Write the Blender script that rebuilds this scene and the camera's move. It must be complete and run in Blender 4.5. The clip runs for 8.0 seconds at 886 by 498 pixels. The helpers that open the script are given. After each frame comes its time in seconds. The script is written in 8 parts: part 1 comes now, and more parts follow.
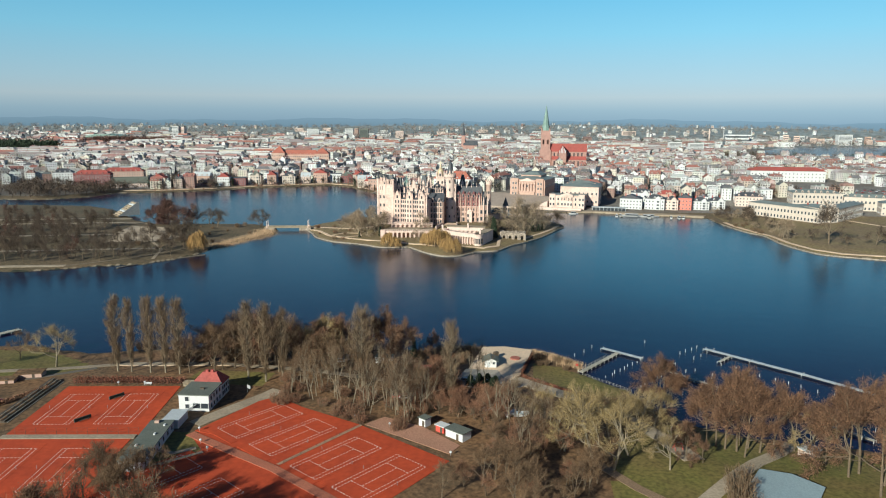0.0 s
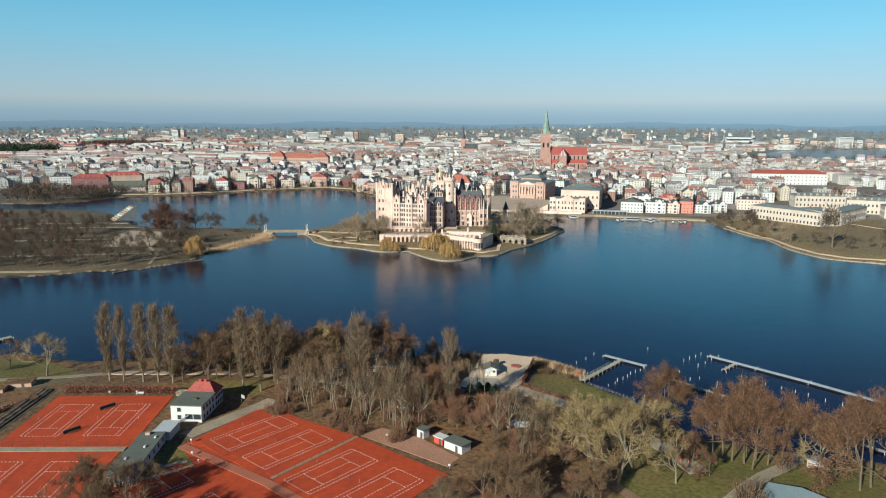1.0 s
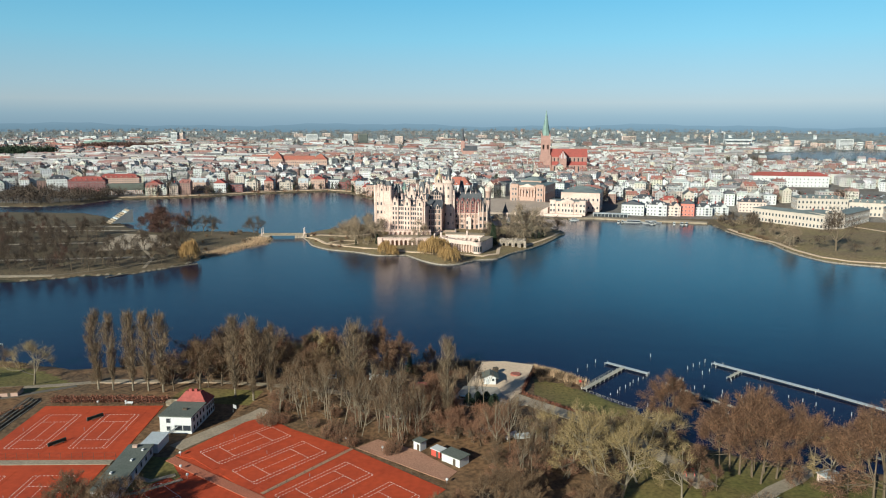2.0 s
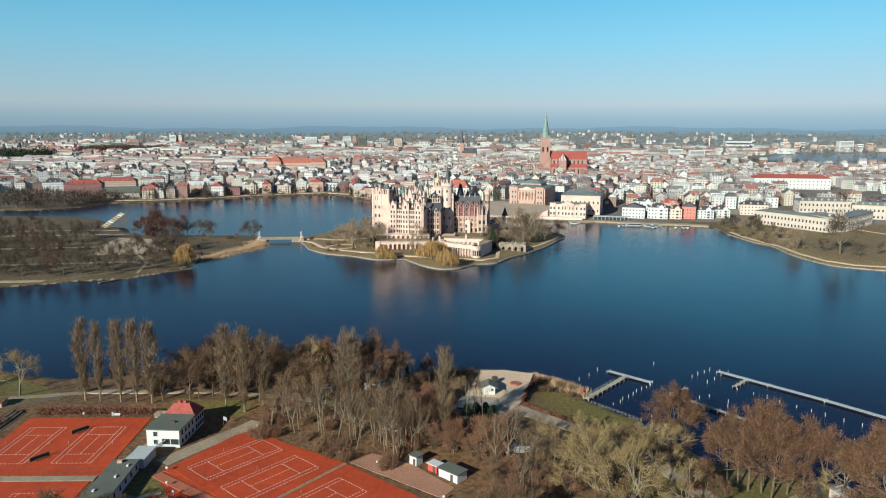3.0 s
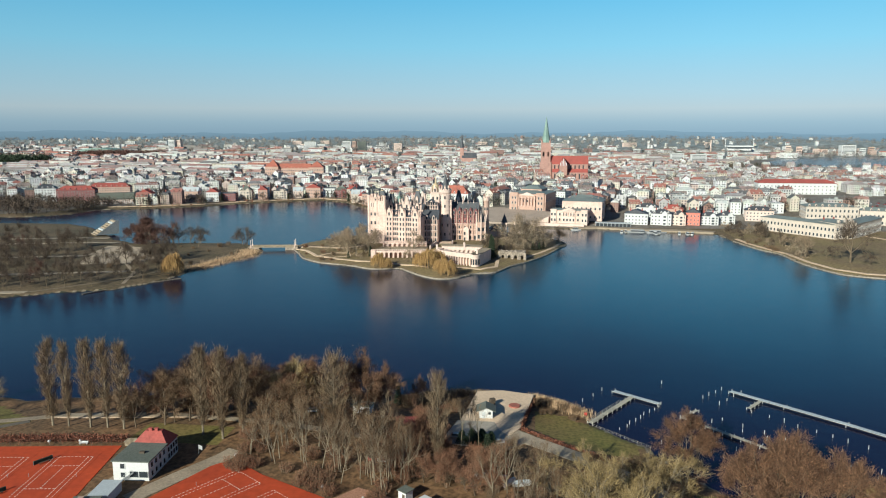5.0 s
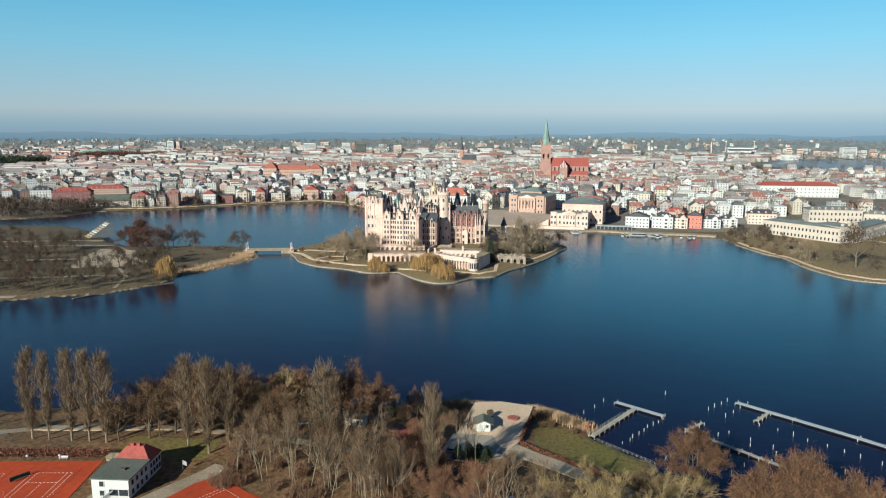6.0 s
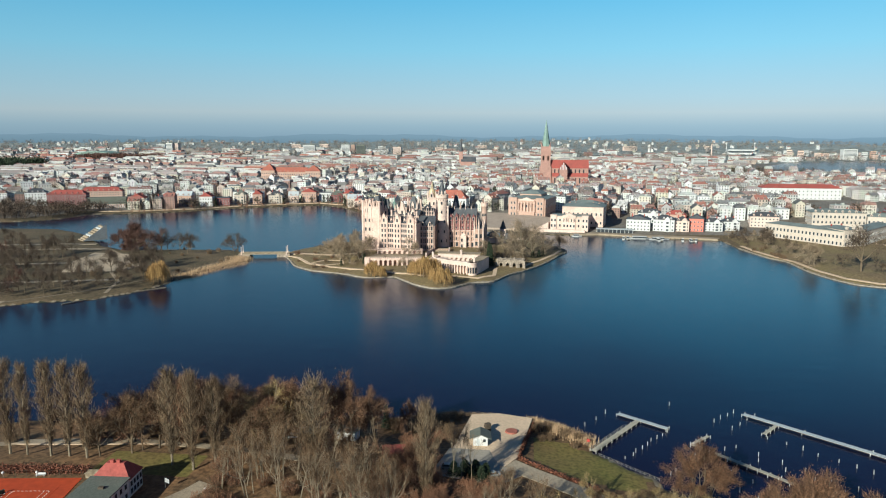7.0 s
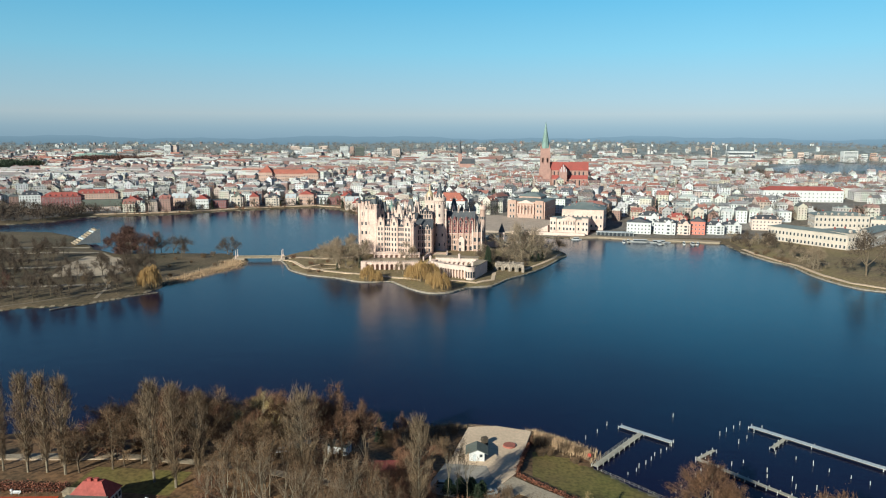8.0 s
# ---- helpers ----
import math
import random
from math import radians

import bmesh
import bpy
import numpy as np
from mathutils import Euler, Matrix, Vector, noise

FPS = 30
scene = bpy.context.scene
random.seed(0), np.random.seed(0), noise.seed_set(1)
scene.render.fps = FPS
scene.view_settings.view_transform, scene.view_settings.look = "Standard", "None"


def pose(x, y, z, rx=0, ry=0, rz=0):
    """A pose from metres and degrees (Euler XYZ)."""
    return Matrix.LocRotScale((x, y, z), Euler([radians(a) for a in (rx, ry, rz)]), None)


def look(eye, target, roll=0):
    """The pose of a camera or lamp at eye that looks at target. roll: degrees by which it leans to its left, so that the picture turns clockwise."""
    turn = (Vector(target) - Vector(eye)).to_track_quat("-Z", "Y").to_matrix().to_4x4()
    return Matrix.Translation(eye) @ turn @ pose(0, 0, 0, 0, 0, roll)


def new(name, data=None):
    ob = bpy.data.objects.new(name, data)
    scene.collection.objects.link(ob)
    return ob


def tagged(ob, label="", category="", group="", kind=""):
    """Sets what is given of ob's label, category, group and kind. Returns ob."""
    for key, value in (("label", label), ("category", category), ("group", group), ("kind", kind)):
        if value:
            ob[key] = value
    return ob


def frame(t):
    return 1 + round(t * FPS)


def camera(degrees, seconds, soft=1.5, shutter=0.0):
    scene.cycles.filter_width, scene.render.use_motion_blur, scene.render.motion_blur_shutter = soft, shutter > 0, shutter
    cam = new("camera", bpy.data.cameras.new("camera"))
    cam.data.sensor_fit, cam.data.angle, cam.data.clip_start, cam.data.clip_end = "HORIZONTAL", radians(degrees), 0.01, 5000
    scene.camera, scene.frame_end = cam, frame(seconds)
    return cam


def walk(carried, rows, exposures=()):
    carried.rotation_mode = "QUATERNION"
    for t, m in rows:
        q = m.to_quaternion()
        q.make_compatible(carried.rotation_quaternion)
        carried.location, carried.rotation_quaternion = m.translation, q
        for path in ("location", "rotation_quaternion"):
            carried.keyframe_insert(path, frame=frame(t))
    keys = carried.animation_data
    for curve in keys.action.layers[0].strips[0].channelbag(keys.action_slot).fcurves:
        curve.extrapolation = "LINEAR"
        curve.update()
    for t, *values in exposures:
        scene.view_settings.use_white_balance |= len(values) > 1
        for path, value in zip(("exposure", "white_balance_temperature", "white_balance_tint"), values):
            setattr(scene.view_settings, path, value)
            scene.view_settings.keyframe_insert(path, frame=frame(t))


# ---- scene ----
cam = camera(64.7, 8.0, soft=1.1)
PATH = [
    (0, (0.235, 2.472, 95.862), (-0.005, 4.424, 95.494), 0.3),
    (0.5, (0.158, 5.164, 95.833), (-0.081, 7.116, 95.469), 0.3),
    (1, (0.095, 8.052, 95.828), (-0.146, 10.005, 95.469), 0.2),
    (1.5, (0.047, 11.269, 95.831), (-0.194, 13.222, 95.475), 0.2),
    (3, (-0.088, 22.086, 95.821), (-0.328, 24.041, 95.474), 0.1),
    (3.5, (-0.074, 25.987, 95.855), (-0.315, 27.943, 95.512), 0.1),
    (4, (-0.021, 30.074, 95.901), (-0.262, 32.03, 95.561), 0.1),
    (4.5, (0.096, 34.352, 95.921), (-0.146, 36.309, 95.584), 0.0),
    (6, (0.343, 47.552, 96.024), (0.101, 49.509, 95.694), 0.1),
    (6.5, (0.489, 51.996, 96.05), (0.248, 53.954, 95.723), 0.1),
    (7, (0.652, 56.455, 96.074), (0.41, 58.413, 95.749), 0.1),
    (7.5, (0.799, 60.907, 96.086), (0.557, 62.866, 95.763), 0.1),
    (8, (0.93, 65.331, 96.085), (0.689, 67.291, 95.765), 0.1),
]
walk(cam, [(t, look(eye, target, roll)) for t, eye, target, roll in PATH], [(0.0, 0.55, 5330, -5), (8.0, 0.55, 5330, -5)])

# ---- light ----
SUN_AZ, SUN_EL = 208.5, 23.5
world = bpy.data.worlds.new("sky")
scene.world = world
world.use_nodes = True
wt = world.node_tree
sky = wt.nodes.new("ShaderNodeTexSky")
sky.sky_type = "NISHITA"
sky.sun_disc = False
sky.sun_elevation, sky.sun_rotation = radians(SUN_EL), radians(SUN_AZ)
sky.altitude, sky.air_density, sky.dust_density, sky.ozone_density = 100, 0.7, 0.0, 2.6
wt.links.new(sky.outputs[0], wt.nodes["Background"].inputs[0])
wt.nodes["Background"].inputs[1].default_value = 0.05
sun_data = bpy.data.lights.new("sun", "SUN")
sun_data.energy, sun_data.angle, sun_data.color = 5.0, radians(0.53), (1.0, 0.84, 0.645)
sun = new("sun", sun_data)
sun_dir = Vector((math.sin(radians(SUN_AZ)) * math.cos(radians(SUN_EL)), math.cos(radians(SUN_AZ)) * math.cos(radians(SUN_EL)), math.sin(radians(SUN_EL))))
sun.matrix_world = look(sun_dir * 300, (0, 0, 0))


# ---- materials ----
def mat(name, a, b=None, rough=0.85, big=0.12, fine=2.5, bump=0.15, palette=None, metal=0.0, island=0.0, contrast=0.3, spec=0.3, pick="object"):
    """Two colours mixed by a coarse noise, with a finer grain; palette: colours picked object by object."""
    m = bpy.data.materials.new(name)
    m.use_nodes = True
    t = m.node_tree
    bsdf = t.nodes["Principled BSDF"]
    bsdf.inputs["Roughness"].default_value, bsdf.inputs["Metallic"].default_value = rough, metal
    bsdf.inputs["Specular IOR Level"].default_value = spec
    geo = t.nodes.new("ShaderNodeNewGeometry")

    def grain(scale, detail):
        n = t.nodes.new("ShaderNodeTexNoise")
        n.inputs["Scale"].default_value, n.inputs["Detail"].default_value = scale, detail
        t.links.new(geo.outputs["Position"], n.inputs["Vector"])
        return n

    def mix(kind, fac, x, y):
        n = t.nodes.new("ShaderNodeMix")
        n.data_type, n.blend_type = "RGBA", kind
        for sock, v in ((n.inputs[0], fac), (n.inputs[6], x), (n.inputs[7], y)):
            if isinstance(v, bpy.types.NodeSocket):
                t.links.new(v, sock)
            elif isinstance(v, tuple):
                sock.default_value = (*v, 1)
            else:
                sock.default_value = v
        return n.outputs[2]

    def ramp(sock, lo, hi):
        n = t.nodes.new("ShaderNodeMapRange")
        n.inputs[1].default_value, n.inputs[2].default_value = 0.3, 0.7
        n.inputs[3].default_value, n.inputs[4].default_value = lo, hi
        t.links.new(sock, n.inputs[0])
        return n.outputs[0]

    coarse, small = grain(big, 4), grain(fine, 3)
    if palette:
        info = t.nodes.new("ShaderNodeObjectInfo")
        cr = t.nodes.new("ShaderNodeValToRGB")
        cr.color_ramp.interpolation = "CONSTANT"
        while len(cr.color_ramp.elements) < len(palette):
            cr.color_ramp.elements.new(0.5)
        for i, c in enumerate(palette):
            cr.color_ramp.elements[i].position = i / len(palette)
            cr.color_ramp.elements[i].color = (*c, 1)
        t.links.new(geo.outputs["Random Per Island"] if pick == "island" else info.outputs["Random"], cr.inputs[0])
        col = mix("MULTIPLY", 0.25, cr.outputs[0], coarse.outputs["Color"])
    else:
        col = mix("MIX", ramp(coarse.outputs["Fac"], 0.0, 1.0), a, b or tuple(c * 0.7 for c in a))
    bright = t.nodes.new("ShaderNodeCombineColor")
    v = ramp(small.outputs["Fac"], 1 - contrast, 1 + contrast)
    if island:
        r = t.nodes.new("ShaderNodeMapRange")
        r.inputs[3].default_value, r.inputs[4].default_value = 1 - island, 1 + island
        t.links.new(geo.outputs["Random Per Island"], r.inputs[0])
        mu = t.nodes.new("ShaderNodeMath")
        mu.operation = "MULTIPLY"
        t.links.new(v, mu.inputs[0])
        t.links.new(r.outputs[0], mu.inputs[1])
        v = mu.outputs[0]
    for s in bright.inputs[:3]:
        t.links.new(v, s)
    t.links.new(mix("MULTIPLY", 1.0, col, bright.outputs[0]), bsdf.inputs["Base Color"])
    if bump:
        bp = t.nodes.new("ShaderNodeBump")
        bp.inputs["Strength"].default_value, bp.inputs["Distance"].default_value = bump, 0.1
        t.links.new(small.outputs["Fac"], bp.inputs["Height"])
        t.links.new(bp.outputs[0], bsdf.inputs["Normal"])
    return m


GRASS = mat("winter grass", (0.135, 0.125, 0.03), (0.165, 0.118, 0.042), big=0.06, fine=0.9, contrast=0.35)
PARKGRASS = mat("faded park lawn", (0.2, 0.155, 0.072), (0.185, 0.13, 0.075), big=0.05, fine=0.7, contrast=0.35)
LITTER = mat("leaf litter", (0.18, 0.098, 0.046), (0.115, 0.075, 0.04), big=0.08, fine=0.8, contrast=0.5)
DRYGRASS = mat("dry park grass", (0.15, 0.107, 0.063), (0.085, 0.068, 0.038), big=0.03, fine=0.6, contrast=0.4)
TOWN = mat("town ground", (0.21, 0.19, 0.17), (0.13, 0.105, 0.08), big=0.03, fine=0.4, contrast=0.4)
# far land paled to grey: distance haze put into the base colour
FIELD = mat("haze-paled fields and woods", (0.19, 0.2, 0.2), (0.25, 0.26, 0.25), big=0.004, fine=0.03, bump=0, contrast=0.5)
BED = mat("lake bed", (0.05, 0.05, 0.03), (0.03, 0.03, 0.02))
SAND = mat("packed sand", (0.66, 0.49, 0.34), (0.55, 0.41, 0.285), fine=1.5, contrast=0.12)
GRAVEL = mat("gravel path", (0.36, 0.285, 0.205), (0.26, 0.205, 0.145), fine=1.5, contrast=0.2)
AVENUE = mat("pale gravel avenue", (0.4, 0.325, 0.24), (0.31, 0.25, 0.18), fine=1.5, contrast=0.2)
ASPHALT = mat("worn asphalt", (0.17, 0.14, 0.11), (0.12, 0.1, 0.08), fine=1.5, contrast=0.2)
CLAY = mat("red clay", (0.44, 0.062, 0.017), (0.35, 0.05, 0.016), rough=0.9, big=0.1, fine=0.6, contrast=0.12, bump=0.05)
LINE = mat("white line tape partly under clay", (0.9, 0.86, 0.78), (0.82, 0.66, 0.55), big=1.3, fine=4, contrast=0.1)
WHITE = mat("white render", (0.62, 0.61, 0.6), (0.54, 0.53, 0.52), contrast=0.06, big=0.2)
CREAM = mat("cream stone", (0.72, 0.525, 0.44), (0.54, 0.395, 0.33), contrast=0.15, big=0.15, fine=0.8)
PALE = mat("pale stone", (0.71, 0.545, 0.465), (0.57, 0.44, 0.375), contrast=0.12, big=0.15, fine=0.8)
PINKSTONE = mat("pinkish stone", (0.5, 0.33, 0.265), (0.41, 0.28, 0.22), contrast=0.15, fine=0.8)
REDBRICK = mat("dark red brick", (0.23, 0.085, 0.08), (0.17, 0.075, 0.075), contrast=0.2, fine=1.0)
CHURCHBRICK = mat("church brick", (0.4, 0.235, 0.195), (0.33, 0.2, 0.165), contrast=0.2, fine=0.6)
SLATE = mat("slate roof", (0.055, 0.058, 0.07), (0.085, 0.085, 0.09), rough=0.55, contrast=0.25, fine=1.0)
COPPER = mat("green copper", (0.23, 0.31, 0.27), (0.16, 0.23, 0.2), rough=0.6, contrast=0.15)
GOLD = mat("gilding", (0.62, 0.47, 0.27), (0.5, 0.4, 0.27), rough=0.5, metal=0.3, bump=0)
REDTILE = mat("red roof tiles", (0.33, 0.08, 0.065), (0.25, 0.072, 0.06), contrast=0.2, fine=1.2)
ORANGETILE = mat("orange roof tiles", (0.38, 0.125, 0.085), (0.3, 0.11, 0.08), contrast=0.2, fine=0.8)
FELT = mat("grey green roofing felt", (0.11, 0.12, 0.1), (0.14, 0.145, 0.125), contrast=0.2)
LIGHTROOF = mat("light metal roof", (0.5, 0.52, 0.53), (0.42, 0.44, 0.46), rough=0.5, contrast=0.1)
BLUEROOF = mat("blue grey roofing", (0.3, 0.37, 0.4), (0.26, 0.32, 0.35), rough=0.6, contrast=0.12)
GLASS = mat("dark window glass", (0.03, 0.035, 0.045), (0.05, 0.055, 0.06), rough=0.15, bump=0, contrast=0.1, spec=0.5)
BARK = mat("grey brown bark", (0.17, 0.125, 0.08), (0.11, 0.082, 0.055), big=0.5, fine=4, contrast=0.3)
PALEBARK = mat("pale bark", (0.26, 0.21, 0.145), (0.165, 0.135, 0.095), big=0.5, fine=4, contrast=0.3)
TWIG = mat("bare twigs", (0.18, 0.11, 0.06), (0.115, 0.074, 0.043), big=0.1, island=0.4, bump=0)
TWIGPOPLAR = mat("poplar twigs", (0.21, 0.145, 0.085), (0.135, 0.096, 0.06), big=0.2, island=0.4, bump=0)
TWIGOLIVE = mat("olive twigs", (0.32, 0.23, 0.1), (0.23, 0.165, 0.078), big=0.15, island=0.4, bump=0)
TWIGPALE = mat("pale tan twigs", (0.32, 0.235, 0.155), (0.225, 0.17, 0.115), big=0.15, island=0.4, bump=0)
STUCCO = mat("warm white stucco", (0.56, 0.475, 0.4), (0.48, 0.41, 0.345), contrast=0.08, big=0.15, fine=0.6)
TWIGBEECH = mat("purple brown twigs", (0.12, 0.058, 0.042), (0.08, 0.045, 0.036), big=0.15, island=0.4, bump=0)
TWIGRED = mat("reddish twigs", (0.27, 0.13, 0.073), (0.19, 0.1, 0.06), big=0.15, island=0.4, bump=0)
TWIGGREY = mat("grey far twigs", (0.1, 0.07, 0.05), (0.065, 0.048, 0.036), big=0.05, island=0.4, bump=0)
# twigs of the far woods, lightened as haze would, in the colour itself
TWIGFAR = mat("haze-paled wood twigs", (0.2, 0.175, 0.155), (0.15, 0.13, 0.115), big=0.02, island=0.3, bump=0)
BROWNLEAF = mat("withered oak leaves", (0.185, 0.1, 0.055), (0.108, 0.061, 0.038), big=0.25, island=0.5, bump=0)
WILLOWLEAF = mat("yellow willow switches", (0.42, 0.26, 0.1), (0.32, 0.2, 0.08), big=0.3, island=0.35, bump=0)
EVERGREEN = mat("evergreen needles", (0.035, 0.05, 0.025), (0.025, 0.035, 0.02), big=0.4, island=0.4, bump=0)
REED = mat("dry reed", (0.55, 0.38, 0.24), (0.42, 0.29, 0.17), big=0.4, island=0.35, bump=0)
HEDGE = mat("copper beech hedge", (0.21, 0.082, 0.048), (0.15, 0.062, 0.038), big=0.3, island=0.4, bump=0)
PLANK = mat("weathered planks", (0.42, 0.38, 0.31), (0.33, 0.3, 0.25), big=0.4, fine=4, contrast=0.2, palette=None)
POST = mat("bleached post", (0.62, 0.6, 0.56), (0.45, 0.43, 0.4), big=0.7, contrast=0.15)
DARKPOST = mat("dark wood", (0.1, 0.075, 0.055), (0.07, 0.055, 0.04), contrast=0.2)
STEEL = mat("grey steel", (0.35, 0.36, 0.36), (0.28, 0.29, 0.29), rough=0.5, metal=0.3, bump=0)
ROCK = mat("grotto stone", (0.36, 0.29, 0.23), (0.23, 0.19, 0.15), big=0.4, fine=1.0, contrast=0.4, bump=0.4)
BANK = mat("shore stones", (0.3, 0.25, 0.18), (0.17, 0.13, 0.085), big=0.3, fine=1.0, contrast=0.3)
REDPAINT = mat("red paint", (0.6, 0.09, 0.06), (0.5, 0.08, 0.06), rough=0.5, contrast=0.1)
SALMON = mat("salmon render", (0.62, 0.2, 0.15), (0.55, 0.19, 0.14), contrast=0.1)
DARKNET = mat("dark green windbreak net", (0.02, 0.035, 0.025), (0.03, 0.04, 0.03))
TYRE = mat("black rubber", (0.02, 0.02, 0.02), (0.03, 0.03, 0.03))
CARPAINT = mat("car paint", (0.5, 0.5, 0.5), rough=0.3, contrast=0.03, bump=0, spec=0.5,
               palette=[(0.7, 0.7, 0.7), (0.05, 0.05, 0.06), (0.3, 0.31, 0.33), (0.75, 0.75, 0.74), (0.1, 0.12, 0.2), (0.35, 0.04, 0.03), (0.5, 0.51, 0.52)])
WALLS = [(0.68, 0.66, 0.63), (0.62, 0.56, 0.48), (0.68, 0.67, 0.66), (0.5, 0.46, 0.42), (0.7, 0.69, 0.68), (0.54, 0.43, 0.37), (0.64, 0.63, 0.61),
         (0.32, 0.2, 0.17), (0.58, 0.53, 0.43), (0.68, 0.66, 0.63), (0.4, 0.38, 0.37), (0.64, 0.61, 0.56), (0.7, 0.69, 0.69), (0.58, 0.56, 0.54), (0.3, 0.27, 0.25)]
ROOFS = [(0.27, 0.13, 0.11), (0.2, 0.195, 0.2), (0.24, 0.13, 0.115), (0.13, 0.13, 0.135), (0.36, 0.34, 0.32), (0.31, 0.14, 0.115), (0.22, 0.18, 0.17), (0.45, 0.45, 0.44), (0.17, 0.135, 0.125), (0.3, 0.18, 0.155), (0.27, 0.26, 0.26), (0.12, 0.12, 0.125), (0.52, 0.5, 0.48)]
HOUSEWALL = mat("house render", (0.7, 0.7, 0.7), contrast=0.08, fine=0.5, bump=0, palette=WALLS)
HOUSEROOF = mat("house roof tiles", (0.4, 0.1, 0.06), contrast=0.2, fine=0.6, bump=0, palette=ROOFS)
FARWALL = mat("far house render", (0.7, 0.7, 0.7), contrast=0.08, fine=0.3, bump=0, palette=WALLS, pick="island")
FARROOF = mat("far grey roofs", (0.4, 0.1, 0.06), contrast=0.2, fine=0.3, bump=0, pick="island",
              palette=[(0.31, 0.27, 0.26), (0.41, 0.39, 0.38), (0.25, 0.18, 0.17), (0.35, 0.21, 0.19), (0.47, 0.45, 0.44), (0.19, 0.18, 0.18), (0.35, 0.3, 0.29), (0.29, 0.17, 0.155), (0.53, 0.51, 0.49)])
FARROOFRED = mat("far red roofs", (0.4, 0.1, 0.06), contrast=0.2, fine=0.3, bump=0, pick="island",
                 palette=[(0.33, 0.15, 0.12), (0.27, 0.14, 0.12), (0.3, 0.28, 0.27), (0.37, 0.17, 0.13), (0.22, 0.14, 0.13), (0.33, 0.19, 0.16), (0.25, 0.25, 0.25)])
FLATROOF = mat("flat roof gravel", (0.3, 0.3, 0.29), contrast=0.12, fine=0.5, bump=0, palette=[(0.3, 0.3, 0.29), (0.42, 0.42, 0.4), (0.2, 0.2, 0.2), (0.5, 0.5, 0.49)])


def water_material():
    m = bpy.data.materials.new("lake water")
    m.use_nodes = True
    t = m.node_tree
    b = t.nodes["Principled BSDF"]
    b.inputs["Specular Tint"].default_value = (0.3, 0.54, 1.0, 1)
    b.inputs["Roughness"].default_value, b.inputs["IOR"].default_value = 0.2, 1.33
    geo = t.nodes.new("ShaderNodeNewGeometry")
    # the lake's brighter middle and dark bay painted into the body colour, edge ragged
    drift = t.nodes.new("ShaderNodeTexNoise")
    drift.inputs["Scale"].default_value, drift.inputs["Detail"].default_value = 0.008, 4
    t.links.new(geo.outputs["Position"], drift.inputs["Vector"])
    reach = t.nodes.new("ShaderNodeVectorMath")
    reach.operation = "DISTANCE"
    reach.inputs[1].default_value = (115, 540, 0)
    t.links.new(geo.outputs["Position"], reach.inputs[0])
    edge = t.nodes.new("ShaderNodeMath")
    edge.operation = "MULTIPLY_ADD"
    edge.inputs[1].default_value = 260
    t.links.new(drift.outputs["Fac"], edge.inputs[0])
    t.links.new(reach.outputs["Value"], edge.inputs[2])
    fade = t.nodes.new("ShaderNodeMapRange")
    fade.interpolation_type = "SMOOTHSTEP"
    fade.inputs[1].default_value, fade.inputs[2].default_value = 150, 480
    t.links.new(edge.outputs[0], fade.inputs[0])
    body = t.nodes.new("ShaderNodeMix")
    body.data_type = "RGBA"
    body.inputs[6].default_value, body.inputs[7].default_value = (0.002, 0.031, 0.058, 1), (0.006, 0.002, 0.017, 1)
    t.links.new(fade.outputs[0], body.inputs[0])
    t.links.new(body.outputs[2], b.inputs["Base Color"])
    # specular lowered by the same mask, to paint the bay darker still
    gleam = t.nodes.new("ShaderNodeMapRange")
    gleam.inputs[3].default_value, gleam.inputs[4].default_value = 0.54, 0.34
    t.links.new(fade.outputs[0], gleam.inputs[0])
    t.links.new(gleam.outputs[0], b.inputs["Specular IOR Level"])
    last = None
    for scale, dist, strength in ((0.9, 0.08, 0.55), (0.12, 0.3, 0.22)):
        n = t.nodes.new("ShaderNodeTexNoise")
        n.inputs["Scale"].default_value, n.inputs["Detail"].default_value = scale, 3
        bp = t.nodes.new("ShaderNodeBump")
        bp.inputs["Strength"].default_value, bp.inputs["Distance"].default_value = strength, dist
        t.links.new(geo.outputs["Position"], n.inputs["Vector"])
        t.links.new(n.outputs["Fac"], bp.inputs["Height"])
        if last:
            t.links.new(last, bp.inputs["Normal"])
        last = bp.outputs[0]
    t.links.new(last, b.inputs["Normal"])
    return m


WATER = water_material()


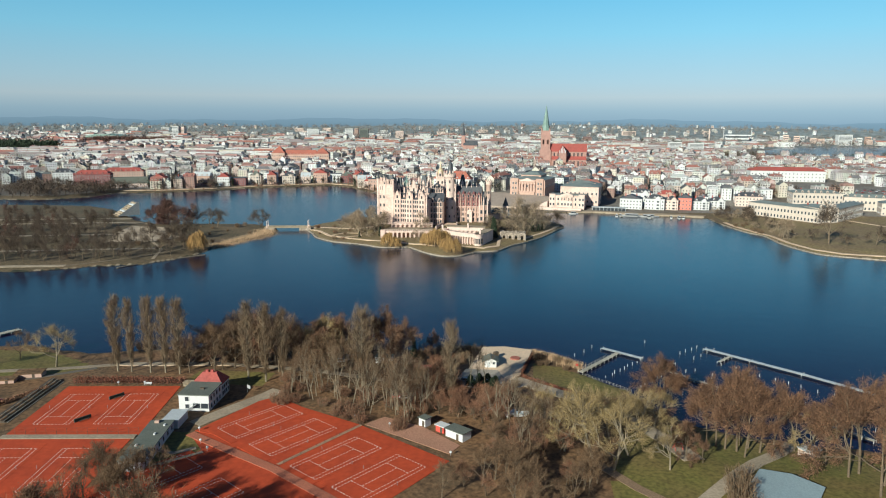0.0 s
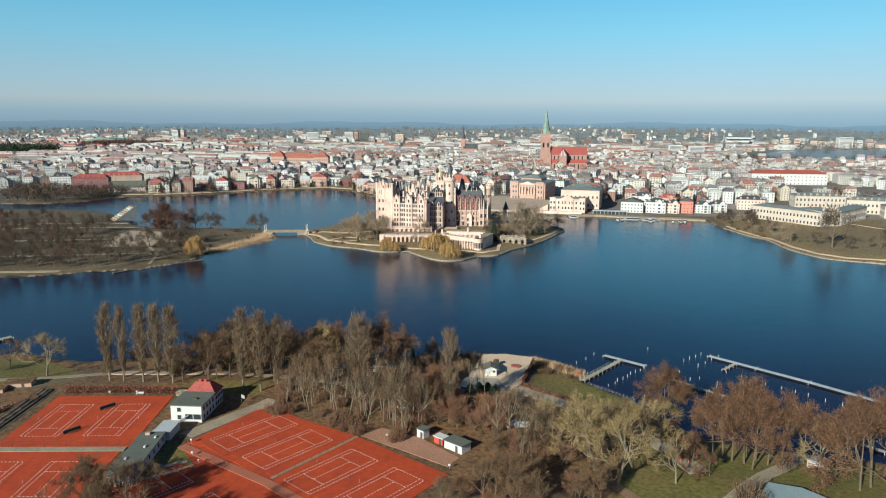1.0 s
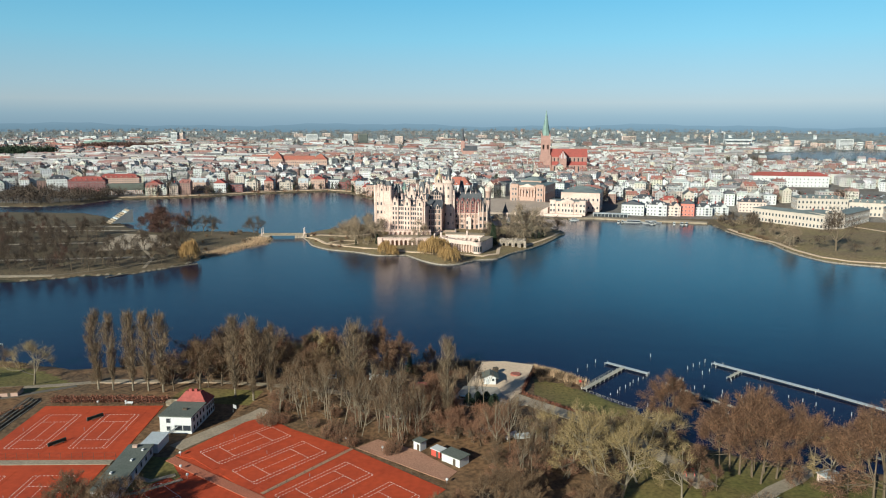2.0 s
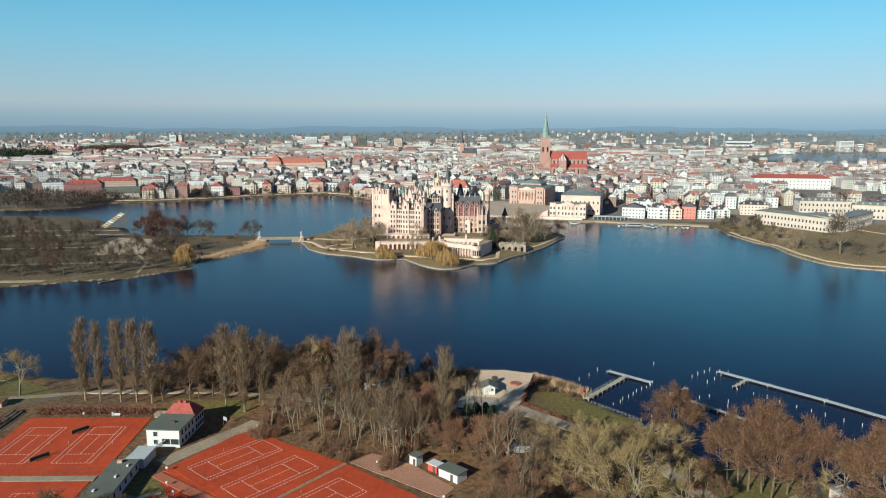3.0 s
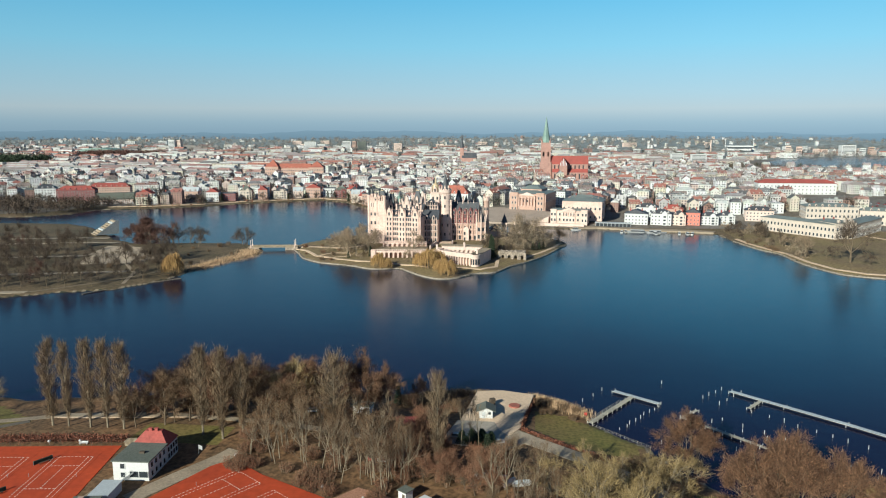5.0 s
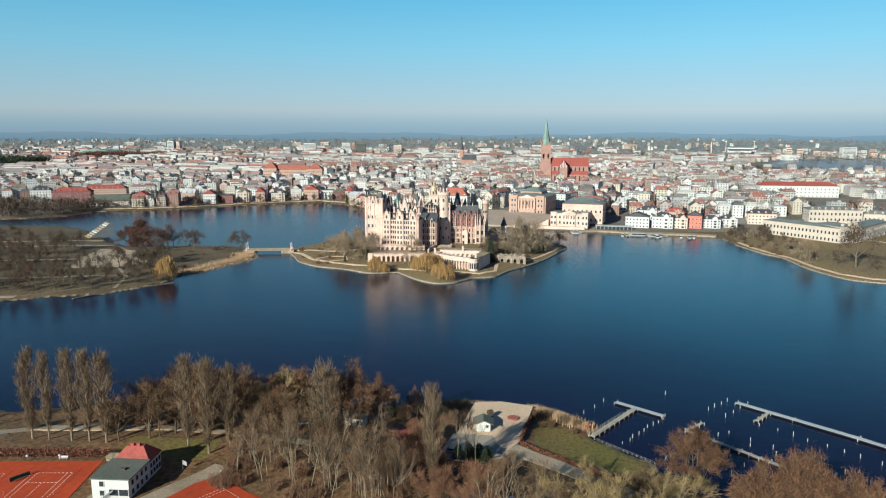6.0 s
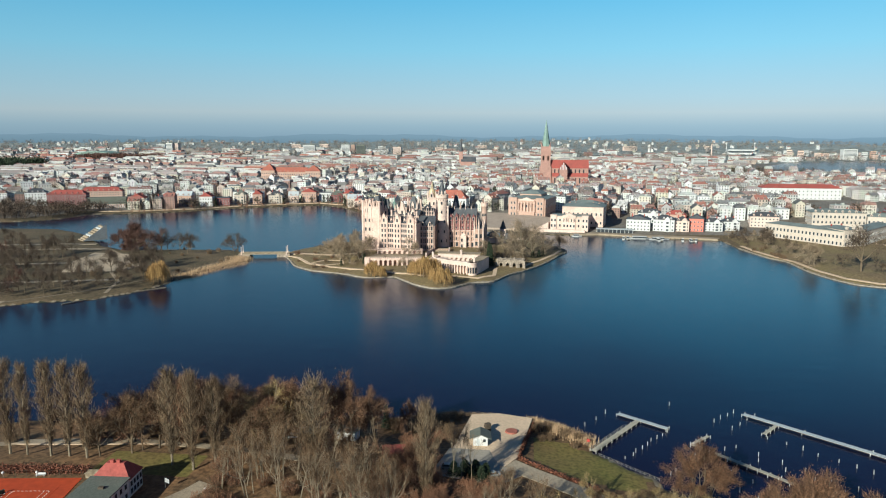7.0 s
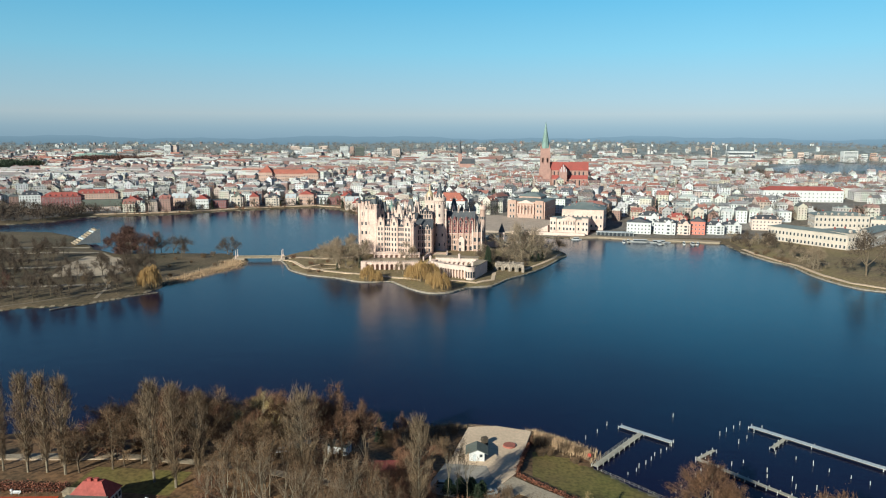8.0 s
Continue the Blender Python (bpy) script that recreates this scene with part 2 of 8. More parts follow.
# ---- mesh tools ----
class MB:
    """Collects vertices and faces of one mesh."""

    def __init__(self, x=0, y=0, z=0, rz=0):
        self.v, self.f, self.s, self.slot = [], [], [], 0
        self.t = None if x == y == z == rz == 0 else pose(x, y, z, 0, 0, rz)

    def add(self, verts, faces):
        n = len(self.v)
        self.v += [tuple(p) for p in verts] if self.t is None else [tuple(self.t @ Vector(p)) for p in verts]
        self.f += [tuple(i + n for i in f) for f in faces]
        self.s += [self.slot] * len(faces)

    def many(self, verts):
        """Loose triangles or quads: an array of shape (n, corners, 3)."""
        n, k, c = len(self.v), len(verts), verts.shape[1]
        p = verts.reshape(-1, 3)
        if self.t is not None:
            m = np.array(self.t)
            p = p @ m[:3, :3].T + m[:3, 3]
        self.v += p.tolist()
        self.f += (np.arange(k * c).reshape(k, c) + n).tolist()
        self.s += [self.slot] * k

    def box(self, cx, cy, z0, sx, sy, sz, rz=0.0):
        c, s = math.cos(radians(rz)), math.sin(radians(rz))
        p = [(cx + x * c - y * s, cy + x * s + y * c) for x, y in ((-sx / 2, -sy / 2), (sx / 2, -sy / 2), (sx / 2, sy / 2), (-sx / 2, sy / 2))]
        self.prism(p, z0, z0 + sz)

    def prism(self, p, z0, z1):
        n = len(p)
        self.add([(x, y, z0) for x, y in p] + [(x, y, z1) for x, y in p],
                 [tuple(range(n))[::-1], tuple(range(n, 2 * n))] + [(i, (i + 1) % n, (i + 1) % n + n, i + n) for i in range(n)])

    def taper(self, p, q, z0, z1):
        n = len(p)
        self.add([(x, y, z0) for x, y in p] + [(x, y, z1) for x, y in q],
                 [tuple(range(n))[::-1], tuple(range(n, 2 * n))] + [(i, (i + 1) % n, (i + 1) % n + n, i + n) for i in range(n)])

    def cone(self, cx, cy, z0, z1, r0, r1=0.0, n=12):
        ring = [(math.cos(2 * math.pi * i / n), math.sin(2 * math.pi * i / n)) for i in range(n)]
        if r1 <= 0:
            self.add([(cx + r0 * c, cy + r0 * s, z0) for c, s in ring] + [(cx, cy, z1)], [tuple(range(n))[::-1]] + [(i, (i + 1) % n, n) for i in range(n)])
        else:
            self.taper([(cx + r0 * c, cy + r0 * s) for c, s in ring], [(cx + r1 * c, cy + r1 * s) for c, s in ring], z0, z1)

    def dome(self, cx, cy, z0, r, h, n=12, rings=5):
        prev = r
        for k in range(rings):
            a = math.pi / 2 * (k + 1) / rings
            nxt = max(r * math.cos(a), 0.02)
            self.cone(cx, cy, z0 + h * math.sin(math.pi / 2 * k / rings), z0 + h * math.sin(a), prev, nxt, n)
            prev = nxt

    def tube(self, p, q, r0, r1, n=4):
        p, q = Vector(p), Vector(q)
        d = (q - p).normalized()
        a = d.orthogonal().normalized()
        b = d.cross(a)
        ring = [(a * math.cos(2 * math.pi * i / n) + b * math.sin(2 * math.pi * i / n)) for i in range(n)]
        self.add([p + r0 * u for u in ring] + [q + r1 * u for u in ring], [(i, (i + 1) % n, (i + 1) % n + n, i + n) for i in range(n)] + [tuple(range(n, 2 * n))])

    def gable(self, cx, cy, z, sx, sy, h, rz=0.0, over=0.4):
        """A pitched roof whose ridge runs along x."""
        c, s = math.cos(radians(rz)), math.sin(radians(rz))
        x, y = sx / 2 + over, sy / 2 + over
        pts = [(-x, -y, 0), (x, -y, 0), (x, y, 0), (-x, y, 0), (-x, 0, h), (x, 0, h)]
        self.add([(cx + a * c - b * s, cy + a * s + b * c, z + k) for a, b, k in pts], [(0, 1, 5, 4), (2, 3, 4, 5), (1, 2, 5), (3, 0, 4), (3, 2, 1, 0)])

    def hip(self, cx, cy, z, sx, sy, h, rz=0.0, over=0.4, top=None):
        c, s = math.cos(radians(rz)), math.sin(radians(rz))
        x, y = sx / 2 + over, sy / 2 + over
        k = max(x - y, 0.1) if top is None else top
        w = 0.1 if top is None else max(y - (x - top), 0.1)
        pts = [(-x, -y, 0), (x, -y, 0), (x, y, 0), (-x, y, 0), (-k, -w, h), (k, -w, h), (k, w, h), (-k, w, h)]
        self.add([(cx + a * c - b * s, cy + a * s + b * c, z + e) for a, b, e in pts],
                 [(0, 1, 5, 4), (1, 2, 6, 5), (2, 3, 7, 6), (3, 0, 4, 7), (4, 5, 6, 7), (3, 2, 1, 0)])

    def arcade(self, p, q, z0, z1, n, depth, fill=0.62, rise=0.75):
        """A wall from p to q with n arched openings right through it."""
        p, q = Vector((*p, 0)), Vector((*q, 0))
        u = (q - p).normalized()
        w = Vector((-u.y, u.x, 0)) * depth
        bay = (q - p).length / n
        r = bay * fill / 2
        spring = min(z0 + (z1 - z0) * rise, z1 - 0.3) - r
        spring = max(spring, z0 + 0.3)
        for i in range(n):
            c = p + u * bay * (i + 0.5)
            outer, inner = [], []
            for k in range(9):
                a = math.pi * k / 8
                inner.append(c + u * (-r * math.cos(a)) + Vector((0, 0, spring + min(r * math.sin(a), z1 - 0.2 - spring))))
                outer.append(c + u * (-bay / 2 + bay * k / 8) + Vector((0, 0, z1)))
            inner = [c - u * r + Vector((0, 0, z0))] + inner + [c + u * r + Vector((0, 0, z0))]
            outer = [c - u * bay / 2 + Vector((0, 0, z0))] + outer + [c + u * bay / 2 + Vector((0, 0, z0))]
            m = len(inner)
            vs = inner + outer + [a + w for a in inner] + [a + w for a in outer]
            fs = []
            for k in range(m - 1):
                fs += [(k, k + 1, m + k + 1, m + k), (2 * m + k, 3 * m + k, 3 * m + k + 1, 2 * m + k + 1), (k, 2 * m + k, 2 * m + k + 1, k + 1), (m + k, m + k + 1, 3 * m + k + 1, 3 * m + k)]
            self.add(vs, fs)

    def data(self, name, mats, smooth=False, weld=False):
        me = bpy.data.meshes.new(name)
        me.from_pydata(self.v, [], self.f)
        for m in mats if isinstance(mats, (list, tuple)) else [mats]:
            me.materials.append(m)
        me.polygons.foreach_set("material_index", self.s)
        if smooth:
            me.polygons.foreach_set("use_smooth", [True] * len(self.f))
        if weld:
            bm = bmesh.new()
            bm.from_mesh(me)
            bmesh.ops.remove_doubles(bm, verts=bm.verts, dist=0.001)
            bm.to_mesh(me)
            bm.free()
        me.update()
        return me


def part(name, mb, material, parent=None, label="", smooth=False, weld=False):
    ob = new(name, mb.data(name, material, smooth, weld))
    if parent is not None:
        ob.parent = parent
    return tagged(ob, label) if label else ob


def thing(name, x, y, z, rz=0, label="", category="", group="", kind=""):
    ob = new(name)
    ob.matrix_basis = pose(x, y, z, 0, 0, rz)
    return tagged(ob, label, category, group, kind)


def placed(name, me, parent, m, label=""):
    ob = new(name, me)
    ob.parent = parent
    ob.matrix_basis = m
    return tagged(ob, label) if label else ob


# ---- the lie of the land ----
NEAR = [(-1300, 235), (-400, 248), (-260, 255), (-220, 261), (-206, 263), (-177, 257), (-150, 266), (-120, 272), (-90, 275), (-56, 279), (-41, 280), (-23, 287), (-10, 285), (2, 283), (11, 279),
        (20, 271), (22, 261), (38, 246), (45, 230), (55, 218), (75, 212), (100, 208), (130, 200), (180, 180), (400, 140), (1300, 100), (1300, -700), (-1300, -700)]
GARDEN = [(-1300, 330), (-700, 345), (-470, 368), (-390, 378), (-322, 388), (-292, 406), (-280, 415), (-250, 427), (-236, 450), (-231, 470), (-230, 487), (-225, 515), (-215, 538), (-209, 556), (-213, 574),
          (-222, 592), (-245, 604), (-292, 601), (-330, 591), (-362, 610), (-430, 680), (-470, 703), (-525, 701), (-700, 690), (-1300, 700)]
ISLAND = [(-196, 595), (-193, 587), (-180, 565), (-169, 544), (-153, 529), (-144, 525), (-126, 519), (-108, 509), (-90, 513), (-83, 506), (-71, 491), (-59, 482), (-47, 485), (-36, 501), (-22, 508),
          (-12, 531), (0, 550), (12, 575), (25, 613), (32, 635), (25, 660), (5, 690), (-40, 705), (-110, 700), (-160, 660), (-185, 625)]
CITY = [(-3500, 720), (-700, 735), (-564, 749), (-539, 768), (-525, 785), (-521, 830), (-478, 842), (-417, 876), (-383, 914), (-321, 951), (-282, 971), (-244, 948), (-198, 883), (-150, 810), (-100, 775),
        (-40, 748), (0, 738), (35, 728), (67, 736), (112, 720), (147, 718), (175, 712), (177, 669), (187, 627), (196, 607), (198, 569), (207, 537), (223, 522), (300, 500), (450, 490), (3500, 480), (3500, 7000), (-3500, 7000)]
FARLAKE = [(620, 2040), (900, 2025), (1700, 2010), (1900, 2500), (1700, 2900), (1307, 2850), (1000, 2640), (853, 2555), (700, 2260)]


def inland(px, py, poly):
    """Distance to the outline, positive inside."""
    a = np.array(poly, float)
    b = np.roll(a, -1, axis=0)
    d = np.full(px.shape, 1e9)
    inside = np.zeros(px.shape, bool)
    for (x0, y0), (x1, y1) in zip(a, b):
        dx, dy = x1 - x0, y1 - y0
        k = np.clip(((px - x0) * dx + (py - y0) * dy) / (dx * dx + dy * dy), 0, 1)
        d = np.minimum(d, np.hypot(px - x0 - k * dx, py - y0 - k * dy))
        cross = (y0 > py) != (y1 > py)
        inside ^= cross & (px < x0 + (py - y0) / (dy if dy else 1e-9) * dx)
    return np.where(inside, d, -d)


def step(a, b, v):
    k = np.clip((v - a) / (b - a), 0, 1)
    return k * k * (3 - 2 * k)


def land(px, py):
    """Height of the ground over the lake, and which area it is."""
    px, py = np.asarray(px, float), np.asarray(py, float)
    wob = 0.5 * np.sin(px * 0.31 + py * 0.13) + 0.4 * np.sin(py * 0.47 - px * 0.21) + 0.3 * np.sin(px * 0.9 + 1.7 * py)
    dn, dg, di, dc = (inland(px, py, p) + wob for p in (NEAR, GARDEN, ISLAND, CITY))
    dl = inland(px, py, FARLAKE)
    bank = lambda d: np.where(d < 0, np.maximum(d * 0.5, -4), np.minimum(d * 0.45, 0.8))
    hn = bank(dn) + 2.2 * step(4, 38, dn) - 0.0 * px
    hg = bank(dg) + 0.8 * step(4, 30, dg)
    hi = bank(di) + 1.2 * step(3, 15, di) + 5.0 * step(30, 58, di) * (py > 555)
    hc = bank(dc) + 1.6 * step(5, 25, dc) + 8.0 * step(30, 230, dc) * (py > 800) + 8 * step(1500, 3000, py) + 33 * step(2300, 4900, py) * (0.8 + 0.25 * np.sin(px * 0.0017 + 1) + 0.12 * np.sin(px * 0.0051))
    hc = np.where(dl > -600, np.minimum(hc, bank(-dl) + 10 * step(0, 600, -dl)), hc)
    h = np.maximum.reduce([hn, hg, hi, hc])
    zone = np.argmax(np.stack([dn, dg, di, dc]), axis=0)
    return h, np.where(h < 0.02, 4, zone), np.maximum.reduce([dn, dg, di, np.minimum(dc, -dl)])


MAP_X, MAP_Y = np.arange(-700, 720, 4.0), np.arange(120, 1020, 4.0)
MAP_H = land(*np.meshgrid(MAP_X, MAP_Y))[0]


def ground_z(x, y):
    """Height of the ground, read between the points of a coarse table where there is one."""
    i, j = (x + 700) / 4, (y - 120) / 4
    if 0 <= i < len(MAP_X) - 1 and 0 <= j < len(MAP_Y) - 1:
        a, b = int(i), int(j)
        u, v = i - a, j - b
        return float(MAP_H[b, a] * (1 - u) * (1 - v) + MAP_H[b, a + 1] * u * (1 - v) + MAP_H[b + 1, a] * (1 - u) * v + MAP_H[b + 1, a + 1] * u * v)
    return float(land(np.array([x]), np.array([y]))[0][0])


def spaced(stops):
    out = []
    for (a, b, s) in stops:
        out += list(np.arange(a, b, s))
    return np.array(out + [stops[-1][1]], float)


def build_ground():
    xs = spaced([(-3600, -1200, 150), (-1200, -560, 16), (-560, -300, 4), (-300, 320, 2.2), (320, 700, 8), (700, 1300, 30), (1300, 3600, 150)])
    ys = spaced([(-700, 120, 40), (120, 300, 2.2), (300, 400, 12), (400, 760, 2.5), (760, 1000, 5), (1000, 1600, 25), (1600, 3000, 50), (3000, 4950, 90)])
    gx, gy = np.meshgrid(xs, ys)
    h, zone, d = land(gx, gy)
    h = h + np.where((h > 0.6) & (gy < 760), 0.05 * np.sin(gx * 0.7) * np.sin(gy * 0.53 + gx * 0.2), 0)
    nx, ny = len(xs), len(ys)
    idx = np.arange(nx * ny).reshape(ny, nx)
    quads = np.stack([idx[:-1, :-1], idx[:-1, 1:], idx[1:, 1:], idx[1:, :-1]], -1).reshape(-1, 4)
    me = bpy.data.meshes.new("ground")
    me.vertices.add(nx * ny)
    me.vertices.foreach_set("co", np.stack([gx, gy, h], -1).astype(np.float32).ravel())
    me.loops.add(quads.size)
    me.loops.foreach_set("vertex_index", quads.astype(np.int32).ravel())
    me.polygons.add(len(quads))
    me.polygons.foreach_set("loop_start", np.arange(0, quads.size, 4, dtype=np.int32))
    cx, cy = (gx[:-1, :-1] + gx[1:, 1:]) / 2, (gy[:-1, :-1] + gy[1:, 1:]) / 2
    hz, zz, dd = land(cx, cy)
    pick = np.where(zz == 4, 5, np.where((zz == 3) & (cy > 735), 3, 0))
    pick = np.where((zz == 0), 1, pick)
    lawn = ((inland(cx, cy, [(4, 268), (12, 266), (21, 259), (38, 245), (30, 236), (14, 240), (3, 252)]) > 0) | (inland(cx, cy, [(18, 140), (120, 140), (118, 200), (76, 206), (50, 218), (30, 205)]) > 0)
            | (inland(cx, cy, [(-260, 200), (-170, 225), (-158, 236), (-190, 255), (-260, 252)]) > 0) | (inland(cx, cy, [(-120, 225), (-92, 225), (-92, 238), (-120, 240)]) > 0))
    pick = np.where((zz == 0) & lawn, 0, pick)
    pick = np.where(zz == 1, 2, pick)
    pick = np.where((zz == 3) & (cy <= 735) & (cx < 185), 2, pick)
    pick = np.where((zz == 3) & (dd < 22) & (cx < -200), 2, pick)
    pick = np.where((pick == 0) & (zz >= 2), 7, pick)
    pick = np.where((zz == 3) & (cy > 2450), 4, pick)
    pick = np.where((zz != 4) & (dd < 1.1) & (cy < 1000), 6, pick)
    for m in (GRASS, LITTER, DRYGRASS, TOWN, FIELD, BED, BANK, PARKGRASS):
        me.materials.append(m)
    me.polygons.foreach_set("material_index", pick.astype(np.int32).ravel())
    me.polygons.foreach_set("use_smooth", np.ones(len(quads), bool))
    me.update()
    me.validate()
    tagged(new("ground", me), "winter grass, leaf litter and town ground round the lake", "ground", kind="structure")


build_ground()
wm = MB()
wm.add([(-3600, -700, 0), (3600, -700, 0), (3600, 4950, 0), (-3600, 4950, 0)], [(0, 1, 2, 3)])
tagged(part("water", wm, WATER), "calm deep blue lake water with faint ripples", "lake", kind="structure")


def slab(name, pts, z, material, label, category="ground", thick=0.25, kind="structure"):
    m = MB()
    m.prism(pts, z - thick, z)
    return tagged(part(name, m, material), label, category, kind=kind)


def ribbon(name, pts, width, material, label, lift=0.12, category="path"):
    """A path draped over the ground."""
    m = MB()
    fine = []
    for (x0, y0), (x1, y1) in zip(pts, pts[1:]):
        n = max(1, int(math.hypot(x1 - x0, y1 - y0) / 3))
        fine += [(x0 + (x1 - x0) * k / n, y0 + (y1 - y0) * k / n) for k in range(n)]
    fine.append(pts[-1])
    vs = []
    for i, (x, y) in enumerate(fine):
        a, b = fine[max(i - 1, 0)], fine[min(i + 1, len(fine) - 1)]
        d = Vector((b[0] - a[0], b[1] - a[1])).normalized()
        for s in (-1, 1):
            px, py = x - d.y * s * width / 2, y + d.x * s * width / 2
            z = max(ground_z(px, py), ground_z(x, y)) + lift
            vs += [(px, py, z), (px, py, z - 0.5)]
    fs = []
    for i in range(len(fine) - 1):
        k = 4 * i
        fs += [(k, k + 2, k + 6, k + 4), (k + 1, k, k + 4, k + 5), (k + 2, k + 3, k + 7, k + 6)]
    m.add(vs, fs)
    return tagged(part(name, m, material), label, category, kind="structure")


# ---- trees ----
rng = np.random.default_rng(7)


def unit(v):
    return v / np.linalg.norm(v, axis=1, keepdims=True)


def spray(mb, p, d, n, length, width, spread):
    """Fine twigs: thin blades that leave p along d."""
    w = unit(np.array(d) + rng.normal(0, spread, (n, 3)))
    o = np.array(p) + rng.normal(0, length * 0.25, (n, 3))
    s = unit(np.cross(w, rng.normal(0, 1, (n, 3)))) * width * rng.uniform(0.6, 1.3, (n, 1))
    mb.many(np.stack([o - s, o + s, o + w * length * rng.uniform(0.5, 1.2, (n, 1))], 1))


def clump(mb, p, n, radius, size):
    """Leaves: small blades in a loose ball."""
    o = np.array(p) + rng.normal(0, radius * 0.55, (n, 3))
    a = unit(rng.normal(0, 1, (n, 3)))
    b = unit(np.cross(a, rng.normal(0, 1, (n, 3)))) * 0.6
    s = size * rng.uniform(0.6, 1.3, (n, 1))
    mb.many(np.stack([o - a * s, o + b * s, o + a * s, o - b * s], 1))


def limbs(trunk, p, d, length, r, depth, tips, split=3, up=0.15, sides=4, wander=0.45):
    """A branch in two bent pieces that forks until depth runs out; its ends go to tips."""
    mid = p + d * length * 0.5 + Vector(rng.normal(0, length * 0.04, 3))
    end = mid + (d + Vector((0, 0, up))).normalized() * length * 0.5
    trunk.tube(p, mid, r, r * 0.8, sides)
    trunk.tube(mid, end, r * 0.8, r * 0.55, sides)
    if depth == 0:
        tips.append((end, (end - mid).normalized(), length))
        tips.append((mid, (end - mid).normalized(), length))
        return
    for k in range(split):
        e = (d + Vector(rng.normal(0, wander, 3)) + Vector((0, 0, up))).normalized()
        q = mid.lerp(end, rng.uniform(0.3, 1.0))
        limbs(trunk, q, e, length * rng.uniform(0.55, 0.8), r * 0.55, depth - 1, tips, split, up, 3 if depth < 2 else sides, wander)


def bare_tree(height, depth=3, twigs=22, wander=0.5, stems=1, clear=0.3, twig_len=0.09, lean=0.05, leaves=0, split=3, wide=0.0024, leaf=0.011, thick=1.0):
    trunk, crown, tips = MB(), MB(), []
    for s in range(stems):
        base = Vector((0, 0, 0)) if stems == 1 else Vector((*rng.normal(0, 0.5, 2), 0))
        d = (Vector((0, 0, 1)) + Vector((*rng.normal(0, lean + 0.12 * (stems > 1), 2), 0))).normalized()
        r = thick * height * 0.017 / math.sqrt(stems)
        top = base + d * height * clear
        trunk.tube(base - Vector((0, 0, 0.5)), top, r * 1.25, r, 6)
        for k in range(4 if stems == 1 else 3):
            e = (d * 0.9 + Vector(rng.normal(0, wander, 3))).normalized()
            e.z = abs(e.z)
            limbs(trunk, top.lerp(base, rng.uniform(0, 0.25)), e, height * rng.uniform(0.26, 0.36), r * 0.65, depth - 1, tips, split=split, wander=wander)
        limbs(trunk, top, d, height * 0.36, r * 0.8, depth - 1, tips, split=split, wander=wander * 0.8)
    for p, d, l in tips:
        if leaves:
            clump(crown, p, leaves, height * 0.085, height * leaf)
        spray(crown, p, d, twigs, height * twig_len, height * wide, 0.6)
    return trunk, crown


def poplar(height, radius, n=150, twigs=26):
    trunk, crown = MB(), MB()
    trunk.tube((0, 0, -0.5), (0, 0, height * 0.5), height * 0.014, height * 0.009, 6)
    trunk.tube((0, 0, height * 0.5), (rng.normal(0, 0.2), 0, height * 0.95), height * 0.009, 0.03, 5)
    for i in range(n):
        z = height * (0.1 + 0.86 * (i / n) ** 0.9)
        k = z / height
        rad = radius * (min(1.0, (k - 0.0) / 0.5) * min(1.0, (1.04 - k) / 0.3) ** 0.7) * rng.uniform(0.55, 1.1)
        a = rng.uniform(0, 2 * math.pi)
        p = Vector((0, 0, z - height * 0.05))
        q = Vector((rad * math.cos(a), rad * math.sin(a), z + height * rng.uniform(0.03, 0.09)))
        trunk.tube(p, q, 0.07, 0.03, 3)
        for s in (0.45, 0.75, 1.0):
            spray(crown, p.lerp(q, s), Vector((0.25 * math.cos(a), 0.25 * math.sin(a), 1)), twigs // 3, height * 0.055, 0.05, 0.22)
    return trunk, crown


def willow(height, radius, n=95):
    trunk, crown = MB(), MB()
    trunk.tube((0, 0, -0.5), (0, 0, height * 0.4), height * 0.035, height * 0.025, 6)
    for i in range(n):
        a, rr = rng.uniform(0, 2 * math.pi), radius * math.sqrt(rng.uniform(0.05, 1))
        top = Vector((rr * math.cos(a), rr * math.sin(a), height * (0.98 - 0.5 * (rr / radius) ** 2) * rng.uniform(0.9, 1.05)))
        if i % 4 == 0:
            trunk.tube((0, 0, height * 0.35), top, 0.12, 0.04, 3)
        o = np.array(top) + rng.normal(0, radius * 0.13, (16, 3))
        fall = np.minimum(rng.uniform(0.15, 0.6, 16) ** 1.2 * height, o[:, 2] - 0.3)
        s = unit(rng.normal(0, 1, (16, 3)) * (1, 1, 0.01)) * 0.075
        out = rng.uniform(0, 0.9, 16)
        crown.many(np.stack([o - s, o + s, o + np.stack([out * math.cos(a), out * math.sin(a), -fall], 1)], 1))
    return trunk, crown


def shrub(height, radius, n=60, twigs=14):
    trunk, crown = MB(), MB()
    for i in range(n):
        a, rr = rng.uniform(0, 2 * math.pi), radius * math.sqrt(rng.uniform(0, 1))
        b = Vector((rr * 0.6 * math.cos(a), rr * 0.6 * math.sin(a), -0.2))
        t = Vector((rr * math.cos(a), rr * math.sin(a), height * rng.uniform(0.5, 1.0)))
        trunk.tube(b, t, 0.05, 0.02, 3)
        for s in (0.4, 0.65, 0.9):
            spray(crown, b.lerp(t, s), (t - b).normalized(), twigs // 3, height * 0.2, 0.035, 0.5)
    return trunk, crown


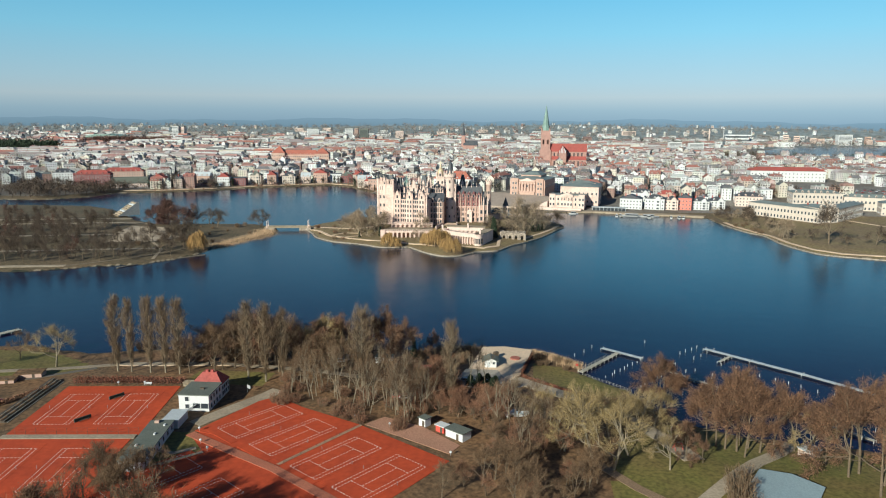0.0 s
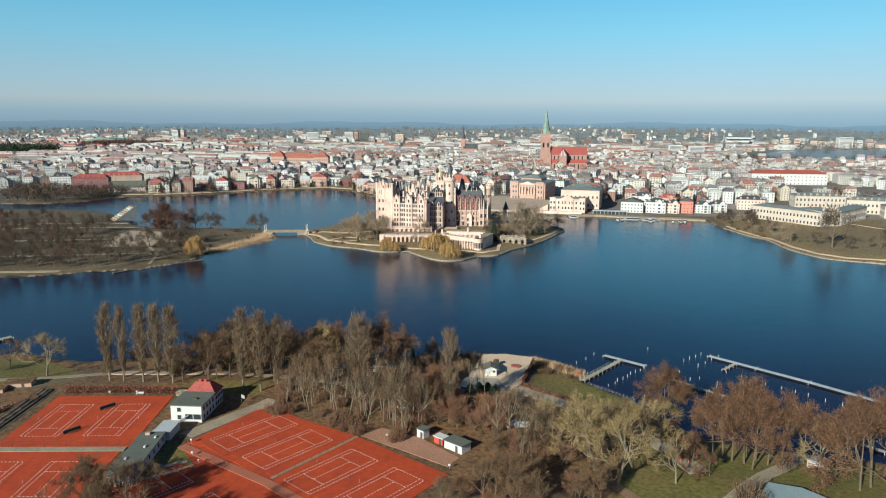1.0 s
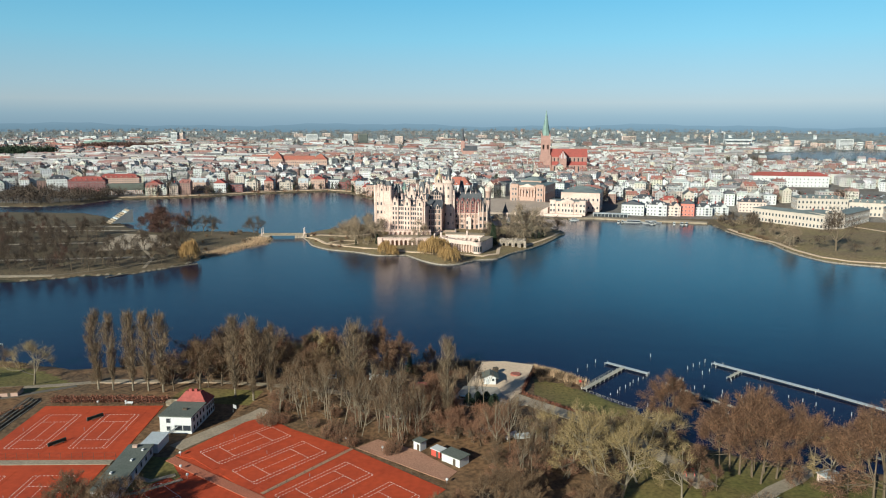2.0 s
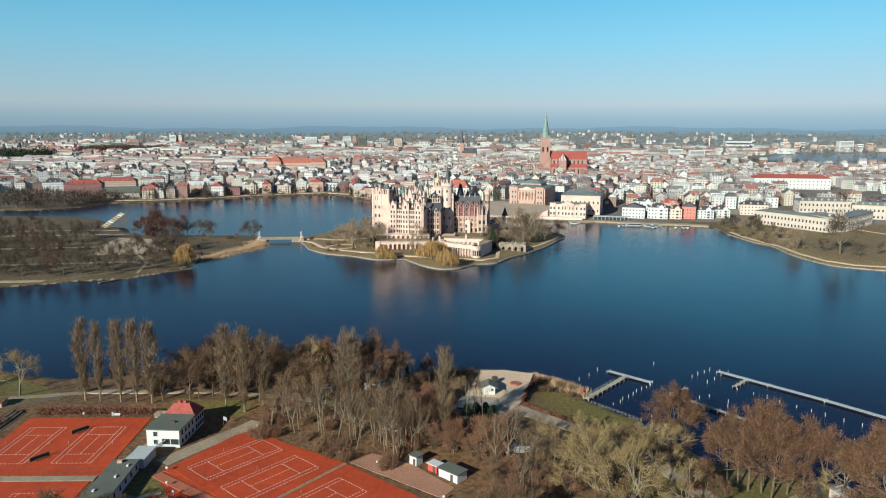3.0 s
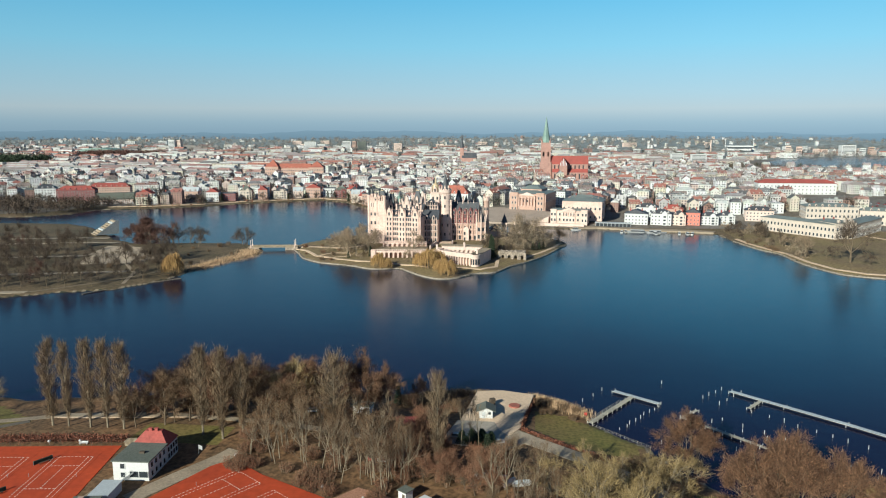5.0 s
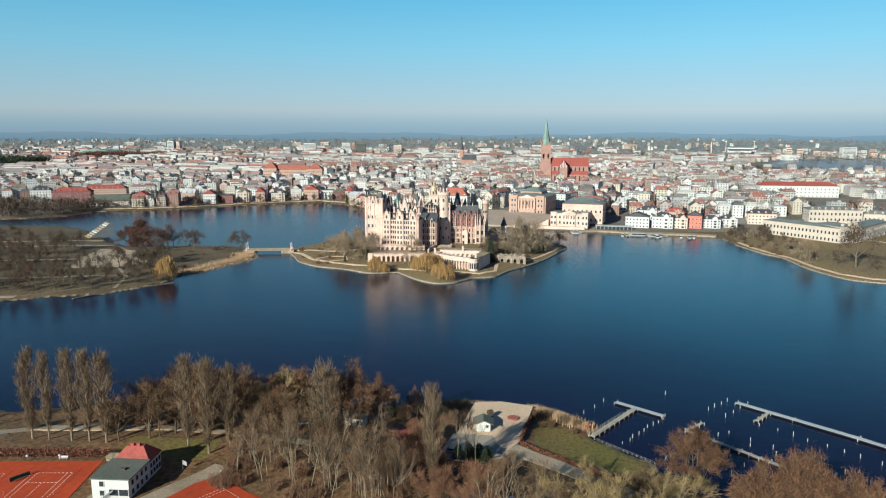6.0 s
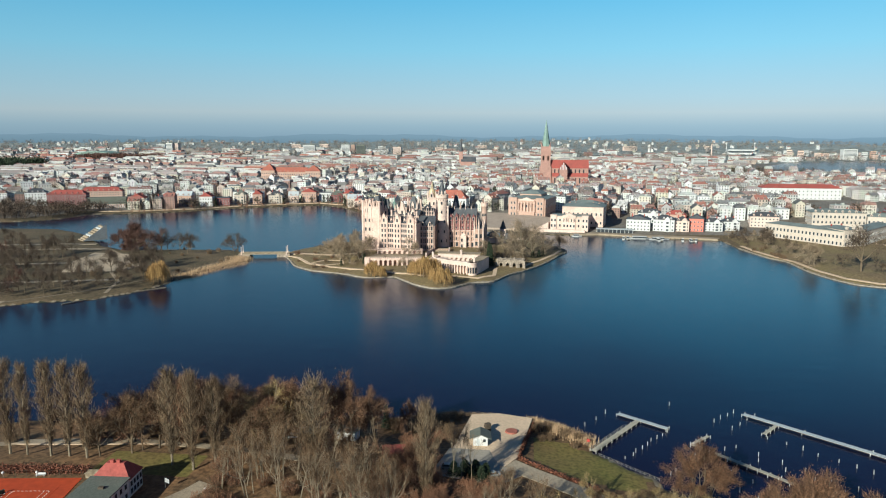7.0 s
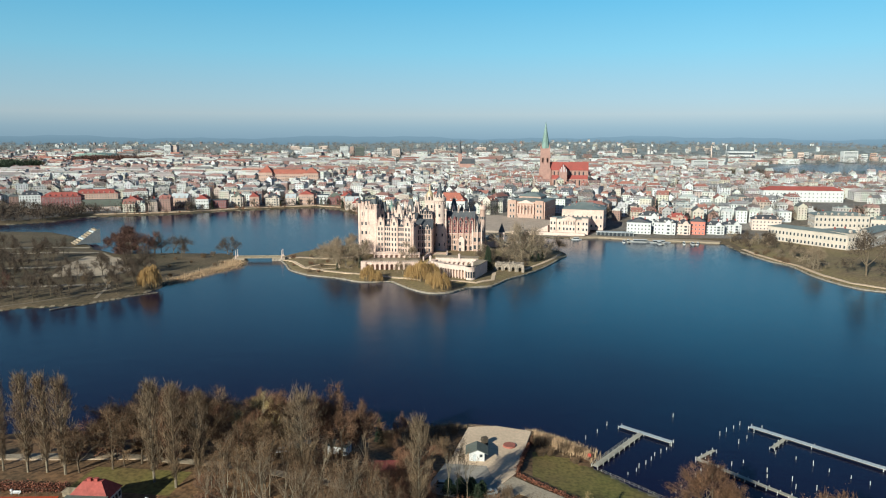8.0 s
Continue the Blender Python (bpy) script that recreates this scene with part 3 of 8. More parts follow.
def conifer(height, radius, n=420):
    trunk, crown = MB(), MB()
    trunk.tube((0, 0, -0.5), (0, 0, height * 0.9), height * 0.015, 0.03, 5)
    for i in range(n):
        k = rng.uniform(0.05, 1)
        rad = radius * (1 - k) ** 0.7 * rng.uniform(0.5, 1.05)
        a = rng.uniform(0, 2 * math.pi)
        clump(crown, Vector((rad * math.cos(a), rad * math.sin(a), height * k)), 5, 0.5, 0.32)
    return trunk, crown


PROTO = {}


def proto(kind, made, bark, leaf):
    PROTO.setdefault(kind, []).append((made[0].data(kind + " trunk", bark), made[1].data(kind + " crown", leaf)))


for i in range(3):
    proto("poplar", poplar(29, 3.1, n=170, twigs=30), PALEBARK, TWIGPOPLAR)
    proto("wide_poplar", poplar(29, 4.6 + 0.4 * i, n=190, twigs=33), PALEBARK, TWIGPOPLAR)
    proto("bare", bare_tree(16, twigs=24, thick=0.8, wander=0.55, twig_len=0.1, clear=0.26), BARK, TWIG)
    proto("wood", bare_tree(15, depth=3, twigs=6, wander=0.28, clear=0.5, lean=0.08, split=3, twig_len=0.11, thick=0.62), PALEBARK, TWIG)
    proto("olive", bare_tree(19, twigs=22, wander=0.58, clear=0.28, lean=0.15, twig_len=0.1), PALEBARK, TWIGOLIVE)
    proto("red", bare_tree(11, twigs=11, wander=0.55, stems=2, clear=0.2, twig_len=0.12), BARK, TWIGRED)
    proto("oak", bare_tree(17, twigs=40, wander=0.56, leaves=44, clear=0.34, leaf=0.0075, thick=0.7, twig_len=0.085, wide=0.003), BARK, BROWNLEAF)
    proto("shrub", shrub(4, 2.6, n=60, twigs=15), BARK, TWIG)
    proto("red_shrub", shrub(3, 2.4, n=60, twigs=15), BARK, TWIGRED)
    proto("far", bare_tree(13, depth=3, twigs=11, wander=0.6, twig_len=0.2, wide=0.0042, clear=0.26), BARK, TWIGGREY)
    proto("far_red", bare_tree(14, depth=3, twigs=16, wander=0.68, twig_len=0.16, wide=0.004, clear=0.18), BARK, TWIGBEECH)
    proto("far_pale", bare_tree(14, depth=3, twigs=15, wander=0.66, twig_len=0.17, wide=0.0034, clear=0.2, thick=1.2), PALEBARK, TWIGPALE)
    proto("beech", bare_tree(16, depth=3, twigs=40, wander=0.75, twig_len=0.14, wide=0.0036, clear=0.16), BARK, TWIGBEECH)
proto("willow", willow(11, 5.5), BARK, WILLOWLEAF)
proto("willow", willow(10, 5), BARK, WILLOWLEAF)
proto("conifer", conifer(14, 3.0), BARK, EVERGREEN)
HEIGHT = dict(poplar=29, wide_poplar=29, bare=16, wood=15, olive=19, red=11, oak=17, shrub=4, red_shrub=3, far=13, far_red=14, far_pale=14, willow=11, conifer=14, beech=16)
TREE_TAGS = dict(
    poplar=("poplar_tree", "tall slender bare poplar with pale upright twigs", "poplar"),
    wide_poplar=("poplar_tree", "broad bare poplar with tan upright branches", "poplar"),
    bare=("deciduous_tree", "bare winter tree with grey brown twigs", "tree"),
    wood=("deciduous_tree", "thin bare woodland tree with a long pale trunk", "tree"),
    olive=("deciduous_tree", "large bare tree with pale forked limbs and olive twigs", "tree"),
    red=("small_tree", "small bare tree with reddish brown twigs", "tree"),
    oak=("oak_tree", "oak still carrying withered rust brown leaves", "tree"),
    shrub=("bush", "bare grey brown bush on leaf litter", "bush"),
    red_shrub=("bush", "bare reddish brown bush on leaf litter", "bush"),
    far=("park_tree", "bare grey park tree standing on dry grass", "tree"),
    far_red=("park_tree", "bare reddish brown park tree near the water", "tree"),
    far_pale=("park_tree", "bare tree with pale limbs and olive twigs", "tree"),
    beech=("beech_tree", "broad bare beech with a dense reddish crown", "tree"),
    willow=("willow_tree", "weeping willow with hanging yellow switches by the water", "tree"),
    conifer=("conifer_tree", "dark green conifer with a ragged outline", "tree"))


def tree(kind, x, y, height=None, wide=1.0, which=None):
    name, label, category = TREE_TAGS[kind]
    protos = PROTO[kind]
    tr, cr = protos[int(rng.integers(len(protos))) if which is None else which % len(protos)]
    s = (height or HEIGHT[kind] * rng.uniform(0.85, 1.12)) / HEIGHT[kind]
    ob = thing(name, x, y, ground_z(x, y) - 0.05, rng.uniform(0, 360), label, category)
    ob.scale = (s * wide, s * wide, s)
    placed("trunk", tr, ob, Matrix())
    placed("crown", cr, ob, Matrix())
    return ob


# ---- tennis courts ----
def tennis_court(x, y, rz, clay=CLAY):
    """One court with its lines, net and posts; the long side runs along local y."""
    c = thing("tennis_court", x, y, 3.16, rz, "red clay tennis court with white tape lines", "tennis court", "tennis courts")
    surface = MB()
    surface.box(0, 0, -0.3, 13.4, 30.0, 0.3)
    part("surface", surface, clay, c)
    L, W, S = 11.885, 5.485, 4.115

    def line(x0, y0, x1, y1):
        m = MB()
        horizontal = abs(x1 - x0) > abs(y1 - y0)
        # tape that shows through the clay in patches
        n = max(2, round(math.hypot(x1 - x0, y1 - y0) / 1.05))
        for k in range(n):
            f, long = (k + 0.5) / n, rng.uniform(0.5, 0.66)
            m.box(x0 + (x1 - x0) * f, y0 + (y1 - y0) * f, 0.004 if horizontal else 0.02, long if horizontal else 0.15, 0.15 if horizontal else long, 0.012)
        tagged(part("line", m, LINE, c), kind="stuff")

    for s in (-1, 1):
        line(-W, s * L, W, s * L)
        line(s * W, -L, s * W, L)
        line(s * S, -L, s * S, L)
        line(-S, s * 6.4, S, s * 6.4)
    line(0, -6.4, 0, 6.4)
    for s in (-1, 1):
        post = MB()
        post.cone(s * 6.4, 0, 0, 1.07, 0.06, 0.06, 6)
        part("net_post", post, STEEL, c)
    return c


RB = -34.2


for cx, cy, ang in [(-144.9, 198.5, 8.2), (-126.7, 201.2, 8.2), (-140.0, 159.0, 8.2), (-121.9, 161.6, 8.2)]:
    tennis_court(cx, cy, ang)


for k, (cx, cy) in enumerate([(-80.5, 198.0), (-66.8, 188.9), (-50.8, 178.0), (-36.6, 168.8)]):
    tennis_court(cx, cy, RB)
for k, (cx, cy) in enumerate([(-96.0, 160.5), (-80.0, 150.0)]):
    tennis_court(cx, cy, RB)
slab("court_surround", [(-157.5, 216), (-119, 221.5), (-112.6, 184), (-151.5, 178.5)], 3.12, CLAY, "red clay surround of the tennis courts", "tennis court surround")
slab("court_surround", [(-151.5, 175.5), (-113.5, 181), (-107, 135), (-145, 130)], 3.12, CLAY, "red clay surround of the tennis courts", "tennis court surround")
slab("court_surround", [(-97.5, 188.5), (-87, 212.5), (-84.8, 214.9), (-82, 215), (-49.4, 199.3), (-64.8, 172.5), (-86, 186)], 3.12, CLAY, "red clay surround with a rounded corner", "tennis court surround")
slab("court_surround", [(-64.0, 173.2), (-48.6, 198.7), (-19.5, 179.8), (-35.0, 153.0)], 3.12, CLAY, "red clay surround of the tennis courts", "tennis court surround")
slab("court_surround", [(-97.5, 163.5), (-88, 176.1), (-64.8, 171), (-36, 152), (-50, 128), (-110, 150)], 3.09, CLAY, "red clay surround in tree shade", "tennis court surround")
slab("court_base", [(-108, 151), (-96.5, 186.5), (-84, 212), (-52, 199), (-23, 180), (-37, 152), (-50, 129)], 3.055, CLAY, "red clay base under the courts", "tennis court surround")
ribbon("path", [(-98, 186.5), (-86, 180), (-66, 169.5), (-36, 149.5)], 3.0, mat("dusty clay path", (0.4, 0.14, 0.08), (0.34, 0.12, 0.07)), "pale dusty path between the tennis courts", 0.22)
ribbon("path", [(-65.5, 171.5), (-49.0, 199.0)], 1.1, mat("sandy clay strip", (0.4, 0.24, 0.15), (0.33, 0.2, 0.13)), "narrow sandy strip between two tennis courts", 0.25)
ribbon("path", [(-152, 177), (-113, 182.5)], 2.6, GRAVEL, "paved strip between the tennis courts", 0.2)
ribbon("path", [(-100, 193), (-93, 206), (-86, 218), (-84, 223)], 5.5, GRAVEL, "light gravel drive beside the clubhouse", 0.1)
ribbon("path", [(-112, 221), (-109, 205), (-111.5, 186)], 3.2, GRAVEL, "sandy path beside the clubhouse wall", 0.1)
ribbon("path", [(-250, 214), (-205, 222), (-178, 232), (-150, 243), (-120, 247), (-80, 244), (-45, 236)], 3.2, GRAVEL, "pale gravel lakeside path", 0.1)
ribbon("path", [(-250, 206), (-200, 210), (-175, 222), (-160, 236)], 2.4, ASPHALT, "narrow asphalt path across the grass", 0.1)
slab("clay_yard", [(-48, 199.8), (-43, 206), (-30, 200.5), (-17.5, 189.5), (-20, 184)], 3.14, mat("brown clay", (0.38, 0.2, 0.13), (0.3, 0.165, 0.105)), "brown bare clay yard beside the courts", "yard")
ribbon("path", [(-110, 190), (-104, 176), (-97, 174), (-92, 178)], 1.6, GRAVEL, "narrow footpath over the grass", 0.2)
ribbon("path", [(-103.5, 165), (-97, 168), (-89, 176)], 1.2, GRAVEL, "narrow footpath over the grass", 0.2)
slab("lawn_patch", [(-103, 164.5), (-106, 187), (-98.5, 187), (-90, 177), (-98, 164)], 3.1, GRASS, "mown grass between clubhouse and courts", "lawn")


def fence(name, pts, height, label, material=STEEL, gap=3.0, rails=2, category="fence"):
    x0, y0 = pts[0]
    f = thing(name, x0, y0, ground_z(x0, y0), 0, label, category)
    for (ax, ay), (bx, by) in zip(pts, pts[1:]):
        n = max(1, round(math.hypot(bx - ax, by - ay) / gap))
        for k in range(n + 1):
            m = MB(-x0, -y0, 0)
            m.cone(ax + (bx - ax) * k / n, ay + (by - ay) * k / n, -0.2, height, 0.05, 0.05, 5)
            part("post", m, material, f)
        for r in range(rails):
            m = MB(-x0, -y0, 0)
            z = height * (r + 1) / rails - 0.06
            m.tube((ax, ay, z), (bx, by, z), 0.022, 0.022, 4)
            part("rail", m, material, f)
    return f


fence("court_fence", [(-157.5, 216), (-119, 221.5)], 2.4, "thin dark mesh fence posts at the court's end", DARKPOST)
fence("court_fence", [(-151.5, 178.2), (-112.6, 183.8)], 2.4, "thin dark mesh fence posts between courts", DARKPOST)
fence("court_fence", [(-64.3, 172.8), (-49.0, 199.0)], 1.0, "low dark fence posts between two courts", DARKPOST)
fence("court_fence", [(-49.4, 199.3), (-19.5, 180)], 1.0, "low rail fence along the clay courts", DARKPOST)
fence("court_fence", [(-97, 163.5), (-88, 176.1)], 2.2, "dark fence posts beside the shaded court", DARKPOST, 1.5)
# terraced steps for spectators beside the courts
st = thing("spectator_steps", -160, 203, 3, 8.2, "dark wooden spectator steps beside the court", "bleacher")
for k in range(4):
    m = MB()
    m.box(-k * 1.1, 0, k * 0.45, 0.9, 34, 0.16)
    part("bench_board", m, DARKPOST, st)
    m = MB()
    m.box(-k * 1.1 + 0.5, 0, k * 0.45 + 0.04, 0.08, 34, 0.14)
    part("board_edge", m, PLANK, st)
for k in range(8):
    m = MB()
    m.taper([(-4, -17 + 4.8 * k), (0.4, -17 + 4.8 * k), (0.4, -16.8 + 4.8 * k), (-4, -16.8 + 4.8 * k)], [(-4, -17 + 4.8 * k), (-3, -17 + 4.8 * k), (-3, -16.8 + 4.8 * k), (-4, -16.8 + 4.8 * k)], -0.1, 1.35)
    part("support", m, DARKPOST, st)


def windbreak(x, y, rz):
    w = thing("windbreak", x, y, 3.1, rz, "low dark green windbreak between two courts", "windbreak")
    for s in (-1, 0, 1):
        m = MB()
        m.cone(0, s * 2.6, 0, 1.2, 0.05, 0.05, 5)
        part("post", m, STEEL, w)
    # thick dark panels on the sun's slant, standing for net and its shadow together
    for s in (-1, 1):
        m = MB()
        m.box(0, s * 1.3, 0.1, 0.5, 2.55, 1.0)
        part("panel", m, DARKNET, w)
    bench = MB()
    bench.box(0.9, 0, 0.4, 0.5, 3.2, 0.08)
    bench.box(0.9, -1.3, 0, 0.4, 0.1, 0.4)
    bench.box(0.9, 1.3, 0, 0.4, 0.1, 0.4)
    part("bench", bench, DARKPOST, w)


windbreak(-135.2, 209.0, -30)
windbreak(-135.4, 191.0, -30)


def lamp_ball(x, y):
    l = thing("path_lamp", x, y, ground_z(x, y), 0, "small post lamp with a white globe", "lamp", "path lamps")
    m = MB()
    m.cone(0, 0, 0, 0.9, 0.06, 0.05, 6)
    part("post", m, STEEL, l)
    m = MB()
    m.dome(0, 0, 1.15, 0.42, 0.42, 8, 3)
    m.cone(0, 0, 0.85, 1.15, 0.2, 0.42, 8)
    part("globe", m, WHITE, l)


for p in [(-141, 219.5), (-132, 221), (-105.6, 220), (-96, 188.5), (-88, 176.8), (-92, 181), (-82, 218), (-19.5, 183), (-40, 199), (-52, 203.5)]:
    lamp_ball(*p)


# ---- buildings near the courts ----
def window_mesh(w, h, glass=GLASS, frame_mat=WHITE):
    """One connected window: a proud frame round a recessed pane."""
    m = MB()
    f = 0.12

    def ring(e, y):
        return [(-w / 2 - e, y, -e), (w / 2 + e, y, -e), (w / 2 + e, y, h + e), (-w / 2 - e, y, h + e)]

    vs = ring(f, 0.05) + ring(f, -0.1) + ring(0, -0.1) + ring(0, -0.03)
    side = [(i, (i + 1) % 4) for i in range(4)]
    m.slot = 1
    m.add(vs, [(k + i, k + j, k + 4 + j, k + 4 + i) for k in (0, 4, 8) for i, j in side])
    m.f.append((12, 13, 14, 15))
    m.s.append(0)
    return m.data("window", [glass, frame_mat])


WIN = window_mesh(1.2, 1.4)
WIDEWIN = window_mesh(2.4, 1.7)
club = thing("clubhouse", -104.8, 207.7, 3, 3.5, "white two-storey clubhouse with a dark flat roof", "house")
m = MB()
m.box(0, 0, 0, 9.8, 11, 5.3)
part("wall", m, WHITE, club)
m = MB()
m.box(0, 0, 5.3, 10.6, 11.4, 0.3)
part("roof", m, FELT, club)
m = MB()
m.box(1.0, -0.6, 5.6, 1.4, 0.8, 0.5)
part("roof_hatch", m, DARKPOST, club)
for wx, wz, me in [(-2.2, 3.4, WIN), (-2.2, 0.9, WIN), (0.9, 1.0, WIDEWIN), (3.5, 1.0, WIDEWIN)]:
    placed("window", me, club, pose(wx, -5.52, wz))
for k in range(4):
    for wz in (0.7, 3.2):
        placed("window", WIN, club, pose(4.92, -3.6 + 2.4 * k, wz, 0, 0, 90))
m = MB()
for k in range(9):
    m.box(-2.6 + 0.42 * k, -6.2, 0.15 + 0.28 * k, 0.42, 1.0, 0.1)
m.tube((-2.8, -6.7, 1.0), (1.0, -6.7, 3.6), 0.03, 0.03, 4)
part("outer_stair", m, STEEL, club)
back = thing("hip_roof_house", -105.35, 216.6, 3, 3.5, "white house with a red tiled hip roof behind the clubhouse", "house")
m = MB()
m.box(0, 0, 0, 9.8, 6.6, 4.9)
part("wall", m, WHITE, back)
m = MB()
m.hip(0, 0, 4.9, 9.8, 6.6, 3.2, over=0.4, top=2.4)
part("roof", m, REDTILE, back)
for dx in (-0.8, 0.9):
    m = MB()
    m.box(dx, -0.5, 7.3, 0.9, 0.7, 1.5)
    m.box(dx, -0.5, 8.8, 1.1, 0.9, 0.12)
    part("chimney", m, REDTILE, back)
for k in range(4):
    placed("window", WIN, back, pose(4.92, -2.4 + 1.6 * k, 2.7, 0, 0, 90))
    placed("window", WIN, back, pose(4.92, -2.4 + 1.6 * k, 0.7, 0, 0, 90))
annex = thing("annex", -105.9, 193.0, 3, 6, "low annex with a light metal roof before the clubhouse", "annex")
m = MB()
m.box(0, 0, 0, 4.6, 7.6, 2.6)
part("wall", m, WHITE, annex)
m = MB()
m.box(0, 0, 2.6, 5.2, 8.2, 0.22)
part("roof", m, LIGHTROOF, annex)
hall = thing("changing_hall", -104.9, 175.2, 3, 10, "long low changing hall with a grey green felt roof", "hall")
m = MB()
m.box(0, 0, 0, 6.3, 25, 3.0)
part("wall", m, WHITE, hall)
m = MB()
m.box(0, 0, 3.0, 7.0, 25.8, 0.28)
part("roof", m, FELT, hall)
for k, (dx, dy) in enumerate([(-1, 11), (1.8, 9), (1.0, 3), (-1.6, -4)]):
    m = MB()
    m.box(dx, dy, 3.28, 1.3 if k == 0 else 0.5, 0.9, 0.7 if k == 0 else 0.4)
    part("roof_vent", m, PINKSTONE if k == 0 else WHITE, hall)
for k in range(7):
    placed("window", WIN, hall, pose(3.17, -10.8 + 3.6 * k, 1.0, 0, 0, 90))
    placed("window", WIN, hall, pose(-3.17, -10.8 + 3.6 * k, 1.0, 0, 0, -90))
m = MB()
m.box(0, 0, 0, 4.5, 2.4, 1.3)
shel = thing("garden_shelter", -116, 223, 3, 5, "small brownish stone garden shelter by the hedge", "shelter")
part("body", m, BANK, shel)
m = MB()
m.hip(0, 0, 1.3, 4.5, 2.4, 0.7, over=0.3)
part("roof", m, BANK, shel)


def shed(x, y, rz, sx, sy, h, wall, roof, name, label):
    s = thing(name, x, y, ground_z(x, y), rz, label, "shed")
    m = MB()
    m.box(0, 0, -0.2, sx, sy, h + 0.2)
    part("wall", m, wall, s)
    m = MB()
    m.taper([(-sx / 2 - 0.3, -sy / 2 - 0.3), (sx / 2 + 0.3, -sy / 2 - 0.3), (sx / 2 + 0.3, sy / 2 + 0.3), (-sx / 2 - 0.3, sy / 2 + 0.3)],
            [(-sx / 2 - 0.3, -sy / 2 - 0.3), (sx / 2 + 0.3, -sy / 2 - 0.3), (sx / 2 + 0.3, sy / 2 + 0.3), (-sx / 2 - 0.3, sy / 2 + 0.3)], h, h + 0.2)
    part("roof", m, roof, s)
    m = MB()
    m.box(0.2 * sx, -sy / 2 - 0.03, 0, 0.9, 0.06, 1.95)
    part("door", m, DARKPOST, s)
    return s


shed(-29.6, 201.8, -34, 2.6, 2.6, 2.6, WHITE, FELT, "shed", "small white shed at the edge of the wood")
shed(-18.6, 195.2, -34, 6.5, 4.0, 2.4, WHITE, FELT, "shed", "white shed with a dark felt roof")
shed(-23.8, 198.5, -34, 3.2, 2.4, 2.0, REDPAINT, WHITE, "shed", "low red and white equipment shed")
shed(-36, 244.5, 10, 8, 5, 2.6, REDBRICK, REDTILE, "hut", "low brick hut hidden among the trees")
shed(-54, 258, -10, 6, 4, 2.8, WHITE, FELT, "hut", "white hut between trees near the shore")
shed(-68, 262, 12, 7, 4, 2.8, WHITE, FELT, "hut", "white boathouse among trees at the shore")
shed(-178, 224, 18, 9, 5, 1.6, PINKSTONE, LITTER, "ruin", "low overgrown brick foundation on the grass")
shed(-183, 217, 18, 8, 4, 1.2, PINKSTONE, LITTER, "ruin", "low overgrown brick foundation on the grass")
shed(82, 200.5, 25, 5, 3.2, 2.3, PALE, LIGHTROOF, "shed", "small pale shed beside the path under trees")
bh = thing("boathouse", 65.6, 172.6, 2.4, -30, "large boathouse with a blue grey roof", "boathouse")
m = MB()
m.box(0, 0, -0.6, 15, 17, 2.6)
part("wall", m, PALE, bh)
m = MB()
m.gable(0, 0, 2.0, 17, 15, 1.1, 90, 0.4)
part("roof", m, BLUEROOF, bh)
ribbon("path", [(38, 158), (50, 173.5), (58.5, 184.2), (65, 192), (74.5, 201.5), (80, 208)], 4.0, AVENUE, "gravel drive to the shore beside the boathouse", 0.12)
ribbon("path", [(20, 185), (30, 172), (45, 158)], 3.0, mat("earth lane", (0.25, 0.165, 0.1), (0.19, 0.125, 0.08)), "brown earth lane under bare trees", 0.12)


# ---- sandy plot, kiosk, lawn ----
slab("sand_plot", [(-21.5, 246), (-17, 279), (-8, 281), (3.2, 278.2), (-1.2, 249), (-5, 242)], 3.05, SAND, "pale packed sand plot beside the lake", "yard", 3.2)
slab("paved_yard", [(-25, 236), (-21.5, 252.6), (-9.5, 252.6), (-7.6, 246.5), (-3, 240.5), (0, 238), (-6, 231.5)], 3.1, mat("light concrete", (0.36, 0.315, 0.265), (0.29, 0.255, 0.215), fine=1.5, contrast=0.12), "paved light grey yard beside the sand plot", "yard", 0.8)
ribbon("path", [(-6, 247), (2, 241), (14, 233), (30, 222), (42, 205), (48, 190)], 6.4, AVENUE, "wide pale gravel drive along the lawn", 0.16)
kiosk = thing("kiosk", -12.6, 257.4, 3.05, 4, "white kiosk with a dark green gabled roof", "kiosk")
m = MB()
m.box(0, 0, 0, 4.4, 4.4, 2.7)
m.add([(-2.2, -2.2, 2.7), (2.2, -2.2, 2.7), (0, -2.2, 3.7), (-2.2, 2.2, 2.7), (2.2, 2.2, 2.7), (0, 2.2, 3.7)], [(0, 1, 2), (4, 3, 5)])
part("wall", m, WHITE, kiosk)
m = MB()
for e in (-1, 1):
    m.add([(0, -2.9, 3.95), (e * 3.3, -2.9, 2.5), (e * 3.3, 2.9, 2.5), (0, 2.9, 3.95), (0, -2.9, 3.75), (e * 3.3, -2.9, 2.3), (e * 3.3, 2.9, 2.3), (0, 2.9, 3.75)],
          [(0, 1, 2, 3), (7, 6, 5, 4), (0, 4, 5, 1), (1, 5, 6, 2), (2, 6, 7, 3)])
part("roof", m, FELT, kiosk)
m = MB()
m.box(1.2, -2.24, 1.3, 0.8, 0.08, 0.8)
part("window", m, GLASS, kiosk)
m = MB()
m.box(-0.7, -2.24, 0, 1.0, 0.08, 2.0)
part("door", m, LIGHTROOF, kiosk)
tub = thing("sandpit", -3.4, 266.5, 3.05, 20, "low round orange sandpit rim on the plot", "sandpit")
m = MB()
m.cone(0, 0, 0, 0.45, 2.0, 1.9, 14)
part("rim", m, ORANGETILE, tub)
stk = thing("stacked_crates", -11.0, 266.5, 3.05, 15, "stack of brown wooden crates on the sand", "crates")
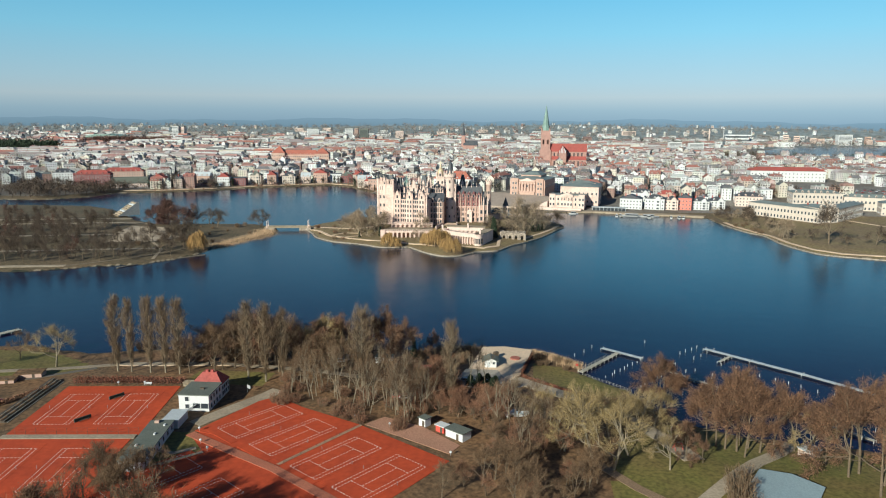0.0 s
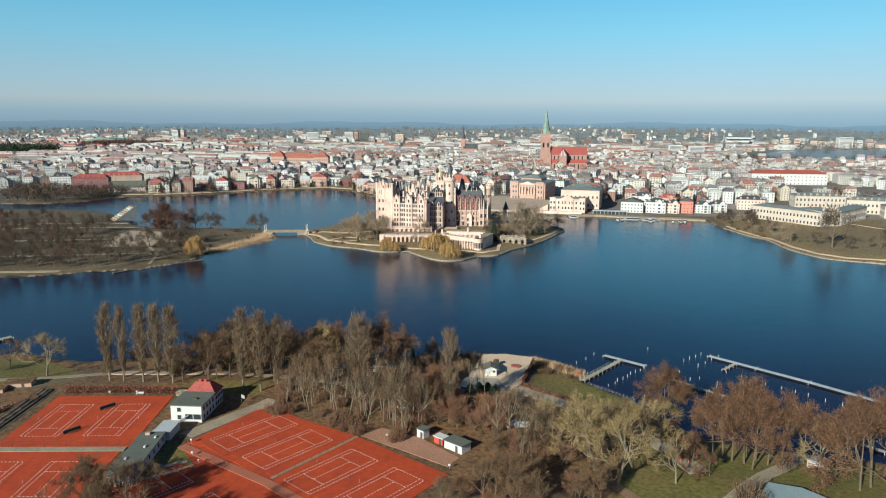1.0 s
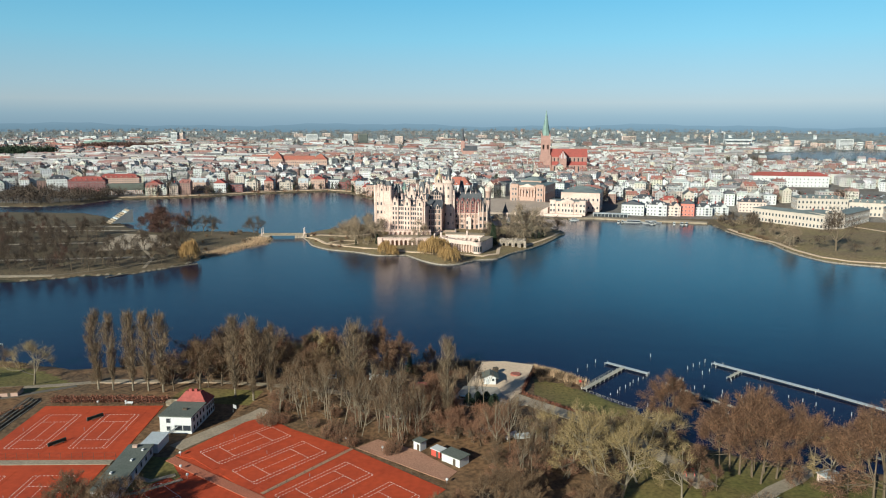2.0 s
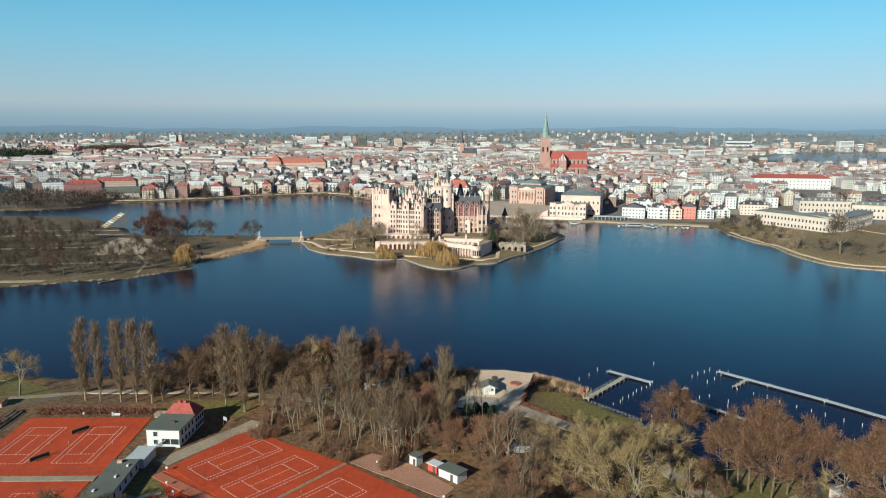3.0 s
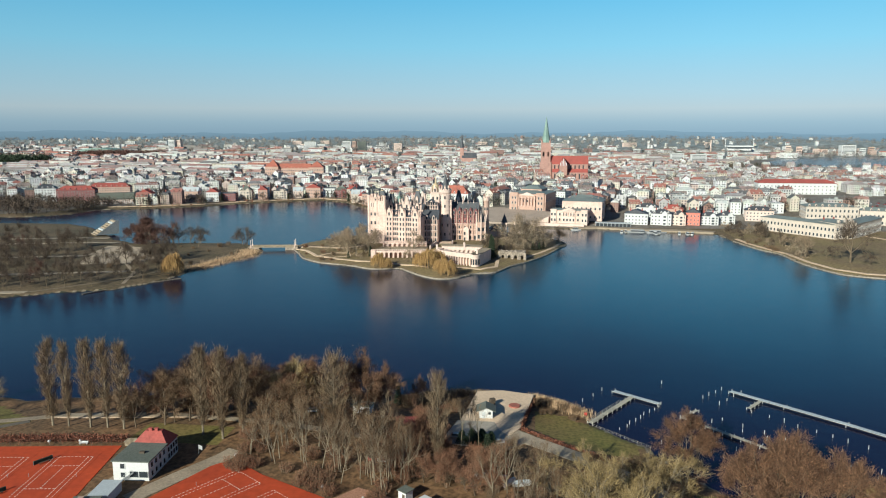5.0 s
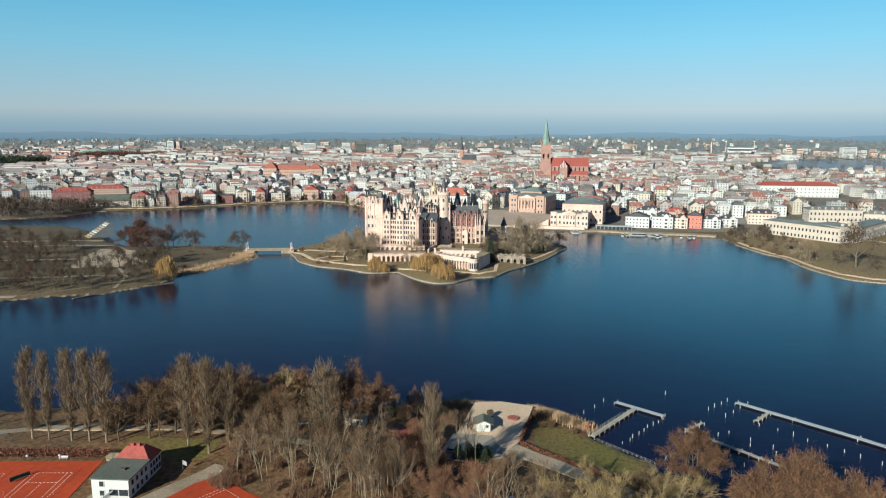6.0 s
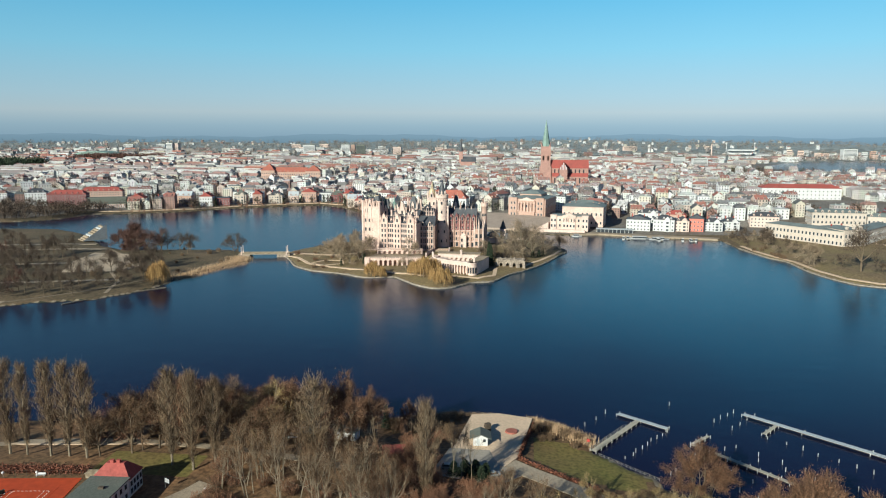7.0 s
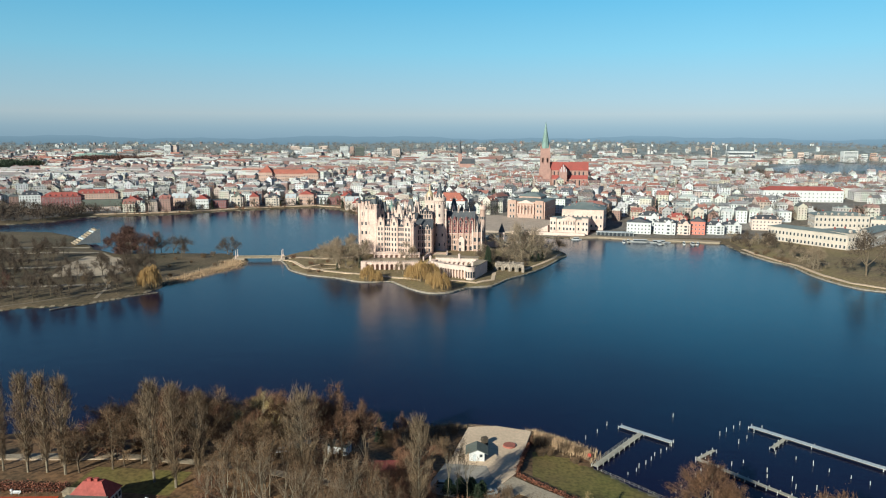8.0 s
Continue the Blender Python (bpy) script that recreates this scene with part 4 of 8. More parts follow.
for k in range(4):
    m = MB()
    m.box(0.1 * (k % 2), 0, 0.62 * k, 1.9 - 0.2 * (k % 2), 1.5, 0.55, 6 * k)
    part("crate", m, DARKPOST, stk)


def hedge(pts, height, width, label, material=HEDGE, per=26):
    x0, y0 = pts[0]
    h = thing("hedge", x0, y0, 0, 0, label, "hedge")
    crown, stems = MB(-x0, -y0, 0), MB(-x0, -y0, 0)
    for (ax, ay), (bx, by) in zip(pts, pts[1:]):
        n = int(math.hypot(bx - ax, by - ay) / 0.5) + 1
        for k in range(n):
            x, y = ax + (bx - ax) * k / n, ay + (by - ay) * k / n
            z = ground_z(x, y)
            stems.tube((x, y, z - 0.2), (x, y, z + height * 0.8), 0.05, 0.03, 3)
            o = np.stack([x + rng.normal(0, width * 0.3, per), y + rng.normal(0, width * 0.3, per), z + height * rng.uniform(0.1, 1.05, per)], 1)
            a = unit(rng.normal(0, 1, (per, 3))) * 0.26
            b = unit(np.cross(a, rng.normal(0, 1, (per, 3)))) * 0.17
            crown.many(np.stack([o - a, o + b, o + a, o - b], 1))
    part("stems", stems, BARK, h)
    part("foliage", crown, material, h)
    return h


hedge([(3.2, 276.5), (1.0, 262), (-0.6, 250)], 1.6, 1.2, "clipped rust brown beech hedge beside the sand plot")
hedge([(-0.6, 249), (8, 242.5), (18, 236), (28, 229)], 0.9, 1.3, "low ragged brown hedge along the drive")
hedge([(-157, 219), (-138, 222.5), (-119, 224)], 2.2, 2.6, "wide red brown hedge behind the tennis courts", per=40)
hedge([(-163, 212), (-170, 196)], 1.6, 1.6, "dark ragged hedge beside the steps", TWIGRED)


def reeds(pts, n, height, label, spread=2.0):
    m = MB()
    for _ in range(n):
        k = int(rng.integers(len(pts) - 1))
        s = rng.uniform()
        x = pts[k][0] + (pts[k + 1][0] - pts[k][0]) * s + rng.normal(0, spread)
        y = pts[k][1] + (pts[k + 1][1] - pts[k][1]) * s + rng.normal(0, spread)
        z = max(ground_z(x, y), -0.4)
        w = 0.09 * rng.uniform(0.6, 1.5)
        a = rng.uniform(0, math.pi)
        t = (x + rng.normal(0, 0.25), y + rng.normal(0, 0.25), z + height * rng.uniform(0.5, 1.1))
        m.add([(x - w * math.cos(a), y - w * math.sin(a), z), (x + w * math.cos(a), y + w * math.sin(a), z), t], [(0, 1, 2)])
    return tagged(part("reed_bed", m, REED), label, "reeds", kind="stuff")


reeds([(3, 281), (9, 277), (16, 272), (21, 268)], 4200, 2.2, "dry tan reed belt at the lake edge", 1.8)
reeds([(-40, 278), (-26, 284), (-14, 284), (-4, 283)], 1500, 1.3, "thin dry reeds at the sandy shore", 1.2)
reeds([(-130, 268), (-90, 274), (-50, 279)], 1500, 1.6, "dry reeds along the wooded shore", 1.5)
reeds([(-231, 492), (-225, 520), (-215, 550), (-222, 568)], 7000, 1.8, "pale dry reeds along the park shore", 4.0)


# ---- piers ----
def pier(name, pts, width, label, deck=PLANK, step_len=0.6, post_gap=4.0, rail=False):
    x0, y0 = pts[0]
    p = thing(name, x0, y0, 0.0, 0, label, "pier")
    for (ax, ay), (bx, by) in zip(pts, pts[1:]):
        L = math.hypot(bx - ax, by - ay)
        ang = math.degrees(math.atan2(by - ay, bx - ax))
        for s in (-1, 1):
            m = MB()
            m.box((ax + bx) / 2 - x0, (ay + by) / 2 - y0, 0.45, L, 0.2, 0.22, ang)
            m.v = [(x + s * width * 0.4 * -math.sin(radians(ang)), y + s * width * 0.4 * math.cos(radians(ang)), z) for x, y, z in m.v]
            part("beam", m, DARKPOST, p)
        n = int(L / step_len)
        board = MB()
        board.box(0, 0, 0, step_len * 0.93, width, 0.09)
        me = board.data("plank", deck)
        for k in range(n):
            s = (k + 0.5) / n
            placed("plank", me, p, pose(ax + (bx - ax) * s - x0, ay + (by - ay) * s - y0, 0.68 + 0.01 * (k % 3), 0, 0, ang + rng.normal(0, 0.5)))
        pm = MB()
        pm.cone(0, 0, -2.5, 1.15 if not rail else 1.7, 0.1, 0.09, 7)
        pme = pm.data("post", POST)
        n = max(1, int(L / post_gap))
        for k in range(n + 1):
            for s in (-1, 1):
                off = s * (width / 2 + 0.14)
                placed("post", pme, p, pose(ax + (bx - ax) * k / n - x0 - off * math.sin(radians(ang)), ay + (by - ay) * k / n - y0 + off * math.cos(radians(ang)), rng.normal(0, 0.1)))
    return p


pier("pier", [(21.6, 261.0), (38.6, 286.3)], 1.8, "weathered plank pier with bleached posts", PLANK, 0.6, 3.2)
pier("floating_pier", [(32.7, 291.6), (47.3, 280.8)], 2.0, "pale floating pontoon across the pier's end", LIGHTROOF, 1.2, 15)
pier("floating_pier", [(75.6, 296.6), (105.5, 270.4), (126, 250.5), (160, 220)], 2.1, "long pale floating pontoon in the marina", LIGHTROOF, 1.2, 18)
pier("side_pier", [(83.6, 287.9), (77.4, 280.4)], 1.2, "short narrow side pier off the pontoon", PLANK, 0.6, 3)
pier("pier", [(52.6, 269.6), (72.2, 250.0), (92, 229), (106, 214)], 1.4, "narrow weathered plank pier with many posts", PLANK, 0.6, 3.0)
pier("side_pier", [(52.8, 270.0), (59.2, 276.6)], 1.1, "short angled end of the plank pier", PLANK, 0.6, 3)
pier("jetty", [(-238, 262), (-227.4, 282)], 3.2, "grey bathing jetty with pale posts", PLANK, 0.6, 4)
fence("shore_rail", [(22.3, 260), (38.5, 245.4)], 1.0, "low wooden rail along the lawn's quay edge", PLANK, 1.6, 2)
def handrail(p, q, off, label):
    """A post-and-rail beside a pier's deck."""
    L, a = math.hypot(q[0] - p[0], q[1] - p[1]), math.degrees(math.atan2(q[1] - p[1], q[0] - p[0]))
    r = thing("handrail", p[0], p[1], 0.7, a, label, "railing")
    for z in (0.55, 1.05):
        m = MB()
        m.box(L / 2, off, z, L, 0.07, 0.07)
        part("rail", m, PLANK, r)
    for k in range(int(L / 2.5) + 1):
        m = MB()
        m.box(0.1 + 2.5 * k, off, -0.1, 0.1, 0.1, 1.2)
        part("post", m, PLANK, r)


handrail((21.6, 261.0), (34.0, 279.5), 0.85, "weathered wooden handrail along the plank pier")
handrail((21.6, 261.0), (30.0, 273.5), -0.85, "weathered wooden handrail along the plank pier")
MOOR = MB()
MOOR.cone(0, 0, -3, 1.2, 0.1, 0.09, 7)
MOOR.cone(0, 0, 1.2, 1.3, 0.12, 0.07, 7)
MOOR_ME = MOOR.data("mooring_post", POST)


def moor(x, y):
    ob = new("mooring_post", MOOR_ME)
    ob.matrix_basis = pose(x, y, rng.normal(0, 0.2), rng.normal(0, 1.5), rng.normal(0, 1.5))
    tagged(ob, "bleached wooden mooring post standing in the water", "mooring post", "mooring posts")


for a, b, n in [((16.5, 275), (28.5, 293), 4), ((31, 258), (46.5, 279), 9), ((42, 249), (52, 262), 5), ((64, 290), (73.5, 298.5), 4), ((68, 284), (80, 297), 4),
                ((78, 278), (116, 243), 11), ((66, 270), (106, 232), 9), ((70, 262), (110, 222), 8), ((60, 252), (72, 240), 4), ((56, 245), (66, 235), 4), ((78, 236), (92, 222), 4)]:
    for k in range(n):
        s = k / (n - 1)
        moor(a[0] + (b[0] - a[0]) * s + rng.normal(0, 0.3), a[1] + (b[1] - a[1]) * s + rng.normal(0, 0.3))
for p in [(52, 303), (62, 268), (47, 240), (57, 262)]:
    moor(*p)


# ---- cars ----
def car_meshes():
    b, g, w = MB(), MB(), MB()
    b.taper([(-2.1, -0.85), (2.1, -0.85), (2.1, 0.85), (-2.1, 0.85)], [(-2.05, -0.8), (2.0, -0.8), (2.0, 0.8), (-2.05, 0.8)], 0.3, 0.85)
    b.taper([(-1.1, -0.66), (0.6, -0.66), (0.6, 0.66), (-1.1, 0.66)], [(-1.05, -0.62), (0.5, -0.62), (0.5, 0.62), (-1.05, 0.62)], 1.36, 1.45)
    g.taper([(-1.7, -0.78), (1.2, -0.78), (1.2, 0.78), (-1.7, 0.78)], [(-1.1, -0.66), (0.6, -0.66), (0.6, 0.66), (-1.1, 0.66)], 0.85, 1.36)
    w.tube((0, -0.1, 0), (0, 0.1, 0), 0.31, 0.31, 10)
    return b.data("body", CARPAINT), g.data("cabin", GLASS), w.data("wheel", TYRE)


CAR = car_meshes()


def car(x, y, rz, group=""):
    c = thing("car", x, y, ground_z(x, y) + 0.15, rz, "parked car with dark windows", "car", group)
    placed("body", CAR[0], c, Matrix())
    placed("cabin", CAR[1], c, Matrix())
    for sx in (-1.3, 1.3):
        for sy in (-0.8, 0.8):
            placed("wheel", CAR[2], c, pose(sx, sy, 0.31))


for p in [(-42, 222, 20), (-39, 221, 20), (-37.5, 224, 15), (-20.5, 239.5, 0), (-13, 238.5, 10), (-7.6, 236.6, 30), (-110, 222, 70), (-84, 262, 30), (-71, 256, 20), (-171, 199, 80), (-172, 194, 80)]:
    car(*p)
def laid_up_boat(x, y, rz, L):
    b = thing("laid_up_boat", x, y, ground_z(x, y), rz, "white boat laid up on trestles under trees", "boat", "boats laid up ashore")
    m = MB()
    pts = [(-L / 2, -L * 0.15), (L * 0.18, -L * 0.16), (L / 2, 0), (L * 0.18, L * 0.16), (-L / 2, L * 0.15)]
    m.taper([(px * 0.85, py * 0.45) for px, py in pts], pts, 0.6, 1.7)
    part("hull", m, WHITE, b)
    m = MB()
    m.taper([(px * 0.98, py * 0.98) for px, py in pts], [(px * 0.7, py * 0.2) for px, py in pts], 1.7, 2.3)
    part("cover", m, LIGHTROOF, b)
    for e in (-0.25, 0.2):
        m = MB()
        m.taper([(L * e - 0.1, -0.8), (L * e + 0.1, -0.8), (L * e + 0.1, 0.8), (L * e - 0.1, 0.8)], [(L * e - 0.08, -0.4), (L * e + 0.08, -0.4), (L * e + 0.08, 0.4), (L * e - 0.08, 0.4)], -0.1, 0.75)
        part("trestle", m, DARKPOST, b)


for p in [(-10.4, 215, 35, 5.5), (-6.6, 212.8, 25, 6), (-3.4, 211.4, 50, 5), (-0.2, 211.2, 15, 5.5)]:
    laid_up_boat(*p)
sf = thing("swing_frame", 44.8, 197, 2.4, 20, "small red playground frame on the grass", "playground frame")
for sx in (-1, 1):
    m = MB()
    m.tube((sx * 1.2, -0.8, 0), (sx * 1.2, 0, 1.8), 0.1, 0.1, 5)
    m.tube((sx * 1.2, 0.8, 0), (sx * 1.2, 0, 1.8), 0.1, 0.1, 5)
    part("leg", m, REDPAINT, sf)
m = MB()
m.tube((-1.4, 0, 1.8), (1.4, 0, 1.8), 0.12, 0.12, 6)
part("beam", m, REDPAINT, sf)
life = thing("lifebuoy_stand", 20.5, 266, ground_z(20.5, 266), 0, "red lifebuoy box on a post at the pier", "lifebuoy")
m = MB()
m.cone(0, 0, 0, 1.2, 0.06, 0.06, 6)
part("post", m, POST, life)
m = MB()
m.box(0, 0, 1.0, 0.9, 0.4, 0.9)
part("box", m, REDPAINT, life)

ribbon("path", [(-162, 240), (-148, 240.8), (-135, 242), (-112, 245), (-96, 247)], 0.9, SAND, "narrow pale path behind the poplars", 0.12)
fl = thing("flag", -93.7, 219.2, ground_z(-93.7, 219.2), 20, "white flag hanging from a short pole in the yard", "flag")
m = MB()
m.cone(0, 0, 0, 3.0, 0.05, 0.03, 6)
part("pole", m, STEEL, fl)
m = MB()
for k in range(5):
    m.box(0.12 + 0.2 * k, 0.05 * (k % 2), 1.7 - 0.12 * k, 0.21, 0.03, 1.2)
part("cloth", m, WHITE, fl)
bn = thing("bench", -130.9, 220.9, 3.1, 8, "low white bench behind the tennis court", "bench")
m = MB()
m.box(0, 0, 0.42, 2.6, 0.5, 0.08)
part("seat", m, WHITE, bn)
m = MB()
m.box(0, 0.25, 0.5, 2.6, 0.06, 0.5)
part("backrest", m, WHITE, bn)
for e in (-1, 1):
    m = MB()
    m.box(e * 1.0, 0, 0, 0.1, 0.45, 0.42)
    part("leg", m, STEEL, bn)

# ---- trees of the near shore ----
for i, (x, y, h) in enumerate([(-149.5, 233, 28), (-144.0, 233, 27.6), (-136.5, 233, 28.2), (-131.0, 233.5, 28.4), (-125.2, 233, 28.2), (-98.5, 232, 28), (-91.2, 230, 28.4), (-86.2, 233.5, 25.4)]):
    tree("poplar", x, y, h, 0.75 if i == 1 else 1.0)
for x, y, h, w in [(-56.0, 230, 28, 1.1), (-23.4, 217.5, 28, 0.75)]:
    tree("wide_poplar", x, y, h, w)
for x, y, h in [(-122, 234.5, 16), (-114, 237.5, 18), (-118, 246, 16), (-111, 250, 18), (-112, 240, 13), (-100, 253, 17), (-204, 230, 9), (-197, 243, 12)]:
    tree("bare", x, y, h)
for x, y, h, w in [(-101, 252, 19, 1.0), (-68, 252, 18, 1.0), (-62, 258, 17, 1), (-46.5, 236, 22, 0.8), (-41, 240, 20, 0.8), (-51, 242, 23, 0.85), (-33, 252, 14, 0.65), (-80, 258, 17, 1),
                   (46.0, 229, 18.5, 1.05), (43.6, 230.5, 16, 1.0), (48.2, 231, 15, 1.0), (59, 201, 19, 1.0), (66, 203, 19, 1.0), (71, 198, 17, 1.0), (63, 196, 18, 0.95), (55, 206, 14, 0.9), (79, 203, 14, 0.9),
                   (57, 203, 17, 1.0), (62, 200, 19, 1.0), (68.5, 200.5, 18, 1.0), (64.5, 205, 16, 1.0), (91, 190, 21, 1.0), (99, 186, 20, 1.0), (101, 172, 21, 1.0), (95, 176, 18, 1.0), (87, 187, 20, 1.0), (94, 183, 22, 1.0), (90, 176, 21, 1.0), (98, 192, 21, 1.0), (104, 178, 22, 1.0), (96, 168, 20, 1.0), (112, 190, 21, 1.0), (106, 166, 20, 1.0), (93, 162, 17, 1.0), (102, 200, 17, 1), (84, 194, 15, 0.9), (46, 192, 10, 1.1), (50, 189, 8, 1.1)]:
    tree("oak", x, y, h * (1.14 if x > 50 else 1.0), w)
for x, y, h in [(-74, 247, 21), (-177, 236.5, 18), (24.8, 181, 20), (20, 187, 21), (30, 190, 17), (12, 190, 18), (34, 205, 15), (26, 200, 17), (16, 203, 16), (41, 214, 14), (40, 183, 13), (8, 200, 15), (33, 214, 12), (80, 199, 16), (84, 203, 14), (25, 218, 9), (35, 225, 8), (18, 222, 9)]:
    tree("olive", x, y, h)
for k in range(62):
    x, y = rng.uniform(-80, -30), 0
    y = 215 + (x + 80) * -0.3 + rng.uniform(0, 22)
    tree("wood", x, y, rng.uniform(9, 15))
for k in range(64):
    x = rng.uniform(-38, -4)
    y = rng.uniform(205, 240 if x < -24 else 226)
    if y > 208 - (x + 20) * 0.3:
        tree("red", x, y, rng.uniform(6, 10))
for k in range(26):
    x = rng.uniform(-20, 20)
    y = rng.uniform(150, 194) + max(0, -x) * 0.3
    if x > -9 or y < 172:
        tree("bare", x, y, rng.uniform(8, 12))
for k in range(26):
    x = rng.uniform(-20, 18)
    y = rng.uniform(160, 205) + max(0, -x) * 0.3
    if x > -9 or y < 172:
        tree("red", x, y, rng.uniform(5, 8))
for k in range(20):
    x, y = rng.uniform(-16, 12), rng.uniform(178, 214)
    if x > -8 or y > 206:
        tree("wood", x, y, rng.uniform(9, 14))
for k in range(12):
    tree("bare", rng.uniform(-110, -92), rng.uniform(138, 158), rng.uniform(9, 13))
for k in range(16):
    tree("oak" if k % 4 == 1 else "bare", rng.uniform(-100, -70), rng.uniform(108, 132), rng.uniform(16, 20), 1.1)
for k in range(44):
    tree("red" if k % 4 == 1 else "bare", rng.uniform(-124, -70), rng.uniform(240, 268), rng.uniform(12, 19), 1.15)
for k in range(14):
    tree("shrub", rng.uniform(-165, -80), rng.uniform(240, 266), rng.uniform(3, 6))
for k in range(16):
    tree("red", rng.uniform(-40, -25), rng.uniform(228, 262), rng.uniform(5, 8))
for x, y, h in [(-18.5, 236.5, 4), (-15.4, 236.5, 4.6), (-12.4, 236.2, 4.8), (-9.6, 236, 4.2), (-13.8, 234.2, 4.4), (-10.6, 234, 4.2)]:
    tree("conifer", x, y, h, 2.4)
for x, y, h in [(-18.5, 233.5, 13), (-16, 232.5, 14), (-13, 231.8, 13)]:
    tree("wood", x, y, h, 0.7)
for k in range(16):
    tree("shrub", rng.uniform(-20, 40), rng.uniform(205, 236))
for k in range(40):
    x = rng.uniform(-85, -25)
    tree("red_shrub", x, 205 + (x + 80) * -0.33 + rng.uniform(6, 26))
for k in range(16):
    tree("shrub", rng.uniform(-120, -30), rng.uniform(262, 276), rng.uniform(3, 6))
for k in range(10):
    tree("shrub", rng.uniform(4, 22), rng.uniform(262, 276), rng.uniform(2, 3.5))
for x, y, h in [(-30, 268, 5), (-26, 272, 5), (-33, 274, 6), (-24, 262, 5), (-22, 278, 4), (10, 196, 5), (55.5, 174, 7), (54, 167, 7), (52, 161, 7), (-24, 232, 5)]:
    tree("shrub", x, y, h)
for x, y in [(-44, 268)]:
    tree("conifer", x, y, 8)


# ---- castle on the island ----
BX, BY, BZ = -82.0, 590.0, 6.0
castle = thing("castle", BX, BY, BZ, 0, "cream stone castle with many towers, gables and slate spires", "castle")


def C():
    return MB(-BX, -BY, -BZ)


CWIN = window_mesh(1.4, 2.5, frame_mat=PALE)
DORMER_WIN = window_mesh(0.8, 1.3, frame_mat=PALE)
CBIG = window_mesh(2.0, 3.2, frame_mat=PALE)
SLIMWIN = window_mesh(1.15, 2.3, frame_mat=PALE)


def cpart(name, mb, material, label="", smooth=False):
    return part(name, mb, material, castle, label, smooth)


def castle_windows(p, q, levels, n, me=CWIN, inset=0.0):
    """Rows of windows in the wall from p to q (seen from outside, p on the left)."""
    a = math.degrees(math.atan2(q[1] - p[1], q[0] - p[0]))
    for k in range(n):
        s = (k + 0.5) / n
        for z in levels:
            placed("window", me, castle, pose(p[0] + (q[0] - p[0]) * s - BX, p[1] + (q[1] - p[1]) * s - BY, z - BZ, 0, 0, a))


def wing(p, q, depth, z0, z1, material, roof_h, name="wing_wall", roof=SLATE, over=0.3, hip=False):
    """A wing behind the line p to q, with its roof."""
    L = math.hypot(q[0] - p[0], q[1] - p[1])
    a = math.degrees(math.atan2(q[1] - p[1], q[0] - p[0]))
    cx, cy = (p[0] + q[0]) / 2 - math.sin(radians(a)) * depth / 2, (p[1] + q[1]) / 2 + math.cos(radians(a)) * depth / 2
    m = C()
    m.box(cx, cy, z0, L, depth, z1 - z0, a)
    m.box(cx, cy, z1 - 0.5, L + 0.5, depth + 0.5, 0.35, a)
    for zz in (z0 + (z1 - z0) * 0.36, z0 + (z1 - z0) * 0.68):
        m.box(cx, cy, zz, L + 0.3, depth + 0.3, 0.3, a)
    cpart(name, m, material)
    m = C()
    (m.hip if hip else m.gable)(cx, cy, z1, L, depth, roof_h, a, over)
    cpart("roof", m, roof)


def turret(x, y, z0, z1, r, tip, material=CREAM, cap=SLATE, n=10, crown=True, square=False):
    m = C()
    if square:
        m.box(x, y, z0, 2 * r, 2 * r, z1 - z0)
        m.box(x, y, z1 - 0.6, 2 * r + 0.5, 2 * r + 0.5, 0.5)
    else:
        m.cone(x, y, z0, z1, r, r, n)
        if crown:
            m.cone(x, y, z1 - 1.4, z1 - 0.7, r, r + 0.4, n)
            m.cone(x, y, z1 - 0.7, z1, r + 0.4, r + 0.4, n)
    cpart("tower", m, material)
    if tip > z1:
        m = C()
        m.cone(x, y, z1, tip, r * (1.25 if square else 0.95), 0, 4 if square else n)
        m.tube((x, y, tip - 0.5), (x, y, tip + 1.4), 0.07, 0.03, 4)
        cpart("spire", m, cap)


def front_gable(x, y, z, w, h, a, material):
    """A stepped, scrolled gable with finials and one window."""
    m = C()
    c, s = math.cos(radians(a)), math.sin(radians(a))
    for k, (f, g0, g1) in enumerate([(1.0, 0.0, 0.34), (0.72, 0.34, 0.62), (0.42, 0.62, 0.86)]):
        m.box(x, y, z + h * g0, w * f, 1.6, h * (g1 - g0), a)
    m.gable(x, y, z + h * 0.86, w * 0.42, 1.6, h * 0.14, a + 90, 0.05)
    for e in (-1, 1):
        for f, g in ((0.46, 0.34), (0.33, 0.62)):
            m.cone(x + e * w * f * c, y + e * w * f * s, z + h * g, z + h * (g + 0.28), 0.28, 0.0, 5)
    m.cone(x, y, z + h, z + h * 1.22, 0.25, 0, 5)
    g = cpart("gable", m, material)
    placed("window", CWIN, g, pose(x + s * 0.82 - BX, y - c * 0.82 - BY, z + h * 0.12 - BZ, 0, 0, a))


def pinnacle(x, y, z0, z1, r=0.5, material=CREAM):
    m = C()
    m.box(x, y, z0, 2 * r, 2 * r, (z1 - z0) * 0.6)
    m.cone(x, y, z0 + (z1 - z0) * 0.6, z1, r * 1.1, 0, 4)
    cpart("pinnacle", m, material)


